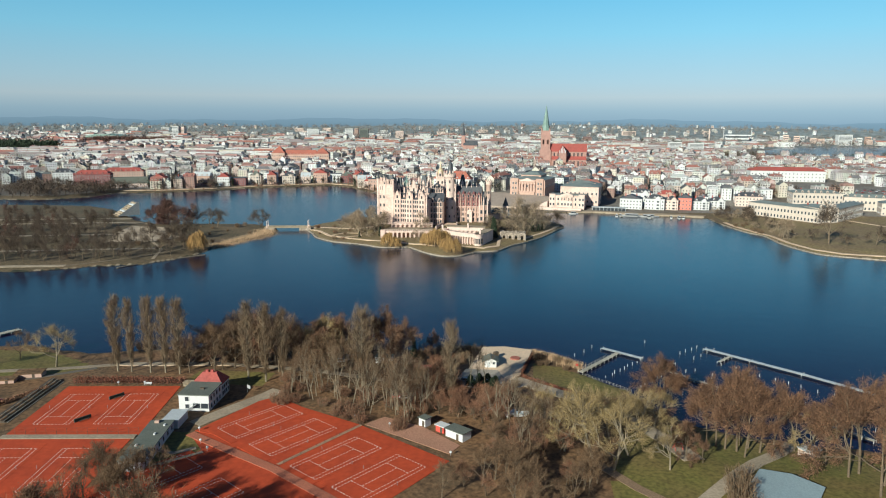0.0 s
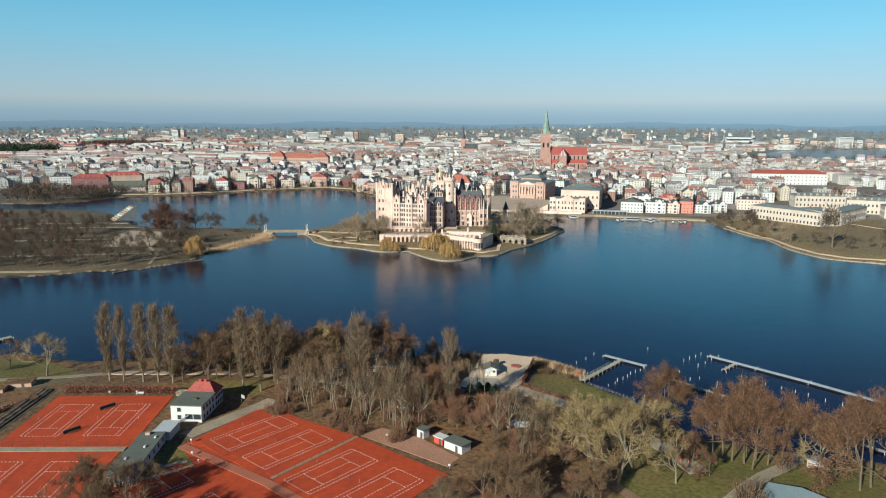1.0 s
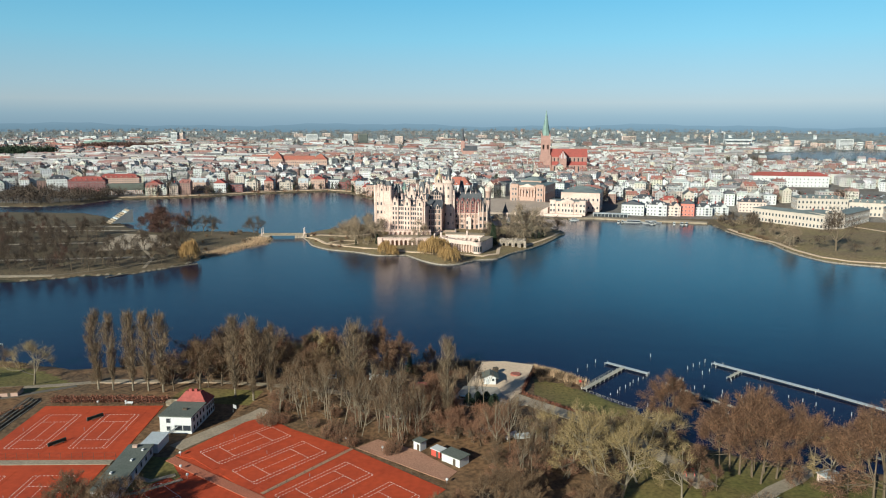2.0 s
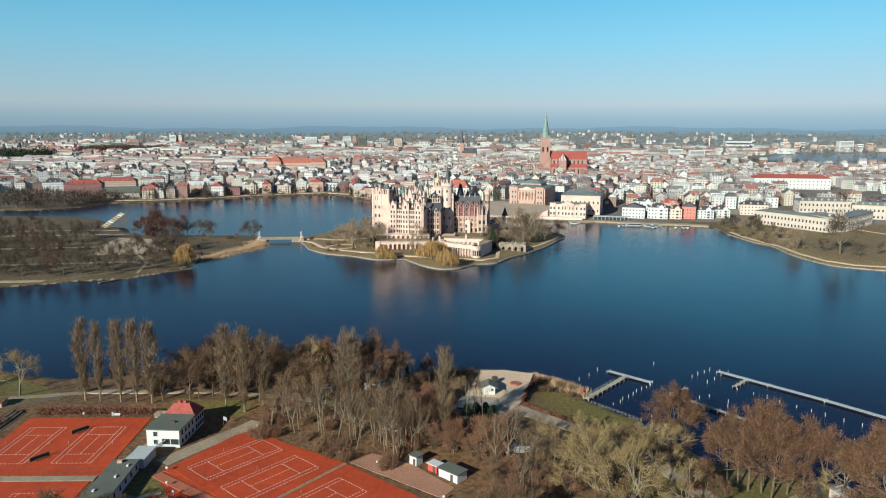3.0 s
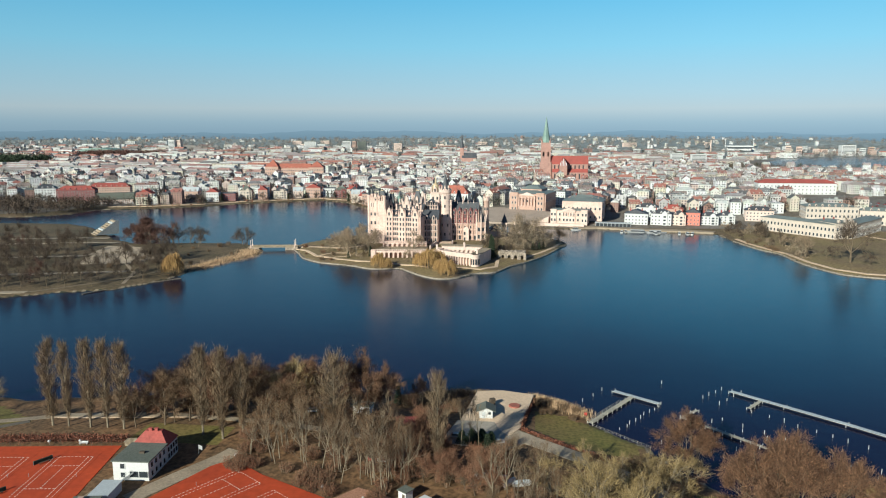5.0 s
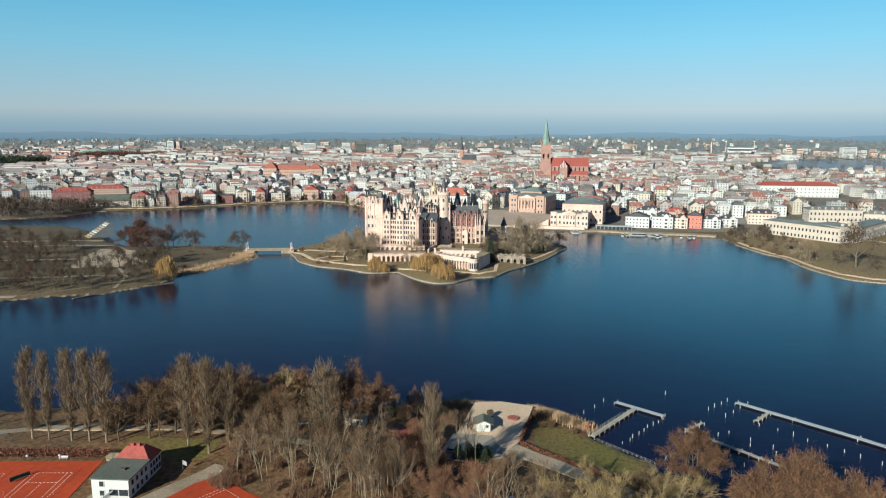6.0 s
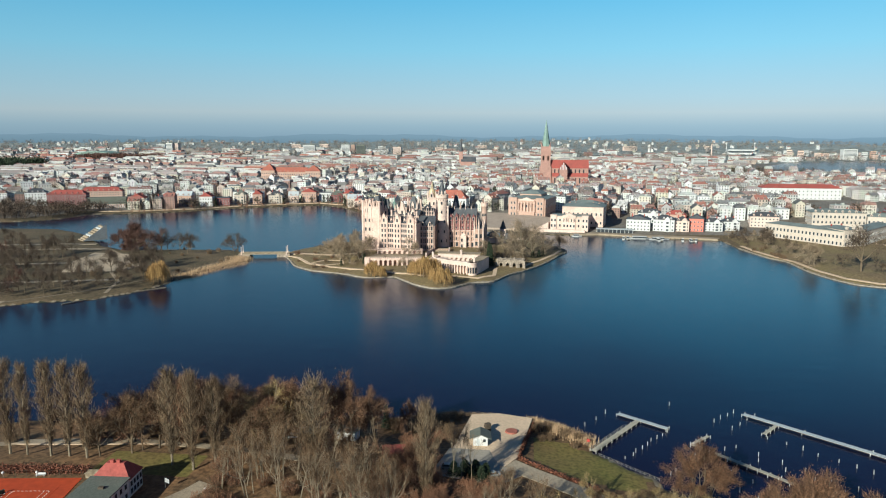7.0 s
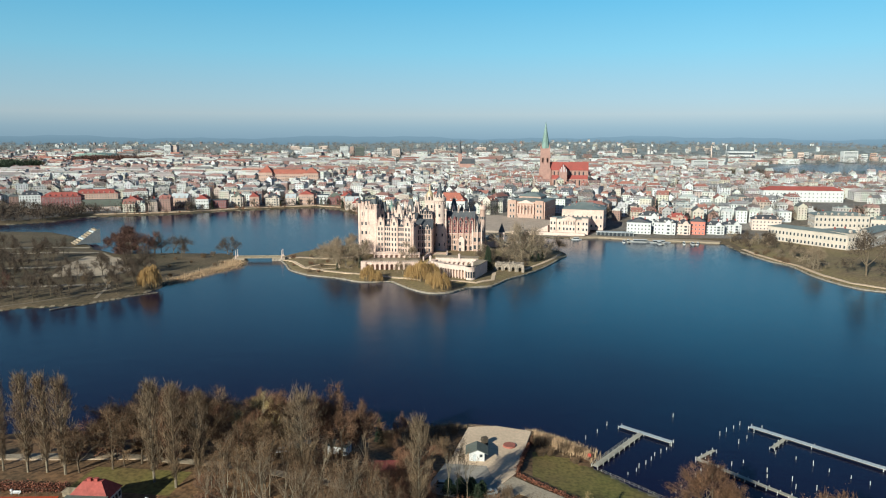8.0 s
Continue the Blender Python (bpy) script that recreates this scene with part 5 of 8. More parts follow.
# west corner block: stepped walls, corner turrets and a crown of slim spires
def pavilion_roof(x, y, z0, z1, w, d, rz=0.0, flare=0.34):
    """A steep slate roof cut off flat, with a pale cresting and a lucarne on the lake side."""
    c, s = math.cos(radians(rz)), math.sin(radians(rz))
    turn = lambda a, b: (x + a * c - b * s, y + a * s + b * c)
    m = C()
    base = [turn(a, b) for a, b in ((-w / 2, -d / 2), (w / 2, -d / 2), (w / 2, d / 2), (-w / 2, d / 2))]
    top = [turn(a * flare, b * flare) for a, b in ((-w / 2, -d / 2), (w / 2, -d / 2), (w / 2, d / 2), (-w / 2, d / 2))]
    m.taper(base, top, z0, z1)
    roof = cpart("roof", m, SLATE)
    m = C()
    m.box(x, y, z1, w * flare + 0.3, d * flare + 0.3, 0.35, rz)
    for e in (-1, 1):
        px, py = turn(e * w * flare / 2, 0)
        m.cone(px, py, z1 + 0.3, z1 + 2.6, 0.22, 0, 5)
    cpart("cresting", m, GOLD if w > 6 else PALE)
    px, py = turn(0, -d * 0.42)
    m = C()
    m.box(px, py, z0 + 0.2, w * 0.3, 1.8, (z1 - z0) * 0.34, rz)
    m.gable(px, py, z0 + 0.2 + (z1 - z0) * 0.34, 1.8, w * 0.3, (z1 - z0) * 0.22, rz + 90, 0.12)
    d0 = cpart("lucarne", m, PALE)
    placed("window", DORMER_WIN, d0, pose(px + 0.92 * s - BX, py - 0.92 * c - BY, z0 + 0.6 - BZ, 0, 0, rz))
    return roof


def chimney(x, y, z0, z1, material=PINKSTONE):
    m = C()
    m.box(x, y, z0, 1.1, 0.9, z1 - z0)
    m.box(x, y, z1 - 0.5, 1.4, 1.2, 0.3)
    for e in (-0.3, 0.3):
        m.cone(x + e, y, z1, z1 + 0.7, 0.2, 0.16, 6)
    cpart("chimney", m, material)


def band(p, q, z, h, out, material=PALE):
    """A moulding along a wall, a little proud of it."""
    m = C()
    a = math.degrees(math.atan2(q[1] - p[1], q[0] - p[0]))
    m.box((p[0] + q[0]) / 2, (p[1] + q[1]) / 2, z, math.hypot(q[0] - p[0], q[1] - p[1]), 2 * out, h, a)
    cpart("cornice", m, material)


m = C()
m.box(-119.8, 587, 5, 12.6, 12, 36, -9)
m.box(-122.6, 585.6, 41, 6.4, 8, 2.6, -9)
cpart("corner_tower", m, CREAM)
for zz in (12.2, 19.4, 26.4, 33.4, 40.4):
    m = C()
    m.box(-119.8, 587, zz, 13.0, 12.4, 0.4, -9)
    cpart("cornice", m, PALE)
pavilion_roof(-116.6, 588.5, 41, 48.5, 6.2, 8, -9)
castle_windows((-126, 581.9), (-113.6, 580.0), (9.4, 15, 22, 29), 4)
castle_windows((-125.4, 581.8), (-114, 580.1), (36,), 3, CBIG)
for x, y, z1, r, tip in [(-126.4, 582.6, 45.5, 1.35, 51.0), (-123.4, 582.0, 46.5, 0.8, 53.2), (-120.0, 581.4, 43.5, 0.95, 49.0), (-117.6, 581.2, 45.0, 0.7, 50.2), (-113.6, 580.8, 45.2, 1.25, 50.4), (-125.4, 592.0, 44, 1.3, 49.5), (-113.4, 591.6, 44, 1.2, 49.0)]:
    turret(x, y, 5 if r > 1.1 else 30, z1, r, tip, n=8)
for x, y, z0, z1 in [(-124.8, 582.0, 41, 46.5), (-121.6, 581.5, 41, 47.5), (-118.8, 581.2, 41, 47), (-115.6, 580.8, 41, 46)]:
    pinnacle(x, y, z0, z1, 0.4)
front_gable(-120.6, 581.4, 40.4, 3.4, 6.0, -9, CREAM)

# lake front
FL, FR = (-112.2, 575.2), (-83.4, 571.0)
FA = math.degrees(math.atan2(FR[1] - FL[1], FR[0] - FL[0]))
wing(FL, FR, 13.0, 5, 29.4, CREAM, 5.0, hip=True)


def on_front(s, back=0.0):
    return FL[0] + (FR[0] - FL[0]) * s - back * math.sin(radians(FA)), FL[1] + (FR[1] - FL[1]) * s + back * math.cos(radians(FA))


for s in (0.125, 0.49, 0.855):
    x, y = on_front(s, 0.4)
    front_gable(x, y, 29.2, 5.0, 7.4, FA, CREAM)
    m = C()
    x, y = on_front(s, -0.25)
    m.box(x, y, 5, 5.0, 1.2, 24.4, FA)
    bay = cpart("bay", m, CREAM)
    for e in (-1.2, 1.2):
        for z in (10.6, 14.6, 18.6, 22.4, 26.2):
            placed("window", SLIMWIN, bay, pose(x + e * math.cos(radians(FA)) + 0.62 * math.sin(radians(FA)) - BX, y + e * math.sin(radians(FA)) - 0.62 * math.cos(radians(FA)) - BY, z - BZ, 0, 0, FA))
castle_windows(on_front(0.225), on_front(0.39), (10.6, 14.6, 18.6, 22.4, 26.2), 3, SLIMWIN)
castle_windows(on_front(0.59), on_front(0.755), (10.6, 14.6, 18.6, 22.4, 26.2), 3, SLIMWIN)
for z in (13.4, 21.2, 25.2):
    band(on_front(0.0, -0.1), on_front(1.0, -0.1), z, 0.3, 0.45)
for s in (0.0, 0.03, 0.215, 0.40, 0.58, 0.765, 0.95, 1.0):
    m = C()
    x, y = on_front(s, -0.2)
    m.cone(x, y, 5, 31.5, 0.62, 0.55, 8)
    m.cone(x, y, 30.7, 31.5, 0.55, 0.85, 8)
    m.cone(x, y, 31.5, 35.6 + 1.2 * (s in (0.215, 0.765)), 0.7, 0.0, 8)
    cpart("pilaster", m, CREAM)
for s, z in ((0.26, 38.5), (0.37, 36.5), (0.62, 38.5), (0.73, 36.5), (0.95, 38)):
    chimney(*on_front(s, 6.2), 30, z, CREAM)
for s in (0.31, 0.675):
    x, y = on_front(s, 2.6)
    m = C()
    m.box(x, y, 29.6, 1.5, 2.6, 2.4, FA)
    m.gable(x, y, 32.0, 2.6, 1.5, 1.5, FA + 90, 0.1)
    d = cpart("dormer", m, CREAM)
    placed("window", DORMER_WIN, d, pose(x + 1.32 * math.sin(radians(FA)) - BX, y - 1.32 * math.cos(radians(FA)) - BY, 30.1 - BZ, 0, 0, FA))

# crowded roofs above the lake front
wing((-114, 592), (-84, 588), 12, 20, 33.5, CREAM, 4)
castle_windows((-113, 591.9), (-85, 588.1), (30.2,), 12, SLIMWIN)
pavilion_roof(-110.6, 597, 34, 45.5, 6.4, 7, -8)
turret(-104.8, 597.4, 20, 38.2, 2.7, 0, CREAM, n=12)
for a in (-150, -110, -70, -30):
    x, y = -104.8 + 2.7 * math.cos(radians(a)), 597.4 + 2.7 * math.sin(radians(a))
    pinnacle(x, y, 37, 42.5, 0.35, PALE)
m = C()
m.dome(-104.8, 597.4, 38.2, 2.9, 5.2, 12, 6)
m.cone(-104.8, 597.4, 43.2, 44.6, 0.7, 0.6, 8)
m.cone(-104.8, 597.4, 44.6, 47.6, 0.7, 0, 8)
cpart("dome", m, COPPER, "weathered green copper dome")
front_gable(-97.4, 591.6, 33, 5.0, 11.5, -8, PALE)
for e in (-1, 1):
    turret(-97.4 + e * 3.0, 592.0, 30, 39.5, 0.6, 44.5, PALE, n=8)
pavilion_roof(-90.2, 602, 38, 47.5, 6.6, 6.6, -4)
turret(-90.2, 602, 20, 38, 3.2, 0, PALE, square=True)
castle_windows((-93.4, 598.8), (-87, 598.8), (33.2,), 3, SLIMWIN)
for dx, dy in ((-3.2, -3.2), (3.2, -3.2), (-3.2, 3.2), (3.2, 3.2)):
    pinnacle(-90.2 + dx, 602 + dy, 37.5, 44, 0.45, PALE)
chimney(-94.6, 600, 32, 45.5, PALE)
chimney(-86.2, 600.6, 32, 46.5, PALE)
turret(-85.1, 606, 20, 45, 1.0, 53.0, PALE, n=8)
turret(-101.4, 604, 20, 39.5, 1.1, 46.5, n=8)
turret(-114.6, 600, 20, 40, 1.4, 47, n=8)
front_gable(-110.8, 592.6, 33, 3.6, 6.5, -8, CREAM)
front_gable(-88.6, 589.6, 33, 3.6, 6.0, -8, CREAM)

# recessed wing with its dormers and loggias
wing((-83.6, 582.5), (-71.0, 582.8), 15, 5, 26.4, PINKSTONE, 7.0)
castle_windows((-83.2, 582.48), (-71.4, 582.78), (8.2, 13.0, 17.9, 22.6), 4, CBIG)
for z in (12.2, 17.4, 22.4):
    band((-83.4, 582.3), (-71.2, 582.5), z, 0.5, 0.55)
for x in (-80.0, -74.6):
    front_gable(x, 582.9, 26.0, 2.6, 3.6, 1, PALE)
for x in (-82.4, -79.0, -75.5, -72.1):
    m = C()
    m.cone(x, 582.2, 5, 26.4, 0.3, 0.3, 6)
    m.cone(x, 582.2, 26.4, 28.6, 0.35, 0, 6)
    cpart("pilaster", m, PALE)
wing((-84, 597), (-73, 598), 12, 15, 36.5, CREAM, 4.5, hip=True)
castle_windows((-83.4, 596.95), (-73.6, 597.9), (30.6, 33.4), 5, SLIMWIN)
for x in (-82, -78.4, -74.6):
    front_gable(x, 597.3, 36.0, 2.2, 3.6, 4, PALE)
wing((-98, 616), (-84, 618), 10, 15, 36, PALE, 5, hip=True)

# gateway tower with the gilded dome
turret(-79.8, 634, 6, 44, 3.7, 0, PALE, square=True)
castle_windows((-83.4, 630.3), (-76.2, 630.3), (31.5,), 1, CBIG)
castle_windows((-83.4, 630.3), (-76.2, 630.3), (37.5,), 2)
for zz in (30, 36.4, 42.2):
    m = C()
    m.box(-79.8, 634, zz, 7.9, 7.9, 0.45)
    cpart("cornice", m, CREAM)
for e in (-1, 1):
    for f in (-1, 1):
        pinnacle(-79.8 + e * 3.5, 634 + f * 3.5, 44, 50, 0.45, PALE)
front_gable(-79.8, 630.4, 43.6, 3.6, 5.2, 0, PALE)
m = C()
m.cone(-79.8, 634, 44, 45.8, 3.2, 3.2, 16)
m.dome(-79.8, 634, 45.8, 3.3, 6.0, 16, 6)
m.cone(-79.8, 634, 51.4, 53.6, 0.9, 0.8, 8)
m.cone(-79.8, 634, 53.6, 57.6, 0.9, 0, 8)
cpart("dome", m, GOLD, "gilded ribbed dome with a lantern")

# main round tower
TX, TY = -67.8, 604.8
m = C()
m.cone(TX, TY, 5, 9, 5.0, 4.5, 24)
m.cone(TX, TY, 9, 45.2, 4.4, 4.2, 24)
m.cone(TX, TY, 45.2, 46.2, 4.2, 4.9, 24)
m.cone(TX, TY, 46.2, 48.2, 4.9, 4.9, 24)
for z in (16, 24, 32, 39):
    m.cone(TX, TY, z, z + 0.35, 4.55, 4.55, 24)
for k in range(14):
    a = 2 * math.pi * k / 14
    m.box(TX + 4.6 * math.cos(a), TY + 4.6 * math.sin(a), 48.2, 0.6, 1.0, 0.9, math.degrees(a))
    m.box(TX + 4.45 * math.cos(a), TY + 4.45 * math.sin(a), 44.3, 0.5, 0.45, 1.0, math.degrees(a))
cpart("main_tower", m, PALE)
for k, a in enumerate((-150, -120, -90, -60, -30)):
    for z in (11, 18.5, 26.5, 34, 41):
        if (k + int(z * 2)) % 2 == 0:
            placed("window", SLIMWIN, castle, pose(TX + 4.42 * math.cos(radians(a)) - BX, TY + 4.42 * math.sin(radians(a)) - BY, z - BZ, 0, 0, a + 90))
m = C()
m.cone(TX, TY, 48.4, 53.0, 3.9, 2.2, 16)
m.cone(TX, TY, 53.0, 60.4, 2.2, 0.1, 16)
m.tube((TX, TY, 60), (TX, TY, 62.2), 0.09, 0.04, 5)
cpart("spire", m, SLATE)
for a in (-140, -90, -40):
    x, y = TX + 3.4 * math.cos(radians(a)), TY + 3.4 * math.sin(radians(a))
    m = C()
    m.box(x, y, 48.4, 1.0, 1.0, 2.0, a)
    m.cone(x, y, 50.4, 52.4, 0.8, 0, 4)
    cpart("dormer", m, PALE)
turret(TX + 4.6, TY - 1.0, 5, 40, 0.9, 46, PALE, n=8)

# chapel wing: pink and pale storeys, red brick gables under a slate roof
wing((-63.2, 606), (-40.4, 605), 11, 5, 20.6, PINKSTONE, 0.4, roof=SLATE)
wing((-63.0, 606.2), (-40.6, 605.2), 10.6, 20.6, 28.2, REDBRICK, 0.3, roof=SLATE)
m = C()
m.gable(-51.8, 611.4, 28.2, 22.4, 10.8, 9.4, -2.5, 0.2)
cpart("roof", m, SLATE)
castle_windows((-62.4, 605.95), (-41.2, 605.05), (7.4,), 5, CBIG)
castle_windows((-62.4, 605.95), (-41.2, 605.05), (12.4, 16.6), 9, SLIMWIN)
castle_windows((-62.2, 606.15), (-41.4, 605.25), (21.6, 25.2), 9, SLIMWIN)
for z in (11.2, 15.4, 20.2):
    band((-63.4, 605.8), (-40.2, 604.8), z, 0.45, 0.4)
for k in range(5):
    x = -60.8 + 4.5 * k
    front_gable(x, 606.0 - 0.2 * k, 27.8, 3.5, 5.2 + 0.8 * (k % 2), -2.5, REDBRICK)
for k in range(6):
    x, y = -63.0 + 4.5 * k, 605.5 - 0.2 * k
    m = C()
    m.box(x, y, 5, 0.7, 0.8, 24)
    m.cone(x, y, 29, 33.5, 0.45, 0, 4)
    cpart("buttress", m, PINKSTONE)
m = C()
m.box(-50.6, 604.2, 5, 4.6, 2.8, 11.5, -2.5)
m.hip(-50.6, 604.2, 16.5, 4.6, 2.8, 1.4, -2.5, 0.2)
oriel = cpart("oriel", m, PALE)
for e in (-1.2, 1.2):
    for z in (7, 11.6):
        placed("window", CWIN, oriel, pose(-50.6 + e - BX, 602.78 - BY, z - BZ, 0, 0, -2.5))
for x, z in ((-58.6, 37.5), (-54.2, 38.5), (-49.8, 38), (-45.2, 38.5)):
    pinnacle(x, 611, 34, z + 2, 0.3, PALE)
for x in (-60, -55.6, -51, -46.5):
    m = C()
    m.box(x, 608.6, 30.4, 1.2, 2.2, 1.8)
    m.gable(x, 608.6, 32.2, 2.2, 1.2, 1.2, 90, 0.1)
    cpart("dormer", m, PALE)
# chapel choir with pinnacles
m = C()
pts = [(-39.4 + 5.4 * math.cos(radians(a)), 609 + 5.4 * math.sin(radians(a))) for a in (-160, -120, -80, -40, 0, 40)]
m.prism(pts, 5, 22)
cpart("choir", m, PINKSTONE)
for x, y in pts:
    m = C()
    m.box(x, y, 5, 0.9, 0.9, 20)
    m.cone(x, y, 25, 31.5, 0.7, 0, 4)
    cpart("buttress", m, PALE)
for (x0, y0), (x1, y1) in zip(pts[:4], pts[1:5]):
    for z in (8.5, 14.5):
        placed("window", CBIG, castle, pose((x0 + x1) / 2 - BX, (y0 + y1) / 2 - BY, z - BZ, 0, 0, math.degrees(math.atan2(y1 - y0, x1 - x0))))
m = C()
m.taper(pts, [(-39.4 + (x + 39.4) * 0.1, 609 + (y - 609) * 0.1) for x, y in pts], 22, 31)
cpart("roof", m, SLATE)
turret(-34.9, 614.5, 5, 39, 2.2, 0, PINKSTONE, n=12)
m = C()
m.cone(-34.9, 614.5, 39, 41.4, 2.6, 2.6, 12)
for k in range(8):
    a = 2 * math.pi * k / 8
    m.box(-34.9 + 2.4 * math.cos(a), 614.5 + 2.4 * math.sin(a), 41.4, 0.5, 0.8, 0.9, math.degrees(a))
cpart("battlement", m, CREAM)
for a in (-130, -95, -60):
    for z in (14, 23, 31):
        placed("window", SLIMWIN, castle, pose(-34.9 + 2.22 * math.cos(radians(a)) - BX, 614.5 + 2.22 * math.sin(radians(a)) - BY, z - BZ, 0, 0, a + 90))
# courtyard wings and their roofs behind
for p, q, d, h, r in [((-126, 598), (-112, 602), 32, 29, 6), ((-122, 632), (-84, 640), 13, 29, 7), ((-75, 640), (-44, 632), 13, 29, 7), ((-62, 622), (-40, 622), 14, 25, 7)]:
    wing(p, q, d, 6, h, PALE, r, hip=True)
turret(-58.5, 621, 15, 36, 2.8, 0, PALE, square=True)
pavilion_roof(-58.5, 621, 36, 46.5, 6.2, 6.2)
front_gable(-58.6, 617.8, 34.5, 3.6, 7.5, 0, PALE)
turret(-63.0, 617, 20, 38, 0.9, 44.5, PALE, n=8)
turret(-52.5, 624, 15, 34, 2.2, 42.5, CREAM, square=True)
turret(-46, 622, 15, 33, 1.3, 40, n=8)
front_gable(-48.6, 618.6, 30, 3.6, 6.5, 0, CREAM)
chimney(-54.6, 619, 28, 41)
chimney(-43.4, 618, 24, 36.5)
for x, y, z0, z1, r in [(-100.4, 600, 36, 44.5, 0.4), (-94, 595.4, 34, 43, 0.4), (-92, 593.6, 34, 42, 0.35), (-101.6, 594.2, 34, 42.5, 0.4), (-107.6, 594, 34, 43.5, 0.4), (-72.8, 600, 36, 43, 0.4), (-84, 600, 36, 44, 0.4),
                        (-70, 640, 30, 42, 0.6), (-118, 602, 33, 43, 0.5), (-122, 612, 33, 41, 0.5), (-105, 622, 30, 41, 0.5), (-96, 618, 36, 44, 0.45), (-87, 619, 36, 45, 0.45), (-62.4, 630, 28, 40, 0.6), (-41, 624, 28, 37, 0.5)]:
    pinnacle(x, y, z0, z1, r, [CREAM, PALE, PINKSTONE][int(x) % 3])
# gatehouse beside the castle
m = C()
m.box(-29, 634, 5, 10, 9, 6.5, 20)
cpart("hall_wall", m, PALE)
m = C()
m.hip(-29, 634, 11.5, 10, 9, 5, 20, 0.5)
cpart("roof", m, SLATE)
turret(-20.8, 640, 5, 17.5, 2.2, 25.5, PALE, square=True)
castle_windows((-23, 637.75), (-18.6, 637.75), (13.5, 9), 2)
turret(-25.5, 630, 5, 12, 1.0, 15)

# terraces below the lake front
ter = thing("castle_terrace", -95, 556, 2.4, 0, "cream arcaded castle terraces with balustrades", "terrace")


def T():
    return MB(95, -556, -2.4)


m = T()
m.prism([(-115, 546), (-76, 551), (-77, 572), (-112, 571)], 1.2, 7.3)
part("platform", m, GRAVEL, ter)
m = T()
m.arcade((-113, 541.6), (-76, 547), 2.2, 7.6, 11, 2.6)
part("lower_arcade", m, CREAM, ter, weld=True)
m = T()
m.box(-114.6, 542.6, 1.5, 3.4, 4.2, 6.6, 8)
part("end_pavilion", m, CREAM, ter)
m = T()
m.prism([(-115, 545), (-76, 550.2), (-76.2, 551.2), (-115, 546.2)], 1.5, 7.3)
part("rear_wall", m, PINKSTONE, ter)
m = T()
m.arcade((-111.5, 562.6), (-78, 567.0), 7.3, 10.4, 9, 1.8)
part("upper_arcade", m, CREAM, ter, weld=True)
m = T()
m.prism([(-112, 564.8), (-78, 569), (-78.2, 571.4), (-112, 571)], 7.3, 10.6)
part("upper_platform", m, CREAM, ter)
for p, q, z in [((-115.5, 541), (-76, 546.8), 7.6), ((-111.5, 562.5), (-78, 566.9), 10.4)]:
    m = T()
    n = 26
    for k in range(n + 1):
        m.box(p[0] + (q[0] - p[0]) * k / n, p[1] + (q[1] - p[1]) * k / n + 0.2, z, 0.35, 0.35, 0.8)
    a = math.degrees(math.atan2(q[1] - p[1], q[0] - p[0]))
    m.box((p[0] + q[0]) / 2, (p[1] + q[1]) / 2 + 0.2, z + 0.8, math.hypot(q[0] - p[0], q[1] - p[1]), 0.5, 0.2, a)
    part("balustrade", m, PALE, ter)
# grand stair
gs = thing("garden_stair", -66, 574, 2, 0, "broad pale stone garden stair below the round tower", "stair")
for k in range(14):
    m = MB()
    m.box(0, -12 + 2.0 * k, 0, 16 - 0.35 * k, 2.0, 1.4 + 0.38 * k)
    part("step", m, PINKSTONE if k % 4 == 0 else GRAVEL, gs)
for e in (-1, 1):
    m = MB()
    m.taper([(e * 8.4 - 0.5, -13), (e * 8.4 + 0.5, -13), (e * 5.8 + 0.5, 16), (e * 5.8 - 0.5, 16)], [(e * 8.4 - 0.5, -13), (e * 8.4 + 0.5, -13), (e * 5.8 + 0.5, 16), (e * 5.8 - 0.5, 16)], 0, 7.2)
    part("cheek_wall", m, PALE, gs)

# orangery round its court
og = thing("orangery", -48, 530, 1.8, 0, "pale arcaded orangery round a court, flat terrace roofs", "orangery")


def O():
    return MB(48, -530, -1.8)


front = [(-65.5, 537), (-58.5, 529), (-49, 523), (-38.5, 518.6)]
for (p, q), n in zip(zip(front, front[1:]), (4, 5, 5)):
    m = O()
    m.arcade(p, q, 1.6, 9.4, n, 1.2, 0.72, 0.8)
    part("front_arcade", m, PALE, og, weld=True)
    a = math.atan2(q[1] - p[1], q[0] - p[0])
    nx, ny = -math.sin(a), math.cos(a)
    m = O()
    m.prism([(p[0] + nx * 4.2, p[1] + ny * 4.2), (q[0] + nx * 4.2, q[1] + ny * 4.2), (q[0] + nx * 7, q[1] + ny * 7), (p[0] + nx * 7, p[1] + ny * 7)], 1.4, 9.2)
    part("front_wing", m, PINKSTONE, og)
    m = O()
    m.prism([p, q, (q[0] + nx * 7.2, q[1] + ny * 7.2), (p[0] + nx * 7.2, p[1] + ny * 7.2)], 9.4, 9.75)
    m.prism([(p[0] - nx * 0.2, p[1] - ny * 0.2), (q[0] - nx * 0.2, q[1] - ny * 0.2), (q[0] + nx * 0.4, q[1] + ny * 0.4), (p[0] + nx * 0.4, p[1] + ny * 0.4)], 9.75, 10.7)
    part("roof_terrace", m, PALE, og)
m = O()
m.cone(-36.6, 519.6, 1.4, 10.6, 3.2, 3.2, 16)
m.cone(-36.6, 519.6, 10.0, 10.6, 3.6, 3.6, 16)
part("corner_pavilion", m, PALE, og)
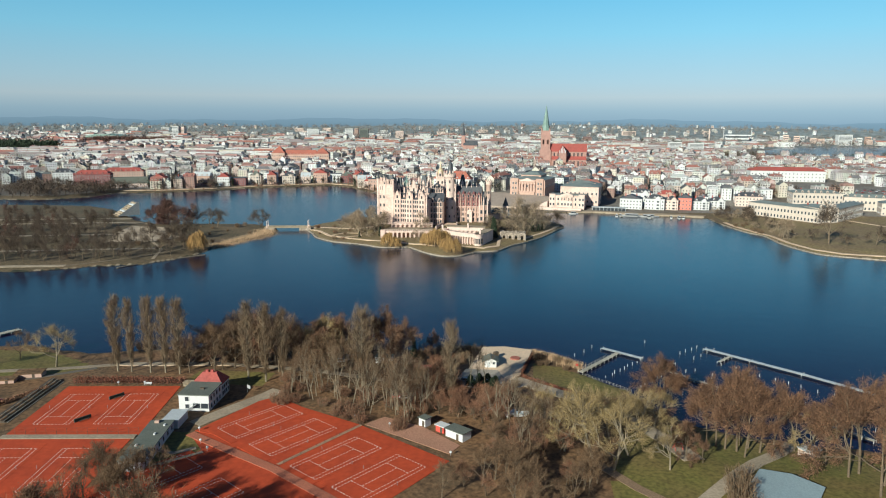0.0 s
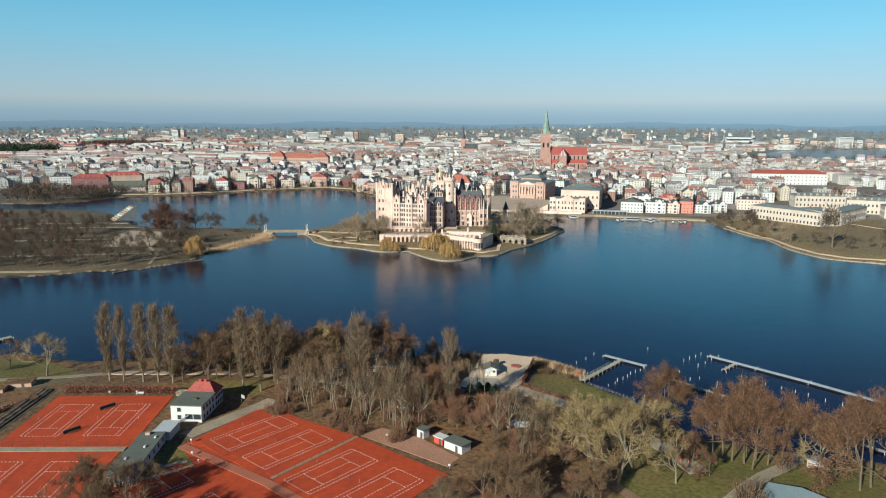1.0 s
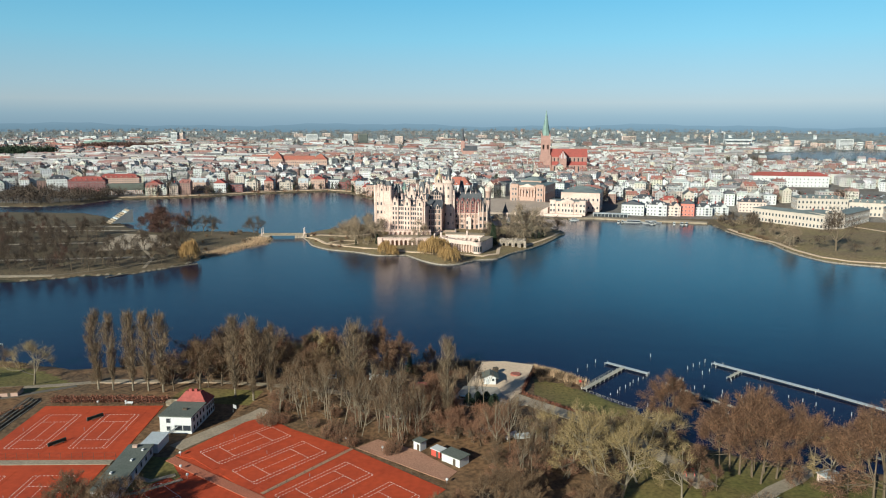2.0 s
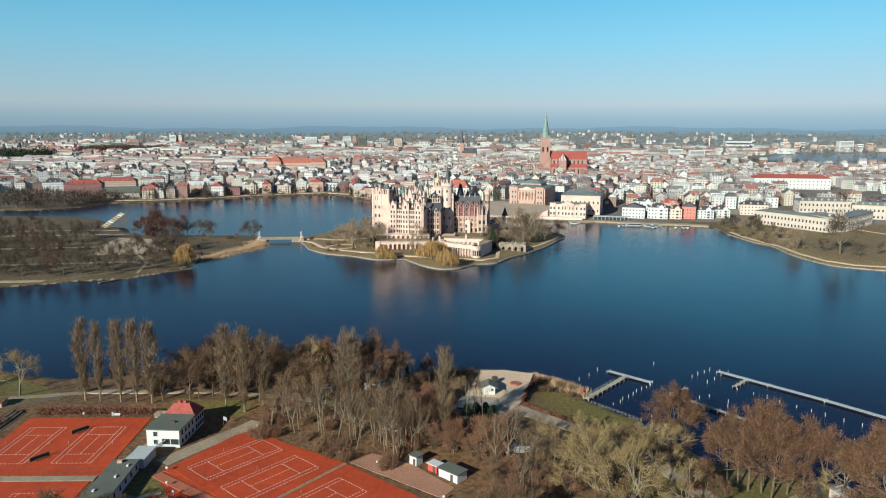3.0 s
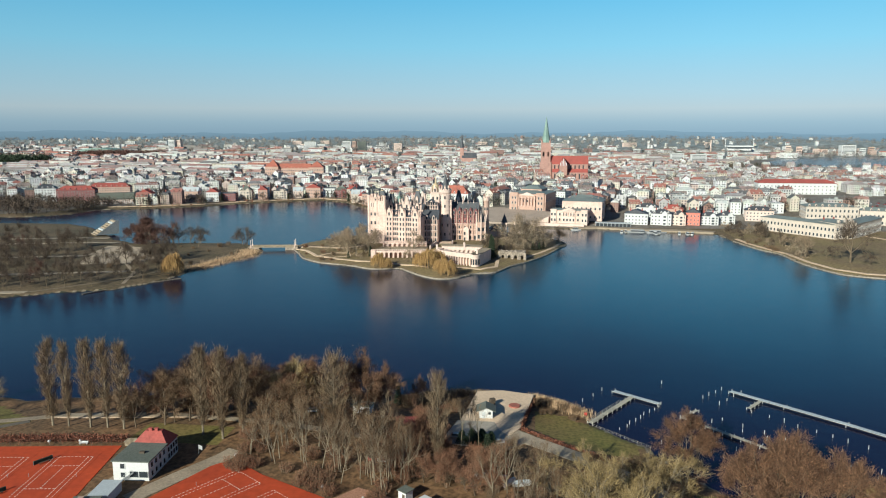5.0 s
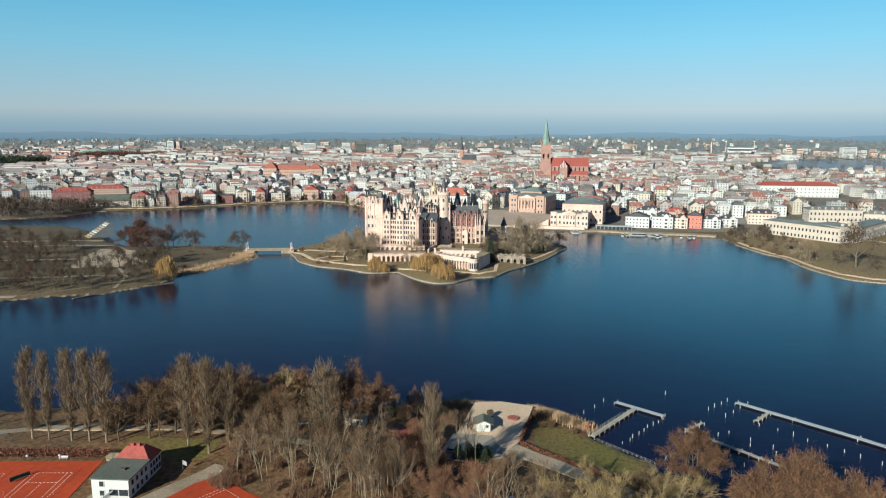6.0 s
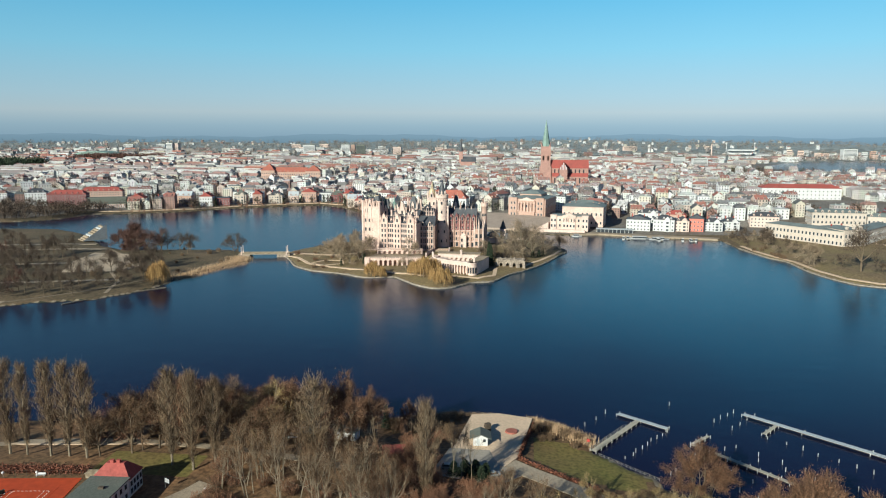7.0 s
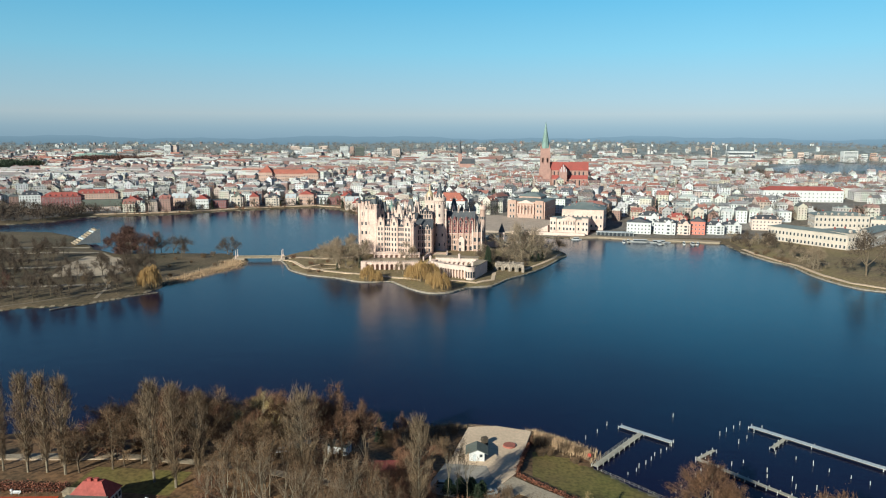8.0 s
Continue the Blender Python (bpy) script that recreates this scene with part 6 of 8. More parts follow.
for a in (-135, -105, -75, -45, -15):
    w = MB()
    w.box(0, 0, 0, 1.1, 0.16, 4.0)
    placed("pavilion_window", w.data("pavilion window", GLASS), og, pose(-36.6 + 3.22 * math.cos(radians(a)) + 48, 519.6 + 3.22 * math.sin(radians(a)) - 530, 1.6, 0, 0, a + 90))
m = O()
m.prism([(-34.4, 519.4), (-33.8, 519.2), (-27, 546), (-33.5, 547.6), (-39.5, 523)], 1.4, 10.0)
part("side_wing", m, PALE, og)
m = O()
m.prism([(-34.2, 519.2), (-33.6, 519.0), (-26.6, 546.4), (-33.8, 548), (-40, 523)], 10.0, 10.4)
part("side_roof", m, GRAVEL, og)
m = O()
m.arcade((-62, 549), (-35, 547.5), 3.0, 10.6, 8, 1.6, 0.66, 0.7)
part("court_arcade", m, PALE, og, weld=True)
m = O()
m.prism([(-64, 550.6), (-34, 549.2), (-34, 558), (-64, 559)], 2, 10.6)
part("court_wing", m, PALE, og)
m = O()
m.prism([(-64.5, 550.4), (-33.6, 549), (-33.6, 558.4), (-64.5, 559.4)], 10.6, 11.0)
part("court_roof", m, GRAVEL, og)
m = O()
m.prism([(-68.5, 536), (-65.3, 537.2), (-62, 551), (-67, 553)], 1.4, 9.4)
part("west_wing", m, CREAM, og)
for x, y in [(-66, 538), (-35.5, 520.5), (-47, 549)]:
    m = O()
    m.box(x, y, 10.4, 1.3, 1.3, 3.0)
    m.cone(x, y, 13.4, 14.4, 1.0, 0, 4)
    part("roof_pillar", m, PALE, og)

# grotto
gr = thing("grotto", -12, 556, 0, 0, "rough stone lakeside grotto with an arched opening", "grotto")
m = MB(12, -556, 0)
m.arcade((-21, 553.5), (-2, 553.0), -0.6, 6.6, 4, 5, 0.45, 0.7)
part("arcade", m, ROCK, gr, weld=True)
for k in range(70):
    m = MB()
    s = rng.uniform(0.45, 1.0)
    x, y, z = rng.uniform(-9.6, 10.4), rng.uniform(-3.0, 6), rng.uniform(6.2, 6.9)
    if k % 3 == 0:
        z, y, s = rng.uniform(-0.3, 0.3), rng.uniform(-4.0, -3.2), s * 0.8
    m.taper([(x - s, y - s), (x + s, y - s * 0.8), (x + s * 0.9, y + s), (x - s, y + s * 0.9)], [(x - s * 0.5, y - s * 0.6), (x + s * 0.6, y - s * 0.4), (x + s * 0.4, y + s * 0.5), (x - s * 0.6, y + s * 0.6)], z - s * 0.8, z + s * 0.7)
    part("boulder", m, ROCK, gr)
for x in (-9.4, -4.6, 0.2, 5.0, 9.8):
    m = MB()
    m.taper([(x - 1.0, -3.6), (x + 1.0, -3.6), (x + 1.0, -2.0), (x - 1.0, -2.0)], [(x - 0.7, -3.0), (x + 0.7, -3.0), (x + 0.7, -2.0), (x - 0.7, -2.0)], -1, 6.2)
    part("pier", m, ROCK, gr)
m = MB(12, -556, 0)
m.prism([(-21, 559), (-2, 558.5), (-2, 566), (-21, 566)], -0.5, 6.0)
part("core", m, ROCK, gr)

# paths and shore wall of the island
def shore_wall(pts, width, top, label, material):
    """A low stone edge along the water, laid in short lengths."""
    x0, y0 = pts[0]
    wall = thing("shore_wall", x0, y0, 0, 0, label, "shore wall", kind="structure")
    m = MB(-x0, -y0, 0)
    for (ax, ay), (bx, by) in zip(pts, pts[1:]):
        L = math.hypot(bx - ax, by - ay)
        n = max(1, round(L / 2.4))
        a = math.degrees(math.atan2(by - ay, bx - ax))
        for k in range(n):
            f = (k + 0.5) / n
            m.box(ax + (bx - ax) * f + rng.normal(0, 0.08), ay + (by - ay) * f + rng.normal(0, 0.08), -1.5, L / n + 0.12, width * rng.uniform(0.85, 1.1), 1.5 + top * rng.uniform(0.85, 1.1), a)
    part("stones", m, material, wall)


def rounded(pts, n=5):
    """A smooth line through the points."""
    out = []
    q = [pts[0]] + list(pts) + [pts[-1]]
    for a, b, c, d in zip(q, q[1:], q[2:], q[3:]):
        for k in range(n):
            t = k / n
            out.append(tuple(0.5 * (2 * b[i] + (c[i] - a[i]) * t + (2 * a[i] - 5 * b[i] + 4 * c[i] - d[i]) * t * t + (3 * b[i] - a[i] - 3 * c[i] + d[i]) * t ** 3) for i in (0, 1)))
    return out + [pts[-1]]


EDGE = mat("pale shore stones", (0.38, 0.32, 0.255), (0.24, 0.2, 0.16), big=0.3, fine=1.2, contrast=0.3)
shore_wall(rounded(ISLAND[0:21]), 0.95, 0.75, "low pale stone edge round the island", EDGE)
shore_wall(rounded([(178, 669), (187, 627), (196, 607), (198, 569), (207, 537), (223, 522), (300, 500), (450, 490)]), 1.1, 0.7, "low pale stone edge of the right shore", EDGE)
ribbon("path", [(-190, 584), (-176, 572), (-160, 548), (-140, 536), (-122, 530), (-100, 524), (-82, 520), (-68, 512)], 2.6, SAND, "pale sandy path round the island", 0.15)
ribbon("path", [(-150, 560), (-158, 548), (-146, 540), (-134, 548), (-138, 560), (-150, 560)], 2.0, SAND, "curved sandy garden path", 0.15)
ribbon("path", [(-66, 512), (-50, 514), (-32, 512), (-22, 524), (-22, 546)], 2.6, SAND, "pale sandy path below the orangery", 0.15)
ribbon("path", [(-2, 562), (8, 582), (20, 612), (27, 634)], 2.4, SAND, "sandy path along the island's shore", 0.15)
ribbon("path", [(-188, 588), (-150, 582), (-128, 572)], 4, SAND, "sandy carriage way to the castle", 0.15)


# ---- bridge to the garden ----
br = thing("park_bridge", -206, 580, 0, 10, "low stone bridge with pale lamp columns", "bridge")
for x, w in ((-15, 8), (15, 10)):
    m = MB()
    m.box(x, 0, -2, w, 7, 4.2)
    part("abutment", m, ROCK, br)
m = MB()
m.box(0, 0, 2.2, 40, 6.4, 0.5)
part("deck", m, GRAVEL, br)
for s in (-1, 1):
    m = MB()
    m.box(0, s * 3.05, 2.7, 38, 0.2, 0.75)
    part("parapet", m, BANK, br)
    for x in (-17.5, 17.5):
        m = MB()
        m.box(x, s * 3.2, 2.0, 0.8, 0.8, 2.2)
        m.cone(x, s * 3.2, 4.2, 8.0, 0.26, 0.18, 8)
        m.dome(x, s * 3.2, 8.0, 0.4, 0.4, 8, 3)
        part("column", m, PALE, br)
cb = thing("castle_bridge", -8, 716, 0, 90, "stone bridge from the castle to the town", "bridge")
m = MB()
m.arcade((-30, -5), (30, -5), -2, 4.2, 4, 10, 0.75, 0.8)
part("arcade", m, PALE, cb, weld=True)
m = MB()
m.box(0, 0, 4.2, 62, 10.4, 0.5)
part("deck", m, GRAVEL, cb)
for x, y, rz, L in [(-234, 453, 8, 26), (-253, 428, 20, 34)]:
    q = thing("quay_edge", x, y, 0, rz + 40, "low pale stone edge of the park shore", "quay")
    for k in range(10):
        m = MB()
        m.box(-L / 2 + L * (k + 0.5) / 10, 0, -1, L / 10 - 0.1, 0.9, 1.45 + 0.05 * (k % 3))
        part("edge_stone", m, BANK, q)

# ---- palace garden on the left ----
for c, xs in [(405, (-420, -296)), (460, (-440, -268)), (530, (-520, -316)), (600, (-560, -346)), (630, (-560, -372))]:
    ribbon("path", [(x, c + 0.27 * (x + 320)) for x in np.linspace(xs[0], xs[1], 7)], 5.0, AVENUE, "pale gravel avenue in the palace garden", 0.12)
for pts in ([(-296, 411), (-262, 446), (-248, 478), (-236, 510), (-226, 560)], [(-286, 500), (-262, 470), (-252, 440)], [(-346, 594), (-322, 570)]):
    ribbon("path", pts, 2.2, mat("trodden earth", (0.22, 0.17, 0.115), (0.16, 0.125, 0.085)) if pts[0][0] == -296 else GRAVEL, "trodden path along the garden shore", 0.12)
slab("sand_square", [(-318, 493), (-336, 532), (-344, 570), (-314, 568), (-294, 541), (-276, 524), (-280, 502)], 1.75, mat("pale trodden ground", (0.48, 0.38, 0.275), (0.37, 0.295, 0.215), contrast=0.2), "pale trodden gravel square between bare trees", "yard", 0.5)
gd = thing("grandstand", -389, 636, 1.6, -42, "pale sloping grandstand seen from the side", "grandstand")
for k in range(9):
    m = MB()
    m.box(0, -9 + 2.2 * k, 0, 15, 2.1, 0.8 + 1.35 * k)
    part("tier", m, LIGHTROOF if k % 4 == 3 else GRAVEL, gd)
for e in (-1, 1):
    m = MB()
    m.taper([(e * 7.7 - 0.1, -10), (e * 7.7 + 0.1, -10), (e * 7.7 + 0.1, 10.5), (e * 7.7 - 0.1, 10.5)], [(e * 7.7 - 0.1, 9), (e * 7.7 + 0.1, 9), (e * 7.7 + 0.1, 10.5), (e * 7.7 - 0.1, 10.5)], 0, 12.6)
    part("side_frame", m, STEEL, gd)
for x, y, h in [(-334, 602, 30), (-326, 598, 28), (-340, 606, 25)]:
    tree("beech", x, y, h, 1.0)
for x, y, h in [(-318, 590, 20), (-310, 590, 18), (-304, 584, 18), (-298, 590, 20)]:
    tree("far_red", x, y, h, 1.1)
for x, y in [(-296, 596), (-284, 594), (-276, 596), (-238, 594), (-233, 592)]:
    tree("far", x, y, 15)
tree("willow", -234, 470, 15, 0.85)
tree("willow", -237, 474, 13, 0.8)
for c in (396, 416, 432, 447, 476, 490, 504, 518, 546, 562, 580, 616, 648):
    for k in range(28):
        x = -246 - 11.6 * k + rng.normal(0, 1.2)
        yy = c + 0.27 * (x + 320) + rng.normal(0, 1.5)
        if ground_z(x, yy) < 0.9 or (x > -268 and yy > 500) or (-346 < x < -276 and 486 < yy) or rng.uniform() < 0.1 + 0.3 * (c > 570):
            continue
        if -420 < x < -360 and 600 < yy < 660:
            continue
        tree("far_red" if rng.uniform() < 0.12 else "far", x, yy, rng.uniform(12, 16.5), 0.72)
for x, y, h in [(-322, 512, 10), (-308, 532, 11), (-296, 516, 13), (-284, 498, 14), (-272, 506, 15), (-262, 512, 15)]:
    tree("far", x, y, h, 0.9)
for k in range(26):
    tree("shrub", rng.uniform(-300, -226), rng.uniform(470, 600), rng.uniform(2, 4))

# ---- trees on the island ----
for x, y, h in [(-138, 556, 22), (-130, 551, 23), (-125, 561, 22), (-143, 566, 20), (-119, 551, 19), (-149, 574, 17), (-87, 557, 17), (-84, 530, 11), (-3, 588, 31), (3, 600, 26), (-10, 602, 25), (5, 614, 17), (14, 612, 14), (-12, 580, 16), (-32, 572, 15)]:
    tree("far_pale", x, y, h, 1.15)
for x, y, h in [(26, 632, 13), (22, 638, 14), (-30, 570, 14), (-24, 566, 13), (-16, 568, 10), (-150, 600, 12), (-140, 612, 13), (-160, 590, 9), (12, 640, 12), (0, 650, 12), (-34, 580, 12), (-102, 548, 7)]:
    tree("far", x, y, h)
for x, y, h in [(-104, 512, 10.5), (-98.5, 511, 8.5), (-68, 508, 15), (-75, 513, 10), (-52, 488, 11.5), (-57.5, 494, 10), (-62, 514, 12)]:
    tree("willow", x, y, h, 0.95)
for x, y, h in [(-118, 549, 8), (-26, 552, 16), (-27.5, 556, 17), (4, 592, 7), (9, 598, 6), (12, 604, 6), (-133, 540, 5)]:
    tree("conifer", x, y, h, 1.2 if h < 9 else 0.8)
for k in range(55):
    a = rng.uniform(0, 1)
    x, y = rng.uniform(-185, 20), rng.uniform(515, 640)
    if ground_z(x, y) > 0.6 and not (-130 < x < -28 and 538 < y < 660) and not (-70 < x < -30 and y < 562) and not (-24 < x < 0 and y < 568):
        tree("shrub" if a < 0.6 else "red_shrub", x, y, rng.uniform(1.5, 3.5))


# ---- town ----
GREYROOF = mat("grey green sheet roof", (0.2, 0.225, 0.215), (0.15, 0.17, 0.165), rough=0.6)
def building(name, label, p, q, depth, h, rows=2, pitch=3.6, roof="hip", rh=3.0, wall=PALE, roof_mat=SLATE, category="building", win=None, z0=None, sink=2.0, group=""):
    """A house along the line p to q, whose front faces the viewer's side."""
    a = math.degrees(math.atan2(q[1] - p[1], q[0] - p[0]))
    L = math.hypot(q[0] - p[0], q[1] - p[1])
    cx, cy = (p[0] + q[0]) / 2 - math.sin(radians(a)) * depth / 2, (p[1] + q[1]) / 2 + math.cos(radians(a)) * depth / 2
    z = ground_z(cx, cy) if z0 is None else z0
    b = thing(name, cx, cy, z, a, label, category, group)
    m = MB()
    m.box(0, 0, -sink, L, depth, h + sink)
    m.box(0, 0, h - 0.45, L + 0.5, depth + 0.5, 0.35)
    m.box(0, 0, h * 0.48, L + 0.2, depth + 0.2, 0.25)
    part("wall", m, wall, b)
    m = MB()
    if roof == "hip":
        m.hip(0, 0, h, L, depth, rh, 0, 0.6)
    elif roof == "gable":
        m.gable(0, 0, h, L, depth, rh, 0, 0.5)
    elif roof == "cross":
        m.gable(0, 0, h, depth, L, rh, 90, 0.5)
    else:
        m.box(0, 0, h, L + 0.6, depth + 0.6, 0.5)
    part("roof", m, roof_mat, b)
    if roof in ("hip", "gable", "cross") and h < 18 and L < 60:
        for e in (-0.28, 0.22):
            m = MB()
            m.box(L * e, depth * 0.12, h + rh * 0.35, 1.1, 0.8, rh * 0.65 + 1.0)
            part("chimney", m, REDTILE, b)
        for k in range(int(L / 6)):
            x = -L / 2 + L * (k + 0.5) / int(L / 6)
            if roof == "cross" and abs(x) < L * 0.6:
                continue
            m = MB()
            m.box(x, -depth / 2 + 1.5, h, 1.7, 2.4, 1.6)
            m.gable(x, -depth / 2 + 1.5, h + 1.6, 2.4, 1.7, 1.0, 90, 0.1)
            d = part("dormer", m, wall, b)
            placed("window", DORMER_WIN, d, pose(x, -depth / 2 + 0.28, h + 0.3))
    if 10 < L < 24 and roof == "hip":
        m = MB()
        m.box(L * 0.18, -depth / 2 - 0.7, -sink, 5, 1.6, h + sink + 0.8)
        m.gable(L * 0.18, -depth / 2 - 0.7, h + 0.8, 2.2, 5, 2.2, 90, 0.15)
        d = part("bay", m, wall, b)
        for r in range(rows):
            placed("window", WIDEWIN, d, pose(L * 0.18, -depth / 2 - 1.52, 0.8 + (h - 1.0) / rows * r))
    me = win or WIN
    n = max(1, int(L / pitch))
    for r in range(rows):
        wz = 0.9 + (h - 1.0) / rows * r
        for k in range(n):
            placed("window", me, b, pose(-L / 2 + L * (k + 0.5) / n, -depth / 2 - 0.02, wz))
        for k in range(max(1, int(depth / pitch))):
            y = -depth / 2 + depth * (k + 0.5) / max(1, int(depth / pitch))
            placed("window", me, b, pose(L / 2 + 0.02, y, wz, 0, 0, 90))
            placed("window", me, b, pose(-L / 2 - 0.02, y, wz, 0, 0, -90))
    return b


TALLWIN = window_mesh(1.5, 2.5)
KEEP = []   # places kept free of ordinary houses: x, y, radius


def keep(x, y, r):
    KEEP.append((x, y, r))


# former stables on the right shore
building("stables", "long cream former stables with a low grey roof", (219, 733), (264, 677), 15, 12.5, 2, 3.4, "hip", 2.0, STUCCO, GREYROOF, win=TALLWIN, z0=2.6)
building("stables", "cream end wing of the former stables", (264.5, 676.5), (285, 686), 30, 14, 2, 3.4, "hip", 2.0, STUCCO, GREYROOF, win=TALLWIN, z0=2.6)
building("stables", "long cream side wing of the former stables", (285.5, 686), (330, 738), 15, 12.5, 2, 3.4, "hip", 2.0, STUCCO, GREYROOF, win=TALLWIN, z0=2.6)
building("riding_hall", "tall cream riding hall with a grey roof", (281, 790), (330, 786), 22, 17, 3, 3.6, "hip", 3, STUCCO, GREYROOF, win=TALLWIN, z0=2.6)
building("office_house", "cream office house with rows of windows", (331, 786), (380, 770), 14, 14, 2, 3.6, "hip", 3, STUCCO, GREYROOF, win=TALLWIN, z0=2.6)
building("gable_house", "cream house with a broad pediment gable", (350, 745), (392, 735), 20, 12, 2, 3.6, "cross", 4, STUCCO, GREYROOF, z0=2.6)
building("villa", "cream villa with a grey roof behind trees", (225, 800), (252, 796), 14, 11, 3, 3.4, "hip", 4, PALE, SLATE, z0=2.6)
for x, y, r in [(290, 730, 75), (310, 800, 40), (365, 770, 40), (240, 805, 22)]:
    keep(x, y, r)
ribbon("path", [(183, 680), (186, 655), (193, 628), (201, 606), (204, 572), (212, 545), (226, 530), (300, 512)], 3.2, SAND, "pale sandy shore path", 0.15)
ribbon("path", [(300, 700), (330, 640), (420, 600)], 3.0, SAND, "pale path across the lawn", 0.15)
for x, y, h, kd in [(229.4, 563, 32, "far"), (206, 592, 20, "far_pale"), (209, 590, 17, "far_pale"), (214, 600, 6, "far"), (240, 556, 8, "far"), (262, 560, 16, "far"), (272, 552, 13, "far_pale"), (222, 586, 8, "far")]:
    tree(kd, x, y, h)
for k in range(36):
    x, y = rng.uniform(178, 226), rng.uniform(632, 730)
    if ground_z(x, y) > 0.5 and x < 222 - (y - 630) * 0.05:
        tree("far" if k % 3 else "far_pale", x, y, rng.uniform(6, 12))
for k in range(26):
    tree("far_pale" if k % 2 else "far", rng.uniform(186, 320), rng.uniform(812, 880), rng.uniform(7, 12))
for k in range(16):
    x, y = rng.uniform(183, 200), rng.uniform(612, 660)
    if ground_z(x, y) > 0.3:
        tree("shrub", x, y, rng.uniform(2, 4))

# theatre and museum on the old garden square
theatre = building("theatre", "pink and cream theatre with a grey roof and pediment", (-22, 826), (18, 815), 48, 19, 2, 4.2, "hip", 4.5, PINKSTONE, GREYROOF, win=TALLWIN, z0=7.5)
# a shallow columned middle with tall arched windows under the pediment, and two end bays
m = MB()
m.arcade((-9, -25.6), (9, -25.6), 6.2, 15.4, 5, 1.6, 0.6, 0.86)
m.box(0, -24.6, -2, 18, 1.8, 8.2)
m.box(0, -24.8, 15.4, 18.6, 2.4, 1.8)
part("portico", m, PINKSTONE, theatre, weld=True)
m = MB()
m.gable(0, -24.4, 17.2, 3.4, 18.6, 3.6, 90, 0.3)
part("pediment", m, PALE, theatre)
for k in range(6):
    m = MB()
    m.cone(-9 + 3.6 * k, -26.0, 6.2, 14.6, 0.5, 0.42, 8)
    m.box(-9 + 3.6 * k, -26.0, 14.6, 1.2, 1.2, 0.8)
    m.box(-9 + 3.6 * k, -26.0, 5.4, 1.3, 1.3, 0.8)
    part("column", m, CREAM, theatre)
for e in (-1, 1):
    m = MB()
    m.box(e * 15, -24.6, -2, 8.4, 2.2, 21)
    m.box(e * 15, -24.6, 19, 9.0, 2.8, 1.2)
    d = part("end_bay", m, PINKSTONE, theatre)
    for z in (1.2, 7.6, 13.2):
        placed("window", TALLWIN, d, pose(e * 15 - 1.7, -25.72, z))
        placed("window", TALLWIN, d, pose(e * 15 + 1.7, -25.72, z))
for k in range(9):
    m = MB()
    m.box(20.3, -20 + 5.2 * k, -2, 1.0, 0.9, 20.6)
    part("pilaster", m, PALE, theatre)
m = MB()
m.box(0, 4, 19, 24, 26, 4.2)
part("fly_tower", m, PINKSTONE, theatre)
m = MB()
m.hip(0, 4, 23.2, 24, 26, 3.4, 0, 0.5, top=5)
part("upper_roof", m, GREYROOF, theatre)
museum = building("museum", "cream museum front with a flat roof and tall windows", (22, 752), (58, 745), 18, 11.5, 2, 3.4, "flat", 1, CREAM, GREYROOF, win=TALLWIN, z0=5)
m = MB()
m.arcade((-6, -10.2), (6, -10.2), 5.6, 10.6, 5, 1.2, 0.62, 0.85)
m.box(0, -9.6, -3, 12.6, 1.2, 8.6)
m.box(0, -9.8, 10.6, 13.2, 1.6, 1.4)
part("portico", m, PALE, museum, weld=True)
m = MB()
m.gable(0, -9.6, 12.0, 2.4, 13.2, 2.6, 90, 0.2)
part("pediment", m, PALE, museum)
for k in range(4):
    placed("window", TALLWIN, museum, pose(-4.8 + 3.2 * k, -10.22, 0.8))
for e in (-1, 1):
    m = MB()
    m.box(e * 15.4, -9.4, -3, 6.0, 1.4, 15)
    m.box(e * 15.4, -9.4, 12, 6.6, 2.0, 0.7)
    d = part("end_bay", m, PALE, museum)
    for z in (0.6, 6.2):
        for o in (-1.6, 1.6):
            placed("window", TALLWIN, d, pose(e * 15.4 + o, -10.12, z))
for k in range(14):
    m = MB()
    m.box(-21 - 0.8 * k, -4, -3, 0.8, 9 + 0.3 * k, 7.4 - 0.42 * k)
    part("step", m, PALE, museum)
building("museum_hall", "taller pinkish museum hall with a grey roof", (34, 772), (74, 764), 30, 18, 2, 4.2, "hip", 3.2, CREAM, GREYROOF, win=TALLWIN, z0=6)
building("museum_wing", "pinkish museum wing with a grey roof", (40, 806), (76, 798), 24, 17, 2, 4.2, "hip", 4, PINKSTONE, GREYROOF, win=TALLWIN, z0=6)
m = MB()
m.box(0, 0, -3, 70, 3, 6)
sq = thing("terrace_wall", 20, 745, 1, -8, "long pale retaining wall at the town quay", "wall")
part("wall", m, PALE, sq)
for x, y, r in [(0, 845, 42), (50, 780, 40), (70, 800, 32)]:
    keep(x, y, r)
m = MB()
low, high = [(-104, 784), (-40, 757), (18, 748)], [(-120, 832), (-30, 838), (26, 800)]
for (p, q), (u, v) in zip(zip(low, low[1:]), zip(high, high[1:])):
    vs = [(*p, 2.9), (*q, 2.9), (*v, 9.1), (*u, 9.1)]
    m.add(vs + [(x, y, -2) for x, y, _ in vs], [(0, 1, 2, 3), (7, 6, 5, 4), (0, 4, 5, 1), (1, 5, 6, 2), (2, 6, 7, 3), (3, 7, 4, 0)])
tagged(part("town_square", m, mat("trodden sand and cobbles", (0.4, 0.315, 0.255), (0.31, 0.25, 0.205), fine=0.8, contrast=0.2)), "open sandy square rising from the quay to the theatre", "square", kind="structure")
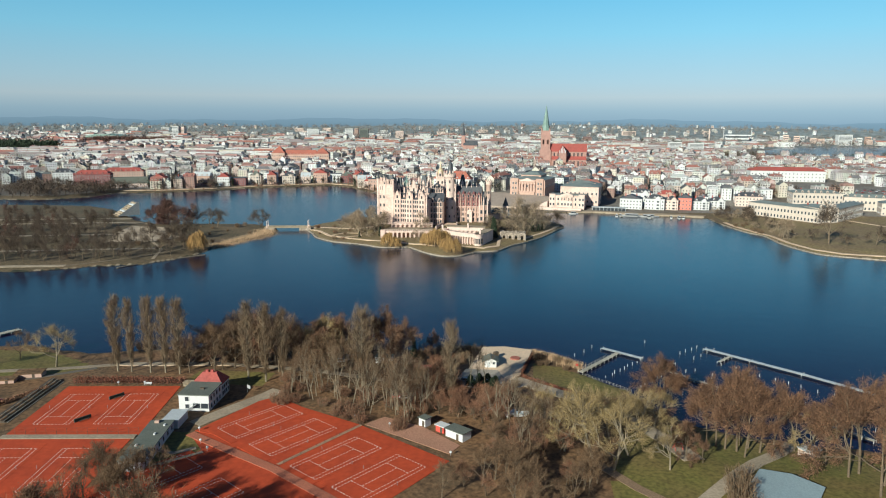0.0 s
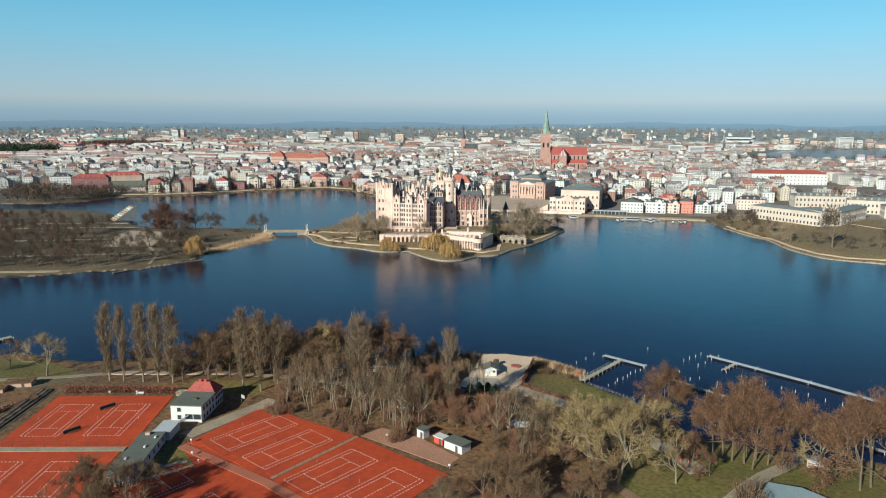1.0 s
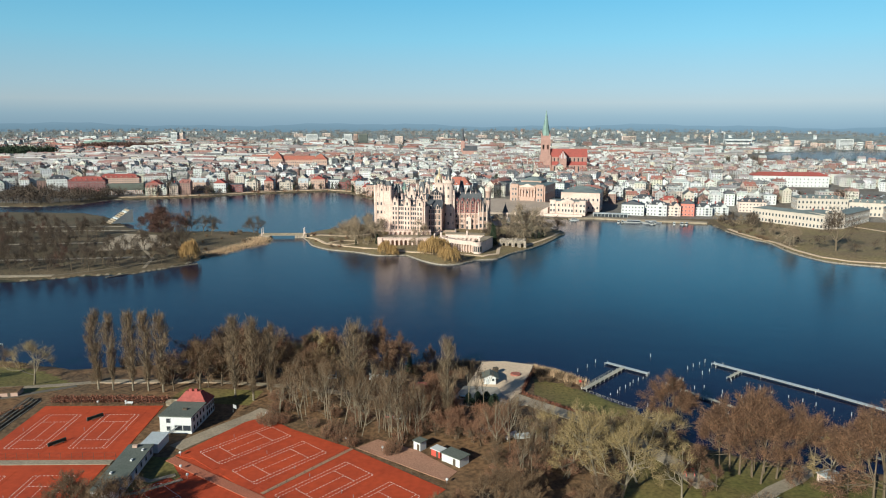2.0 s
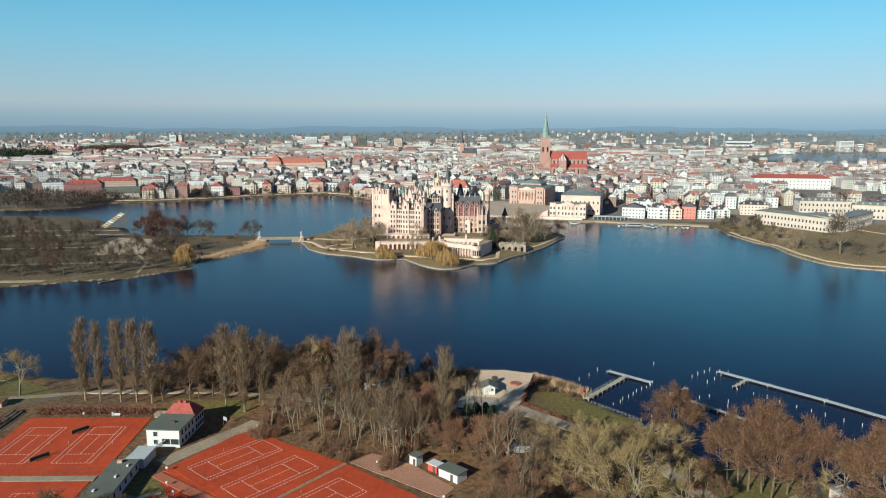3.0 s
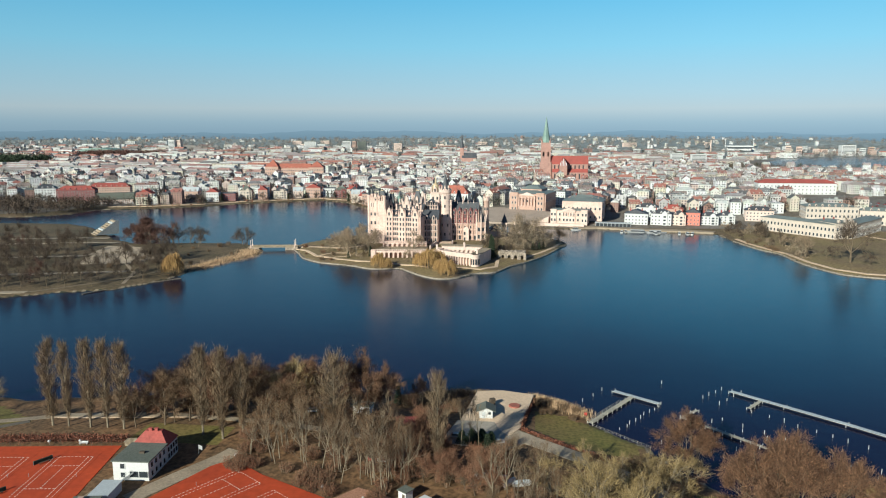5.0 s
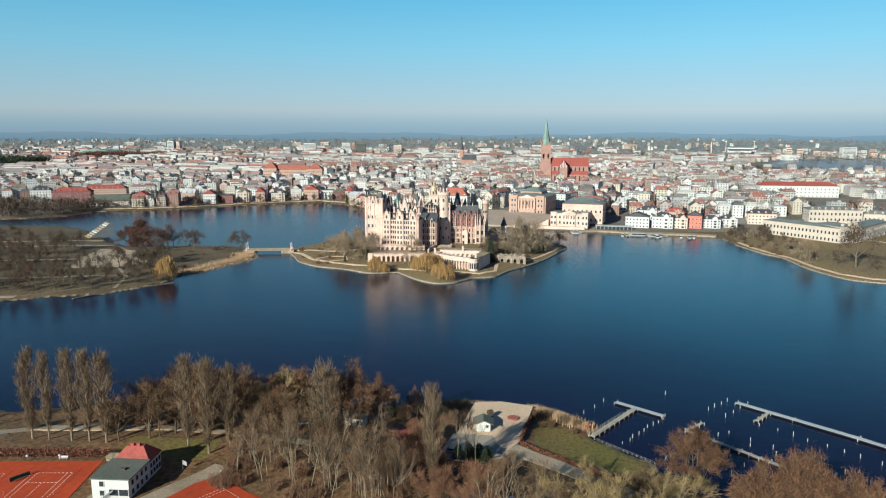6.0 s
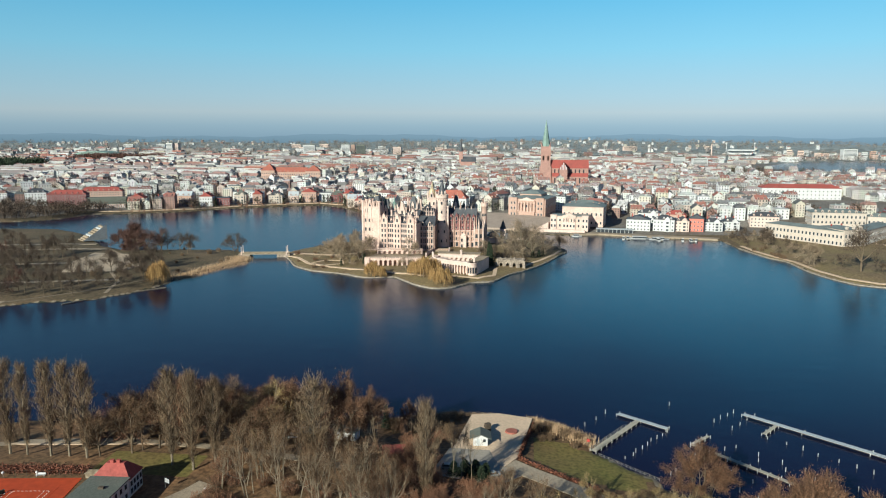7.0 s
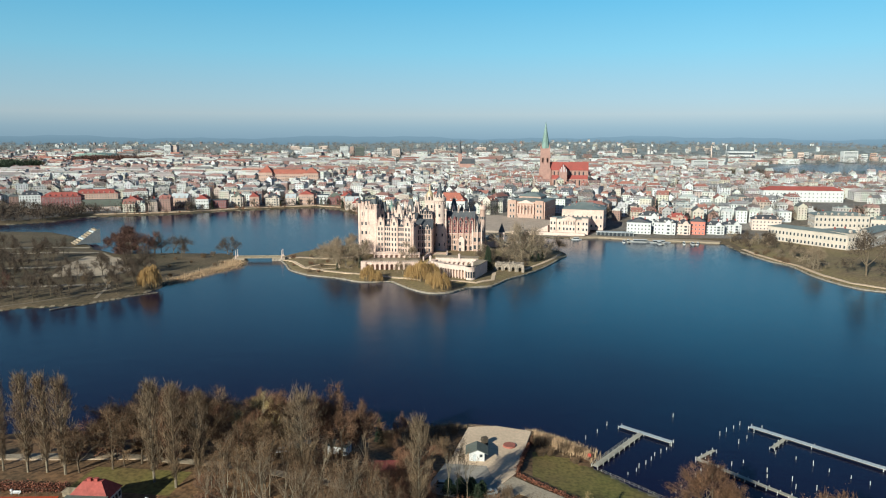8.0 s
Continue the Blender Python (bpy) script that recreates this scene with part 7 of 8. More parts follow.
building("red_roof_house", "long house with a red tiled roof and white dormers", (-118, 868), (-72, 862), 16, 14, 3, 3.4, "hip", 9, WHITE, ORANGETILE, z0=8)
keep(-95, 872, 34)
keep(-60, 810, 50)
keep(-5, 785, 38)
keep(22, 765, 34)

# lakeside villas
for nm, lab, p, q, d, h, wl, rf, kind in [
        ("villa", "white villa with gables at the water", (96, 758), (118, 753), 15, 11, WHITE, SLATE, "cross"), ("villa", "cream villa at the water", (121.5, 757), (140.7, 752), 14, 11.5, WHITE, SLATE, "hip"),
        ("villa", "yellowish villa by the quay", (142, 757), (155, 754), 13, 10.5, PALE, SLATE, "hip"), ("villa", "salmon red house with a grey roof", (156, 759), (169, 756), 13, 12.5, SALMON, SLATE, "cross"),
        ("villa", "white villa beside the salmon house", (171, 762), (188, 760), 13, 9, WHITE, SLATE, "hip"), ("villa", "white villa behind bare trees", (191, 768), (206, 768), 12, 9, WHITE, SLATE, "hip"),
        ("villa", "pale green villa with a dark roof", (112, 792), (134, 788), 14, 14, WHITE, SLATE, "hip"), ("villa", "brick house with a red roof", (140, 790), (158, 786), 13, 13, PINKSTONE, REDTILE, "hip")]:
    building(nm, lab, p, q, d, h, 3, 3.2, kind, 4, wl, rf)
    keep((p[0] + q[0]) / 2, (p[1] + q[1]) / 2 + 7, 16)
pavq = thing("quay_pavilion", 84, 747, 1.6, -8, "long low glass quay pavilion with a flat roof", "pavilion")
m = MB()
m.box(0, 0, 0, 34, 7, 3.2)
part("glazing", m, GLASS, pavq)
m = MB()
m.box(0, 0, 3.2, 36, 8.4, 0.4)
part("roof", m, LIGHTROOF, pavq)
for k in range(10):
    m = MB()
    m.box(-17 + 3.75 * k, -3.7, 0, 0.3, 0.3, 3.2)
    part("column", m, WHITE, pavq)
slab("quay", [(40, 728), (67, 736), (112, 721), (148, 719), (172, 713), (176, 722), (150, 730), (112, 732), (70, 744), (42, 738)], 1.7, GRAVEL, "paved town quay at the water", "quay", 3)


def boat(x, y, rz, L, label):
    b = thing("boat", x, y, 0, rz, label, "boat", "moored boats")
    m = MB()
    pts = [(-L / 2, -L * 0.14), (L * 0.2, -L * 0.15), (L / 2, 0), (L * 0.2, L * 0.15), (-L / 2, L * 0.14)]
    m.taper([(px * 0.9, py * 0.7) for px, py in pts], pts, -0.4, 1.0)
    part("hull", m, WHITE, b)
    m = MB()
    m.box(-L * 0.05, 0, 1.0, L * 0.5, L * 0.2, 1.3)
    part("cabin", m, GLASS, b)
    m = MB()
    m.box(-L * 0.05, 0, 2.3, L * 0.54, L * 0.23, 0.15)
    part("cabin_roof", m, WHITE, b)


for x, y, rz, L in [(88, 713, 80, 9), (92, 716, 85, 8), (118, 708, 95, 12), (140, 708, 80, 8), (147, 707, 95, 9), (152, 708, 70, 8), (46, 724, 10, 10), (120, 714, 5, 20), (104, 717, -5, 24)]:
    boat(x, y, rz, L, "white motor boat moored at the town quay")
for x, y in [(92, 706), (120, 700), (148, 700)]:
    pier("jetty", [(x, y + 14), (x, y)], 2.4, "short plank jetty at the town quay", PLANK, 0.8, 4)

# far-left waterfront
pav = thing("columned_pavilion", -533, 884, 2.5, 24, "low dark roofed pavilion with a row of pale columns", "pavilion")
m = MB()
m.box(0, 0, -2, 46, 16, 7)
part("wall", m, CREAM, pav)
m = MB()
m.box(0, 5, 5, 50, 24, 1.2)
m.box(0, 10, 6.2, 46, 12, 6.5)
part("roof", m, FELT, pav)
for k in range(19):
    m = MB()
    m.box(-22.5 + 2.5 * k, -9.4, -2, 0.8, 0.8, 6.6)
    part("column", m, WHITE, pav)
keep(-533, 890, 34)
keep(-640, 815, 62)
keep(-1290, 1600, 105)
keep(-1280, 2120, 105)
keep(-590, 820, 50)
for p, q, d, h, lab, wl, rf in [((-628, 862), (-606, 872), 14, 17, "dark flat block with pale balconies", WHITE, SLATE), ((-604, 870), (-560, 884), 15, 16, "long red brick apartment house with dormers", REDBRICK, REDTILE), ((-590, 915), (-540, 932), 14, 15, "apartment house with red roof", PINKSTONE, REDTILE)]:
    building("apartment_house", lab, p, q, d, h, 5, 3.2, "hip", 5, wl, rf)
    keep((p[0] + q[0]) / 2, (p[1] + q[1]) / 2 + 7, 24)
front_line = [(-500, 900), (-470, 905), (-417, 915), (-383, 945), (-321, 982), (-282, 1000), (-244, 985), (-215, 930), (-190, 890)]
along = []
for (ax, ay), (bx, by) in zip(front_line, front_line[1:]):
    n = int(math.hypot(bx - ax, by - ay) / 20)
    along += [(ax + (bx - ax) * k / max(n, 1), ay + (by - ay) * k / max(n, 1)) for k in range(max(n, 1))]
for i, (px, py) in enumerate(along):
    w = [18, 13, 20, 16, 19, 15, 12][i % 7]
    h = [11, 13, 12.5, 9.5, 13, 10, 14][(i * 3) % 7]
    py += rng.normal(0, 4)
    kd = ["cross", "hip", "flat", "cross", "gable", "hip"][i * 5 % 6]
    building("villa", ["white lakeside villa with a red gabled roof", "cream lakeside villa with a dark roof", "white lakeside house with dormers"][i % 3], (px - w / 2, py), (px + w / 2, py + 3), 13, h, 3, 3.2, kd, 5.5,
             [STUCCO, PALE, PINKSTONE, WHITE, REDBRICK, STUCCO, PINKSTONE][i % 7], [REDTILE, SLATE, LIGHTROOF, REDTILE, SLATE, FELT][i % 6])
    keep(px, py + 7, 15)
for k in range(46):
    i = int(rng.integers(len(along)))
    tree("far" if k % 3 else "conifer", along[i][0] + rng.normal(0, 8), along[i][1] - rng.uniform(3, 9), rng.uniform(6, 12))
ribbon("path", [(-520, 848), (-478, 860), (-420, 894), (-385, 930), (-325, 968), (-285, 988), (-240, 966), (-196, 900)], 5, SAND, "pale lakeside promenade before the villas", 0.2)

# brick school with orange roofs
for p, q, d, h, kd, rh in [((-476, 1262), (-452, 1264), 26, 20, "hip", 12), ((-452, 1270), (-396, 1276), 16, 17, "gable", 8), ((-396, 1268), (-370, 1272), 24, 19, "hip", 10)]:
    building("school", "large brick school with a steep orange tiled roof", p, q, d, h, 3, 4.0, kd, rh, PINKSTONE, ORANGETILE, win=TALLWIN, z0=11)
keep(-424, 1276, 62)
building("long_white_house", "long curved white department house", (310, 1040), (410, 1038), 20, 15, 3, 5, "hip", 5, WHITE, REDTILE)
keep(360, 1048, 56)

# cathedral
cath = thing("cathedral", 27, 1290, 11, 0, "brick cathedral with a tall green copper spire", "cathedral")
m = MB()
m.box(0, 0, -2, 16.5, 16.5, 66)
m.box(0, 0, -2, 20, 19, 32)
for e in (-1, 1):
    for z in (20, 40):
        m.box(e * 4, -8.3, z + 14 * (z < 30), 2.4, 0.5, 14)
part("tower", m, CHURCHBRICK, cath)
for e in (-1, 1):
    for f in (-1, 1):
        m = MB()
        m.box(e * 7, f * 7, -2, 2.4, 2.4, 66)
        m.cone(e * 7, f * 7, 64, 72, 1.6, 0, 4)
        part("buttress", m, CHURCHBRICK, cath)
m = MB()
m.cone(0, 0, 64, 69, 8.8, 6.9, 8)
m.cone(0, 0, 69, 82, 6.9, 4.5, 8)
m.cone(0, 0, 82, 109, 4.5, 0.1, 8)
part("spire", m, COPPER, cath)
m = MB()
m.box(40, 0, -2, 66, 14, 29)
part("nave_wall", m, CHURCHBRICK, cath)
m = MB()
m.gable(40, 0, 27, 66, 14, 14, 0, 0.6)
part("nave_roof", m, REDTILE, cath)
for e in (-1, 1):
    m = MB()
    m.box(42, e * 13, -2, 60, 12, 15)
    part("aisle_wall", m, CHURCHBRICK, cath)
    m = MB()
    m.gable(42, e * 11, 13, 60, 10, 6, 0, 0.4)
    part("aisle_roof", m, REDTILE, cath)
for k in range(8):
    m = MB()
    m.box(16 + 7 * k, -19.1, 2, 2.2, 0.4, 9)
    part("window", m, GLASS, cath)
    m = MB()
    m.box(16 + 7 * k, -7.1, 16, 2.2, 0.4, 9)
    part("window", m, GLASS, cath)
m = MB()
m.box(30, -12, -2, 13, 30, 27)
part("transept_wall", m, CHURCHBRICK, cath)
m = MB()
m.gable(30, -12, 25, 30, 13, 14, 90, 0.3)
part("transept_roof", m, REDTILE, cath)
m = MB()
for k in range(5):
    m.box(30 - 5 + 2.5 * k, -27.2, 25, 1.2, 0.5, 12 - abs(k - 2) * 3.4)
part("gable_panels", m, WHITE, cath)
keep(60, 1290, 62)
ch = thing("church", -165, 1750, 14, 0, "brick church with a slender dark spire", "church")
m = MB()
m.box(0, 0, -2, 9, 9, 42)
part("tower", m, CHURCHBRICK, ch)
m = MB()
m.cone(0, 0, 40, 73, 5, 0.1, 8)
part("spire", m, SLATE, ch)
m = MB()
m.box(18, 0, -2, 34, 16, 18)
part("nave_wall", m, CHURCHBRICK, ch)
m = MB()
m.gable(18, 0, 16, 34, 16, 12, 0, 0.5)
part("nave_roof", m, SLATE, ch)
keep(-155, 1750, 34)


# ---- ordinary houses ----
FARSHAPE = []


def house_proto(L, D, floors, roof, rh, dormers=0):
    H = 3.1 * floors + 0.8
    w, r, g = MB(), MB(), MB()
    w.box(0, 0, -4, L, D, H + 4)
    if roof == "gable":
        w.add([(-L / 2, -D / 2, H), (-L / 2, D / 2, H), (-L / 2, 0, H + rh * 0.94), (L / 2, -D / 2, H), (L / 2, D / 2, H), (L / 2, 0, H + rh * 0.94)], [(0, 2, 1), (3, 4, 5)])
        x, y = L / 2 + 0.15, D / 2 + 0.5
        r.add([(-x, -y, H - 0.2), (x, -y, H - 0.2), (x, 0, H + rh), (-x, 0, H + rh), (x, y, H - 0.2), (-x, y, H - 0.2)], [(0, 1, 2, 3), (3, 2, 4, 5)])
    elif roof == "hip":
        r.hip(0, 0, H, L, D, rh, 0, 0.5)
    elif roof == "mansard":
        r.hip(0, 0, H, L, D, rh * 0.7, 0, 0.3, top=L / 2 - 1.6)
        r.hip(0, 0, H + rh * 0.7, L - 3.4, D - 3.4, rh * 0.3, 0, 0.1)
    else:
        r.box(0, 0, H, L + 0.3, D + 0.3, 0.5)
        r.box(L * 0.2, 0, H + 0.5, 3, 3, 2)
    for k in range(dormers):
        x = -L / 2 + L * (k + 0.5) / dormers
        w.box(x, -D / 2 + 1.6, H, 1.9, 2.6, 1.9)
        r.gable(x, -D / 2 + 1.6, H + 1.9, 2.6, 1.9, 0.9, 90, 0.15)
        g.add([(x - 0.6, -D / 2 + 0.27, H + 0.5), (x + 0.6, -D / 2 + 0.27, H + 0.5), (x + 0.6, -D / 2 + 0.27, H + 1.6), (x - 0.6, -D / 2 + 0.27, H + 1.6)], [(0, 1, 2, 3)])
    for e in (-0.25, 0.3):
        r.box(L * e, 0.5, H + rh * 0.6, 1.0, 0.8, rh * 0.4 + 1.4)
    n, nd = int(L / 3), int(D / 3.4)
    for f in range(floors):
        z = 1.2 + 3.1 * f
        for k in range(n):
            x = -L / 2 + L * (k + 0.5) / n
            g.add([(x - 0.6, -D / 2 - 0.05, z), (x + 0.6, -D / 2 - 0.05, z), (x + 0.6, -D / 2 - 0.05, z + 1.7), (x - 0.6, -D / 2 - 0.05, z + 1.7)], [(0, 1, 2, 3)])
        for k in range(nd):
            y = -D / 2 + D * (k + 0.5) / nd
            for e in (-1, 1):
                g.add([(e * (L / 2 + 0.05), y - 0.5, z), (e * (L / 2 + 0.05), y + 0.5, z), (e * (L / 2 + 0.05), y + 0.5, z + 1.6), (e * (L / 2 + 0.05), y - 0.5, z + 1.6)], [(0, 1, 2, 3)])
    FARSHAPE.append((w, r, g))
    return w.data("house wall", HOUSEWALL), r.data("house roof", FLATROOF if roof == "flat" else HOUSEROOF), g.data("house windows", GLASS), L, D


HOUSES = [house_proto(*a) for a in [(11, 10, 3, "gable", 4.5, 2), (14, 11, 3, "gable", 5, 3), (16, 11, 4, "mansard", 3.6, 4), (18, 10, 3, "gable", 4.5, 0), (11, 10, 2, "hip", 4, 0), (17, 12, 4, "flat", 0.5, 0), (20, 11, 4, "gable", 4.5, 4),
                                    (21, 13, 3, "flat", 0.5, 0), (14, 11, 5, "gable", 4.5, 2), (12, 12, 4, "mansard", 3.6, 3), (15, 14, 5, "flat", 0.5, 0), (9, 9, 2, "gable", 4, 0), (24, 11, 4, "hip", 3.6, 0)]]
SLABS = [house_proto(*a) for a in [(46, 12, 4, "gable", 4.5, 0), (56, 13, 5, "flat", 0.5, 0), (40, 12, 4, "hip", 4.5, 0), (38, 12, 3, "gable", 5, 0), (60, 14, 4, "hip", 4.5, 0)]]
HOUSE_LABELS = ["plastered town house with a pitched tiled roof", "pale town house in a dense row", "long apartment house in the town"]


def house(x, y, rz, made, s=1.0):
    w, r, g, L, D = made
    h = new("house", w)
    h.matrix_basis = pose(x, y, ground_z(x, y), 0, 0, rz)
    h.scale = (s, s, s)
    tagged(h, HOUSE_LABELS[2] if L > 32 else HOUSE_LABELS[0], "house", "houses of the town")
    placed("roof", r, h, Matrix())
    tagged(placed("window_panes", g, h, Matrix()), kind="stuff")


def free(x, y, r):
    return all((x - kx) ** 2 + (y - ky) ** 2 > (kr + r) ** 2 for kx, ky, kr in KEEP)


rows, yy = [], 775.0
while yy < 2900:
    rows.append(yy)
    yy += 21 + (yy - 775) * 0.03
for x, y, r in [(390, 960, 62), (330, 905, 34), (390, 890, 44), (450, 910, 48), (500, 930, 44)]:
    keep(x, y, r)
RX = []
for ri, yr in enumerate(rows):
    half = 0.66 * yr + 60
    x = -half - 0.13 * yr
    far = yr > 1900
    while x < half - 0.13 * yr:
        estate = -1250 < x < -480 and 1230 < yr < 1720
        made = (SLABS if (far and rng.uniform() < 0.6) or (estate and rng.uniform() < 0.7) else HOUSES)
        made = made[int(rng.integers(len(made)))]
        gap = rng.uniform(0.5, 3) if rng.uniform() < 0.62 else rng.uniform(6, 24)
        if far:
            gap = rng.uniform(4, 30) + (40 if rng.uniform() < 0.12 else 0)
        bend = 16 * math.sin(x * 0.006 + ri * 0.4) + 9 * math.sin(x * 0.021 + ri)
        px, py = x + made[3] / 2, yr + bend + rng.normal(0, 4)
        RX.append((px, py, made, 22 * math.sin(px * 0.0043 + py * 0.0051) + 14 * math.sin(py * 0.011 - px * 0.006)))
        x += made[3] * (0.92 if made[3] < 30 else 1) + gap
pts = np.array([(a, b) for a, b, _, _ in RX])
_, _, dist = land(pts[:, 0], pts[:, 1])
near_count = 0
rest, rest_red = MB(), MB()
shapes = {id(p): q for p, q in zip(HOUSES + SLABS, FARSHAPE)}
for (px, py, made, rz), d in zip(RX, dist):
    if d < 26 or not free(px, py, made[3] / 2) or (py < 800 and 175 < px < 240) or (px > 200 and py < 830):
        continue
    if px > 0.26 * py and 1600 < py < 2060:
        continue
    if py > 2250 and rng.uniform() < 0.4:
        continue
    turn = 0 if rng.uniform() < 0.55 or made[3] > 30 else 90
    angle, size = rz * (0.5 if made[3] > 30 else 1) + turn + rng.normal(0, 4), rng.uniform(0.78, 1.05)
    near_count += 1
    if near_count <= 300:
        house(px, py, angle, made, size)
        continue
    z = float(land(np.array([px]), np.array([py]))[0][0])
    c, s = math.cos(radians(angle)) * size, math.sin(radians(angle)) * size
    red = math.sin(px * 0.0115 + 1.3 * math.sin(py * 0.006)) + math.sin(py * 0.009 + px * 0.004 + 2) + rng.normal(0, 0.5) > 0.45
    into = rest_red if red else rest
    for slot, shape in enumerate(shapes[id(made)]):
        v = np.array(shape.v)
        n = len(into.v)
        into.v += np.stack([px + v[:, 0] * c - v[:, 1] * s, py + v[:, 0] * s + v[:, 1] * c, z + v[:, 2] * size], 1).tolist()
        into.f += [tuple(i + n for i in f) for f in shape.f]
        into.s += [slot] * len(shape.f)
for k in range(520):
    py = rng.uniform(2750, 4700)
    px = rng.uniform(-0.78, 0.62) * py
    if math.sin(px * 0.0021 + 0.6) + math.sin(py * 0.004 + px * 0.001) + rng.normal(0, 0.5) < 0.1 or float(land(np.array([px]), np.array([py]))[2][0]) < 30:
        continue
    z = float(land(np.array([px]), np.array([py]))[0][0])
    made = HOUSES[int(rng.integers(len(HOUSES)))]
    angle, size = rng.uniform(-60, 60), rng.uniform(0.65, 0.95)
    c, s = math.cos(radians(angle)) * size, math.sin(radians(angle)) * size
    for slot, shape in enumerate(shapes[id(made)]):
        v = np.array(shape.v)
        n = len(rest.v)
        rest.v += np.stack([px + v[:, 0] * c - v[:, 1] * s, py + v[:, 0] * s + v[:, 1] * c, z + v[:, 2] * size], 1).tolist()
        rest.f += [tuple(i + n for i in f) for f in shape.f]
        rest.s += [slot] * len(shape.f)
tagged(part("town_houses", rest, [FARWALL, FARROOF, GLASS]), "dense pale town houses with grey roofs", "houses", kind="stuff")
tagged(part("town_houses", rest_red, [FARWALL, FARROOFRED, GLASS]), "dense pale town houses with red tiled roofs", "houses", kind="stuff")


# trees between the houses, and woods beyond
def far_wood(name, pts, label, size=2.6, material=TWIGGREY):
    """Loose clumps of twigs, one crown for each place."""
    m = MB()
    for x, y, h in pts:
        z = ground_z(x, y) if y < 1000 else float(LOOK(x, y))
        m.tube((x, y, z - 1), (x, y, z + h * 0.6), 0.3, 0.15, 3)
        n = 34
        o = np.array((x, y, z + h * 0.62)) + rng.normal(0, 1, (n, 3)) * (h * 0.24, h * 0.24, h * 0.2)
        w = unit(rng.normal(0, 1, (n, 3)) + (0, 0, 0.8))
        s = unit(np.cross(w, rng.normal(0, 1, (n, 3)))) * h * 0.035
        m.many(np.stack([o - s, o + s, o + w * h * 0.3], 1))
    return tagged(part(name, m, material), label, "trees", kind="stuff")


FX, FY = np.arange(-3400, 3450, 50.0), np.arange(950, 4950, 50.0)
FH = land(*np.meshgrid(FX, FY))[0]


def LOOK(x, y):
    return FH[min(max(int((y - 950) / 50), 0), len(FY) - 1), min(max(int((x + 3400) / 50), 0), len(FX) - 1)]


tp = []
for k in range(7200):
    y = 760 + 2200 * rng.uniform() ** 1.2
    x = rng.uniform(-0.8, 0.55) * y
    # some quarters are greener than others
    if math.sin(x * 0.013 + 2) + math.sin(y * 0.01 + x * 0.004) + rng.normal(0, 0.8) > -0.3:
        tp.append((x, y, rng.uniform(7, 15)))
arr = np.array(tp)
_, _, dist = land(arr[:, 0], arr[:, 1])
tp = [p for p, d in zip(tp, dist) if d > 8 and free(p[0], p[1], 3) and not (p[0] > 200 and p[1] < 830)]
far_wood("town_trees", [p for k, p in enumerate(tp) if k % 6], "bare trees between the houses of the town")
far_wood("town_conifers", tp[::6], "dark evergreens between the houses of the town", material=EVERGREEN)
wp = [(rng.uniform(-1420, -1180), rng.uniform(1530, 1680), rng.uniform(20, 27)) for _ in range(420)]
far_wood("wood", wp, "dark evergreen wood at the edge of town", material=EVERGREEN)
wp = [(rng.uniform(-1400, -1160), rng.uniform(2040, 2200), rng.uniform(15, 21)) for _ in range(300)]
far_wood("wood", wp, "far bare brown wood beside the hall", material=TWIGBEECH)
sp = []
for k in range(2100):
    y = rng.uniform(2450, 4600)
    sp.append((rng.uniform(-0.85, 0.6) * y, y, rng.uniform(14, 24)))
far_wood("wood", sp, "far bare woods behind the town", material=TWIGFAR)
bp = [(rng.uniform(-660, -520), rng.uniform(720, 870), rng.uniform(7, 13)) for _ in range(330)]
arr = np.array(bp)
_, _, dist = land(arr[:, 0], arr[:, 1])
far_wood("shore_wood", [p for p, d in zip(bp, dist) if d > 2], "bare brown thicket on the far shore", material=TWIGGREY)
bp = [(rng.uniform(-500, -190), rng.uniform(845, 990), rng.uniform(3, 6)) for _ in range(500)]
arr = np.array(bp)
_, _, dist = land(arr[:, 0], arr[:, 1])
far_wood("shore_bushes", [p for p, d in zip(bp, dist) if 1 < d < 12], "low bare bushes along the promenade", material=TWIGRED)

# cars on the large car park
for k in range(63):
    x, y = 318 + (k % 21) * 8.4 + rng.normal(0, 0.6), 878 + (k // 21) * 15 + (k % 21) * 1.2
    car(x, y, 88 + rng.normal(0, 3), "cars on the car park")
for k in range(14):
    car(-96 + (k % 7) * 7 + rng.normal(0, 0.5), 846 + (k // 7) * 7, 80, "cars at the square")


# ---- towers and landmarks on the skyline ----
def tower_block(x, y, w, d, h, wall, label, rows=8):
    z = float(LOOK(x, y))
    b = thing("tower_block", x, y, z, rng.uniform(-12, 12), label, "tower block")
    m = MB()
    m.box(0, 0, -3, w, d, h + 3)
    part("wall", m, wall, b)
    m = MB()
    m.box(0, 0, h, w + 0.6, d + 0.6, 0.8)
    m.box(w * 0.2, 0, h + 0.8, w * 0.25, d * 0.5, 3)
    part("roof", m, FELT, b)
    for r in range(rows):
        m = MB()
        m.box(0, -d / 2 - 0.05, 2 + (h - 3) * r / rows, w * 0.92, 0.1, (h - 3) / rows * 0.45)
        part("window_band", m, GLASS, b)


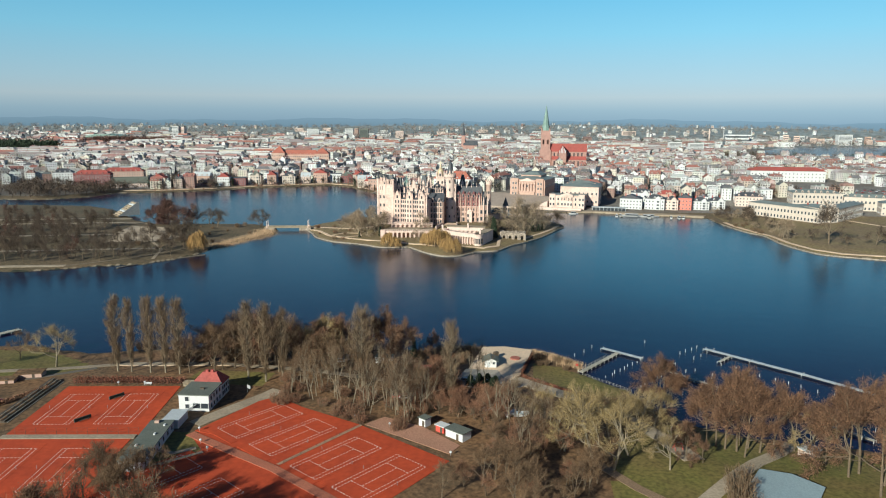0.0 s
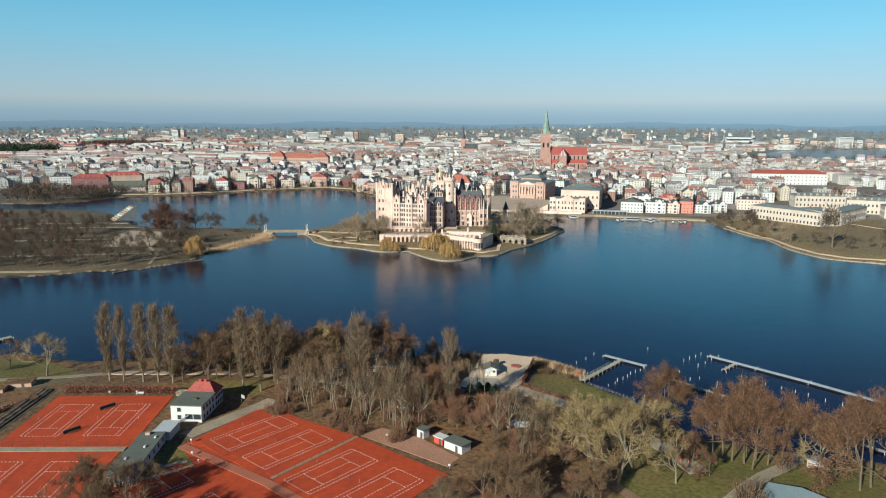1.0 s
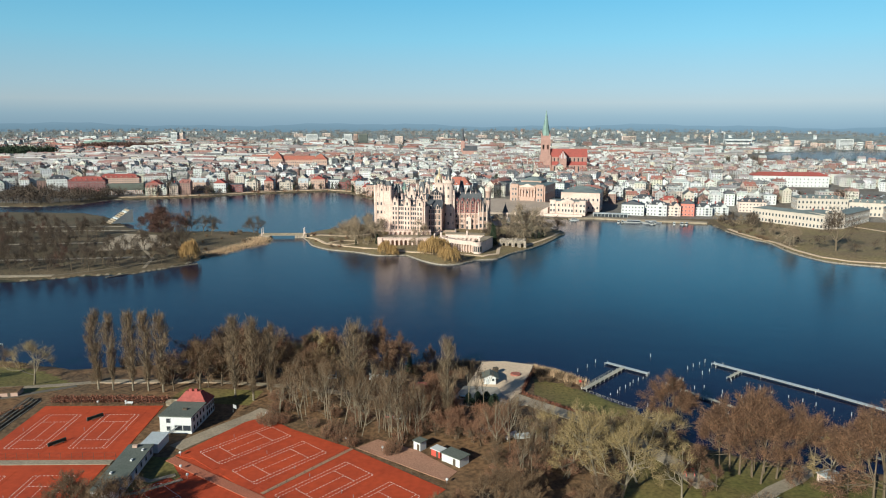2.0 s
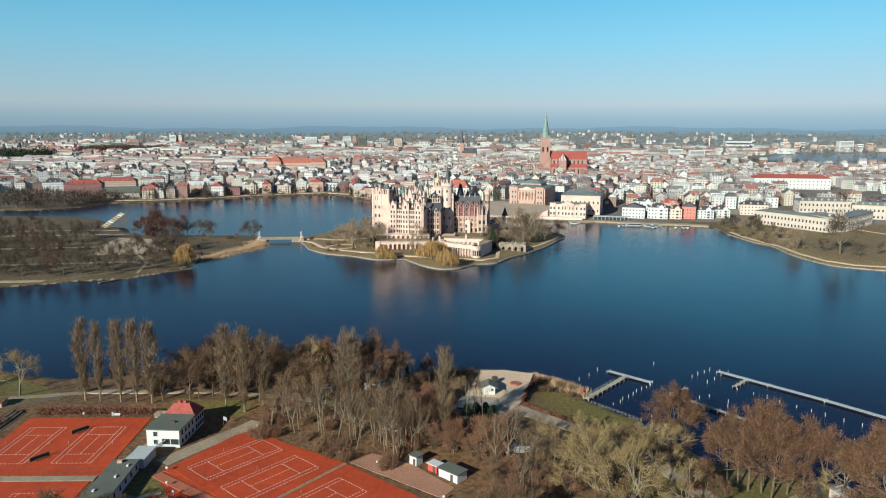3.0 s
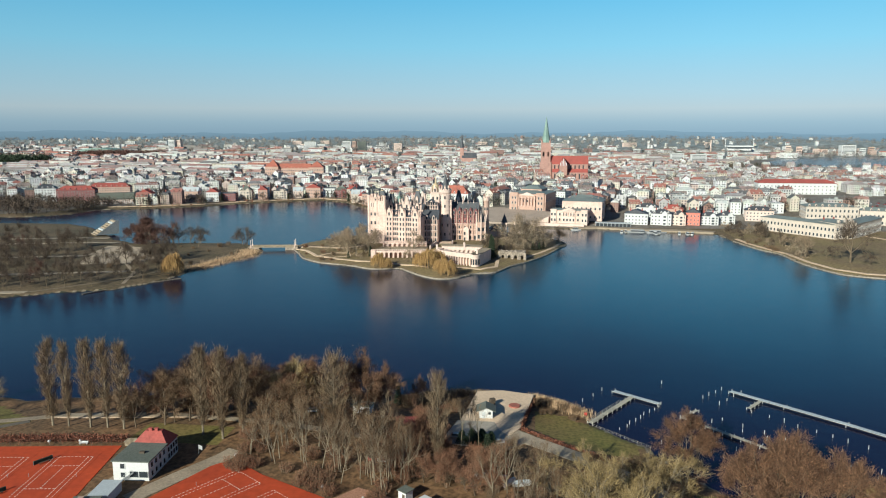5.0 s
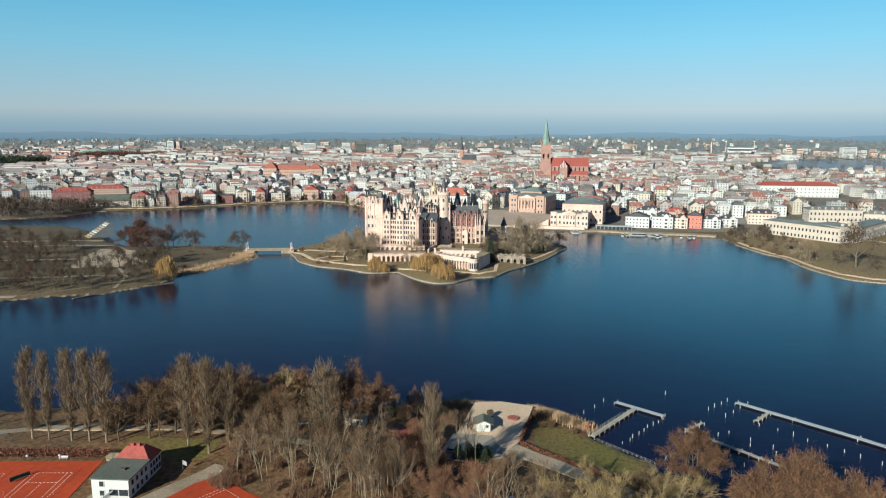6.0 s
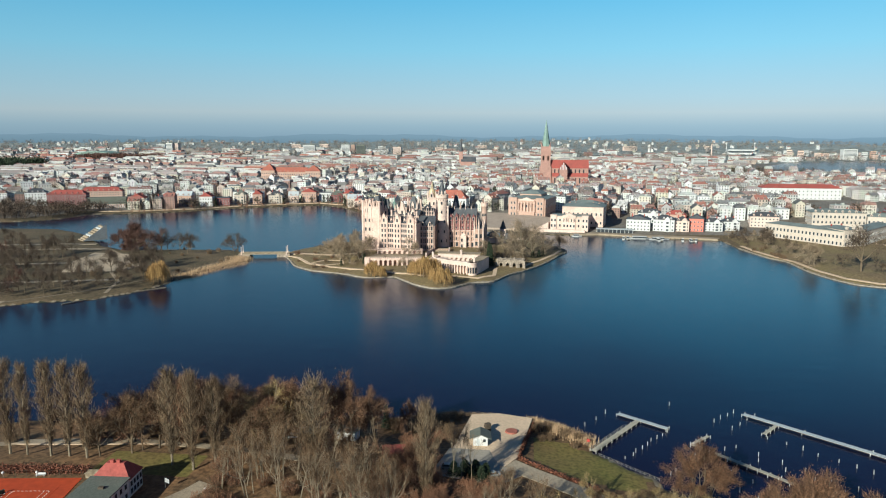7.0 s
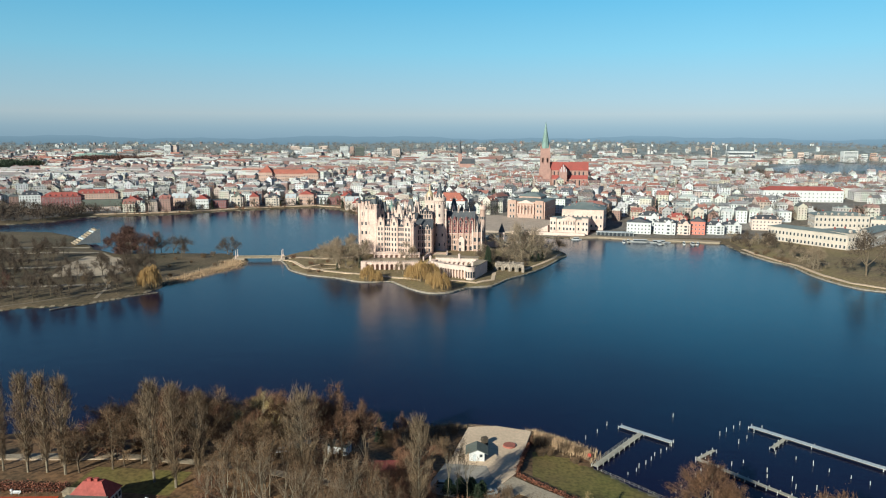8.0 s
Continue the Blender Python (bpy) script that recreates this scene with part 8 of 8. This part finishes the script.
for a in [(-1362, 2600, 24, 16, 42, WHITE, "white tower block on the skyline"), (-1338, 2610, 20, 16, 40, PALE, "pale tower block on the skyline"), (-815, 2600, 44, 14, 36, WHITE, "white slab block on the skyline"),
          (-676, 2600, 30, 16, 38, WHITE, "white tower block on the skyline"), (-648, 2602, 14, 16, 38, PINKSTONE, "reddish tower block on the skyline"), (-620, 2604, 32, 16, 36, FELT, "pale tower block on the skyline"),
          (-490, 2640, 30, 16, 30, PALE, "pale slab block on the skyline"), (1190, 2880, 50, 30, 40, WHITE, "white block at the far lake"), (390, 1990, 34, 13, 30, WHITE, "white apartment slab in the town"), (450, 2010, 40, 13, 30, WHITE, "white apartment slab in the town")]:
    tower_block(*a)
for k in range(22):
    x = 1010 + k * 22 + rng.normal(0, 5)
    tower_block(x, 3000 + rng.normal(0, 40), 20, 12, rng.uniform(16, 30), [WHITE, PALE, CREAM, PINKSTONE][k % 4], "pale apartment block beyond the far lake", 4)
for k in range(20):
    y = rng.uniform(2700, 3600)
    tower_block(rng.uniform(-0.75, 0.25) * y, y, rng.uniform(20, 60), 13, rng.uniform(8, 18), [WHITE, PALE, WHITE][k % 3], "pale far apartment block on the rising ground", 3)
ar = thing("arena", -1490, 2350, 14, 0, "large hall with a shallow curved pale roof", "hall")
m = MB()
m.box(0, 0, -3, 150, 70, 14)
part("wall", m, REDBRICK, ar)
m = MB()
for k in range(8):
    a0, a1 = -1 + k / 4, -1 + (k + 1) / 4
    m.add([(a0 * 78, -38, 11 + 10 * (1 - a0 * a0)), (a1 * 78, -38, 11 + 10 * (1 - a1 * a1)), (a1 * 78, 38, 11 + 10 * (1 - a1 * a1)), (a0 * 78, 38, 11 + 10 * (1 - a0 * a0)),
           (a0 * 78, -38, 9), (a1 * 78, -38, 9)], [(0, 1, 2, 3), (4, 5, 1, 0)])
part("roof", m, COPPER, ar, weld=True)
stad = thing("stadium", 846, 3050, 18, 0, "white stadium stand with floodlight masts", "stadium")
m = MB()
m.box(0, 0, 12, 100, 30, 5)
m.box(0, 8, -3, 92, 14, 15)
part("stand", m, WHITE, stad)
for e in (-55, 55):
    m = MB()
    m.tube((e, 0, 0), (e, 0, 44), 1.2, 0.9, 5)
    m.box(e, 0, 41, 6, 1.5, 4)
    part("floodlight_mast", m, WHITE, stad)
for x, y, h in [(722, 3000, 48)]:
    z = float(LOOK(x, y))
    mst = thing("chimney_stack", x, y, z, 0, "slender pale industrial chimney stack", "chimney")
    m = MB()
    m.cone(0, 0, -2, h, 3.0, 1.8, 10)
    part("shaft", m, PALE, mst)

# ---- hills and haze at the horizon ----
def far_ring(name, radius, tops, foot, material, label, category):
    """A strip of backdrop on an arc behind everything."""
    m = MB()
    n = len(tops)
    edge = []
    for k, top in enumerate(tops):
        a = radians(-62 + 124 * k / (n - 1))
        edge.append((radius * math.sin(a), radius * math.cos(a), top))
    for (x0, y0, h0), (x1, y1, h1) in zip(edge, edge[1:]):
        m.add([(x0, y0, foot), (x1, y1, foot), (x1, y1, h1), (x0, y0, h0)], [(0, 1, 2, 3)])
    return tagged(part(name, m, material, weld=True), label, category, kind="structure")


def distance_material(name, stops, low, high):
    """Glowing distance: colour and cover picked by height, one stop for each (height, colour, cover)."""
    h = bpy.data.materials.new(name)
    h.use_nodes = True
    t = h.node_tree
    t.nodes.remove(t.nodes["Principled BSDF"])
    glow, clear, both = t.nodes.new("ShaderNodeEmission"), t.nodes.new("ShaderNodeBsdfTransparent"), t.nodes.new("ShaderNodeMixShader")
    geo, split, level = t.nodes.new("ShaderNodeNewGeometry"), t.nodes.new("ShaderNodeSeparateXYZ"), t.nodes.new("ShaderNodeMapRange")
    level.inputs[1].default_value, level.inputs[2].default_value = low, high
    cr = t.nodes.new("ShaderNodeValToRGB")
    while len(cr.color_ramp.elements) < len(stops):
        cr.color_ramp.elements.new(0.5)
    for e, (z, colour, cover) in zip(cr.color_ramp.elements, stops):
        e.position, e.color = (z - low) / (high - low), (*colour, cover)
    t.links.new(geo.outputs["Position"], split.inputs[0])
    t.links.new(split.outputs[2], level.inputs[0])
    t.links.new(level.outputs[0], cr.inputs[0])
    # glow dimmed towards the left, where the sky is painted darker
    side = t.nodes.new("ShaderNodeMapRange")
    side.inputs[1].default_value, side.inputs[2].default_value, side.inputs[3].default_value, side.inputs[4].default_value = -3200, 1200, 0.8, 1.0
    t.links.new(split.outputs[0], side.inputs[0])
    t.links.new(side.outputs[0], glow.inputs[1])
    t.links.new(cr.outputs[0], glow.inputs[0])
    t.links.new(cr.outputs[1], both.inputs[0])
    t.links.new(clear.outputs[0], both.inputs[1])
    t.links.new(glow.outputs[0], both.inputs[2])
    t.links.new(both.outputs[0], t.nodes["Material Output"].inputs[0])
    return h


# haze and the low sky's brightness painted as glow, by height
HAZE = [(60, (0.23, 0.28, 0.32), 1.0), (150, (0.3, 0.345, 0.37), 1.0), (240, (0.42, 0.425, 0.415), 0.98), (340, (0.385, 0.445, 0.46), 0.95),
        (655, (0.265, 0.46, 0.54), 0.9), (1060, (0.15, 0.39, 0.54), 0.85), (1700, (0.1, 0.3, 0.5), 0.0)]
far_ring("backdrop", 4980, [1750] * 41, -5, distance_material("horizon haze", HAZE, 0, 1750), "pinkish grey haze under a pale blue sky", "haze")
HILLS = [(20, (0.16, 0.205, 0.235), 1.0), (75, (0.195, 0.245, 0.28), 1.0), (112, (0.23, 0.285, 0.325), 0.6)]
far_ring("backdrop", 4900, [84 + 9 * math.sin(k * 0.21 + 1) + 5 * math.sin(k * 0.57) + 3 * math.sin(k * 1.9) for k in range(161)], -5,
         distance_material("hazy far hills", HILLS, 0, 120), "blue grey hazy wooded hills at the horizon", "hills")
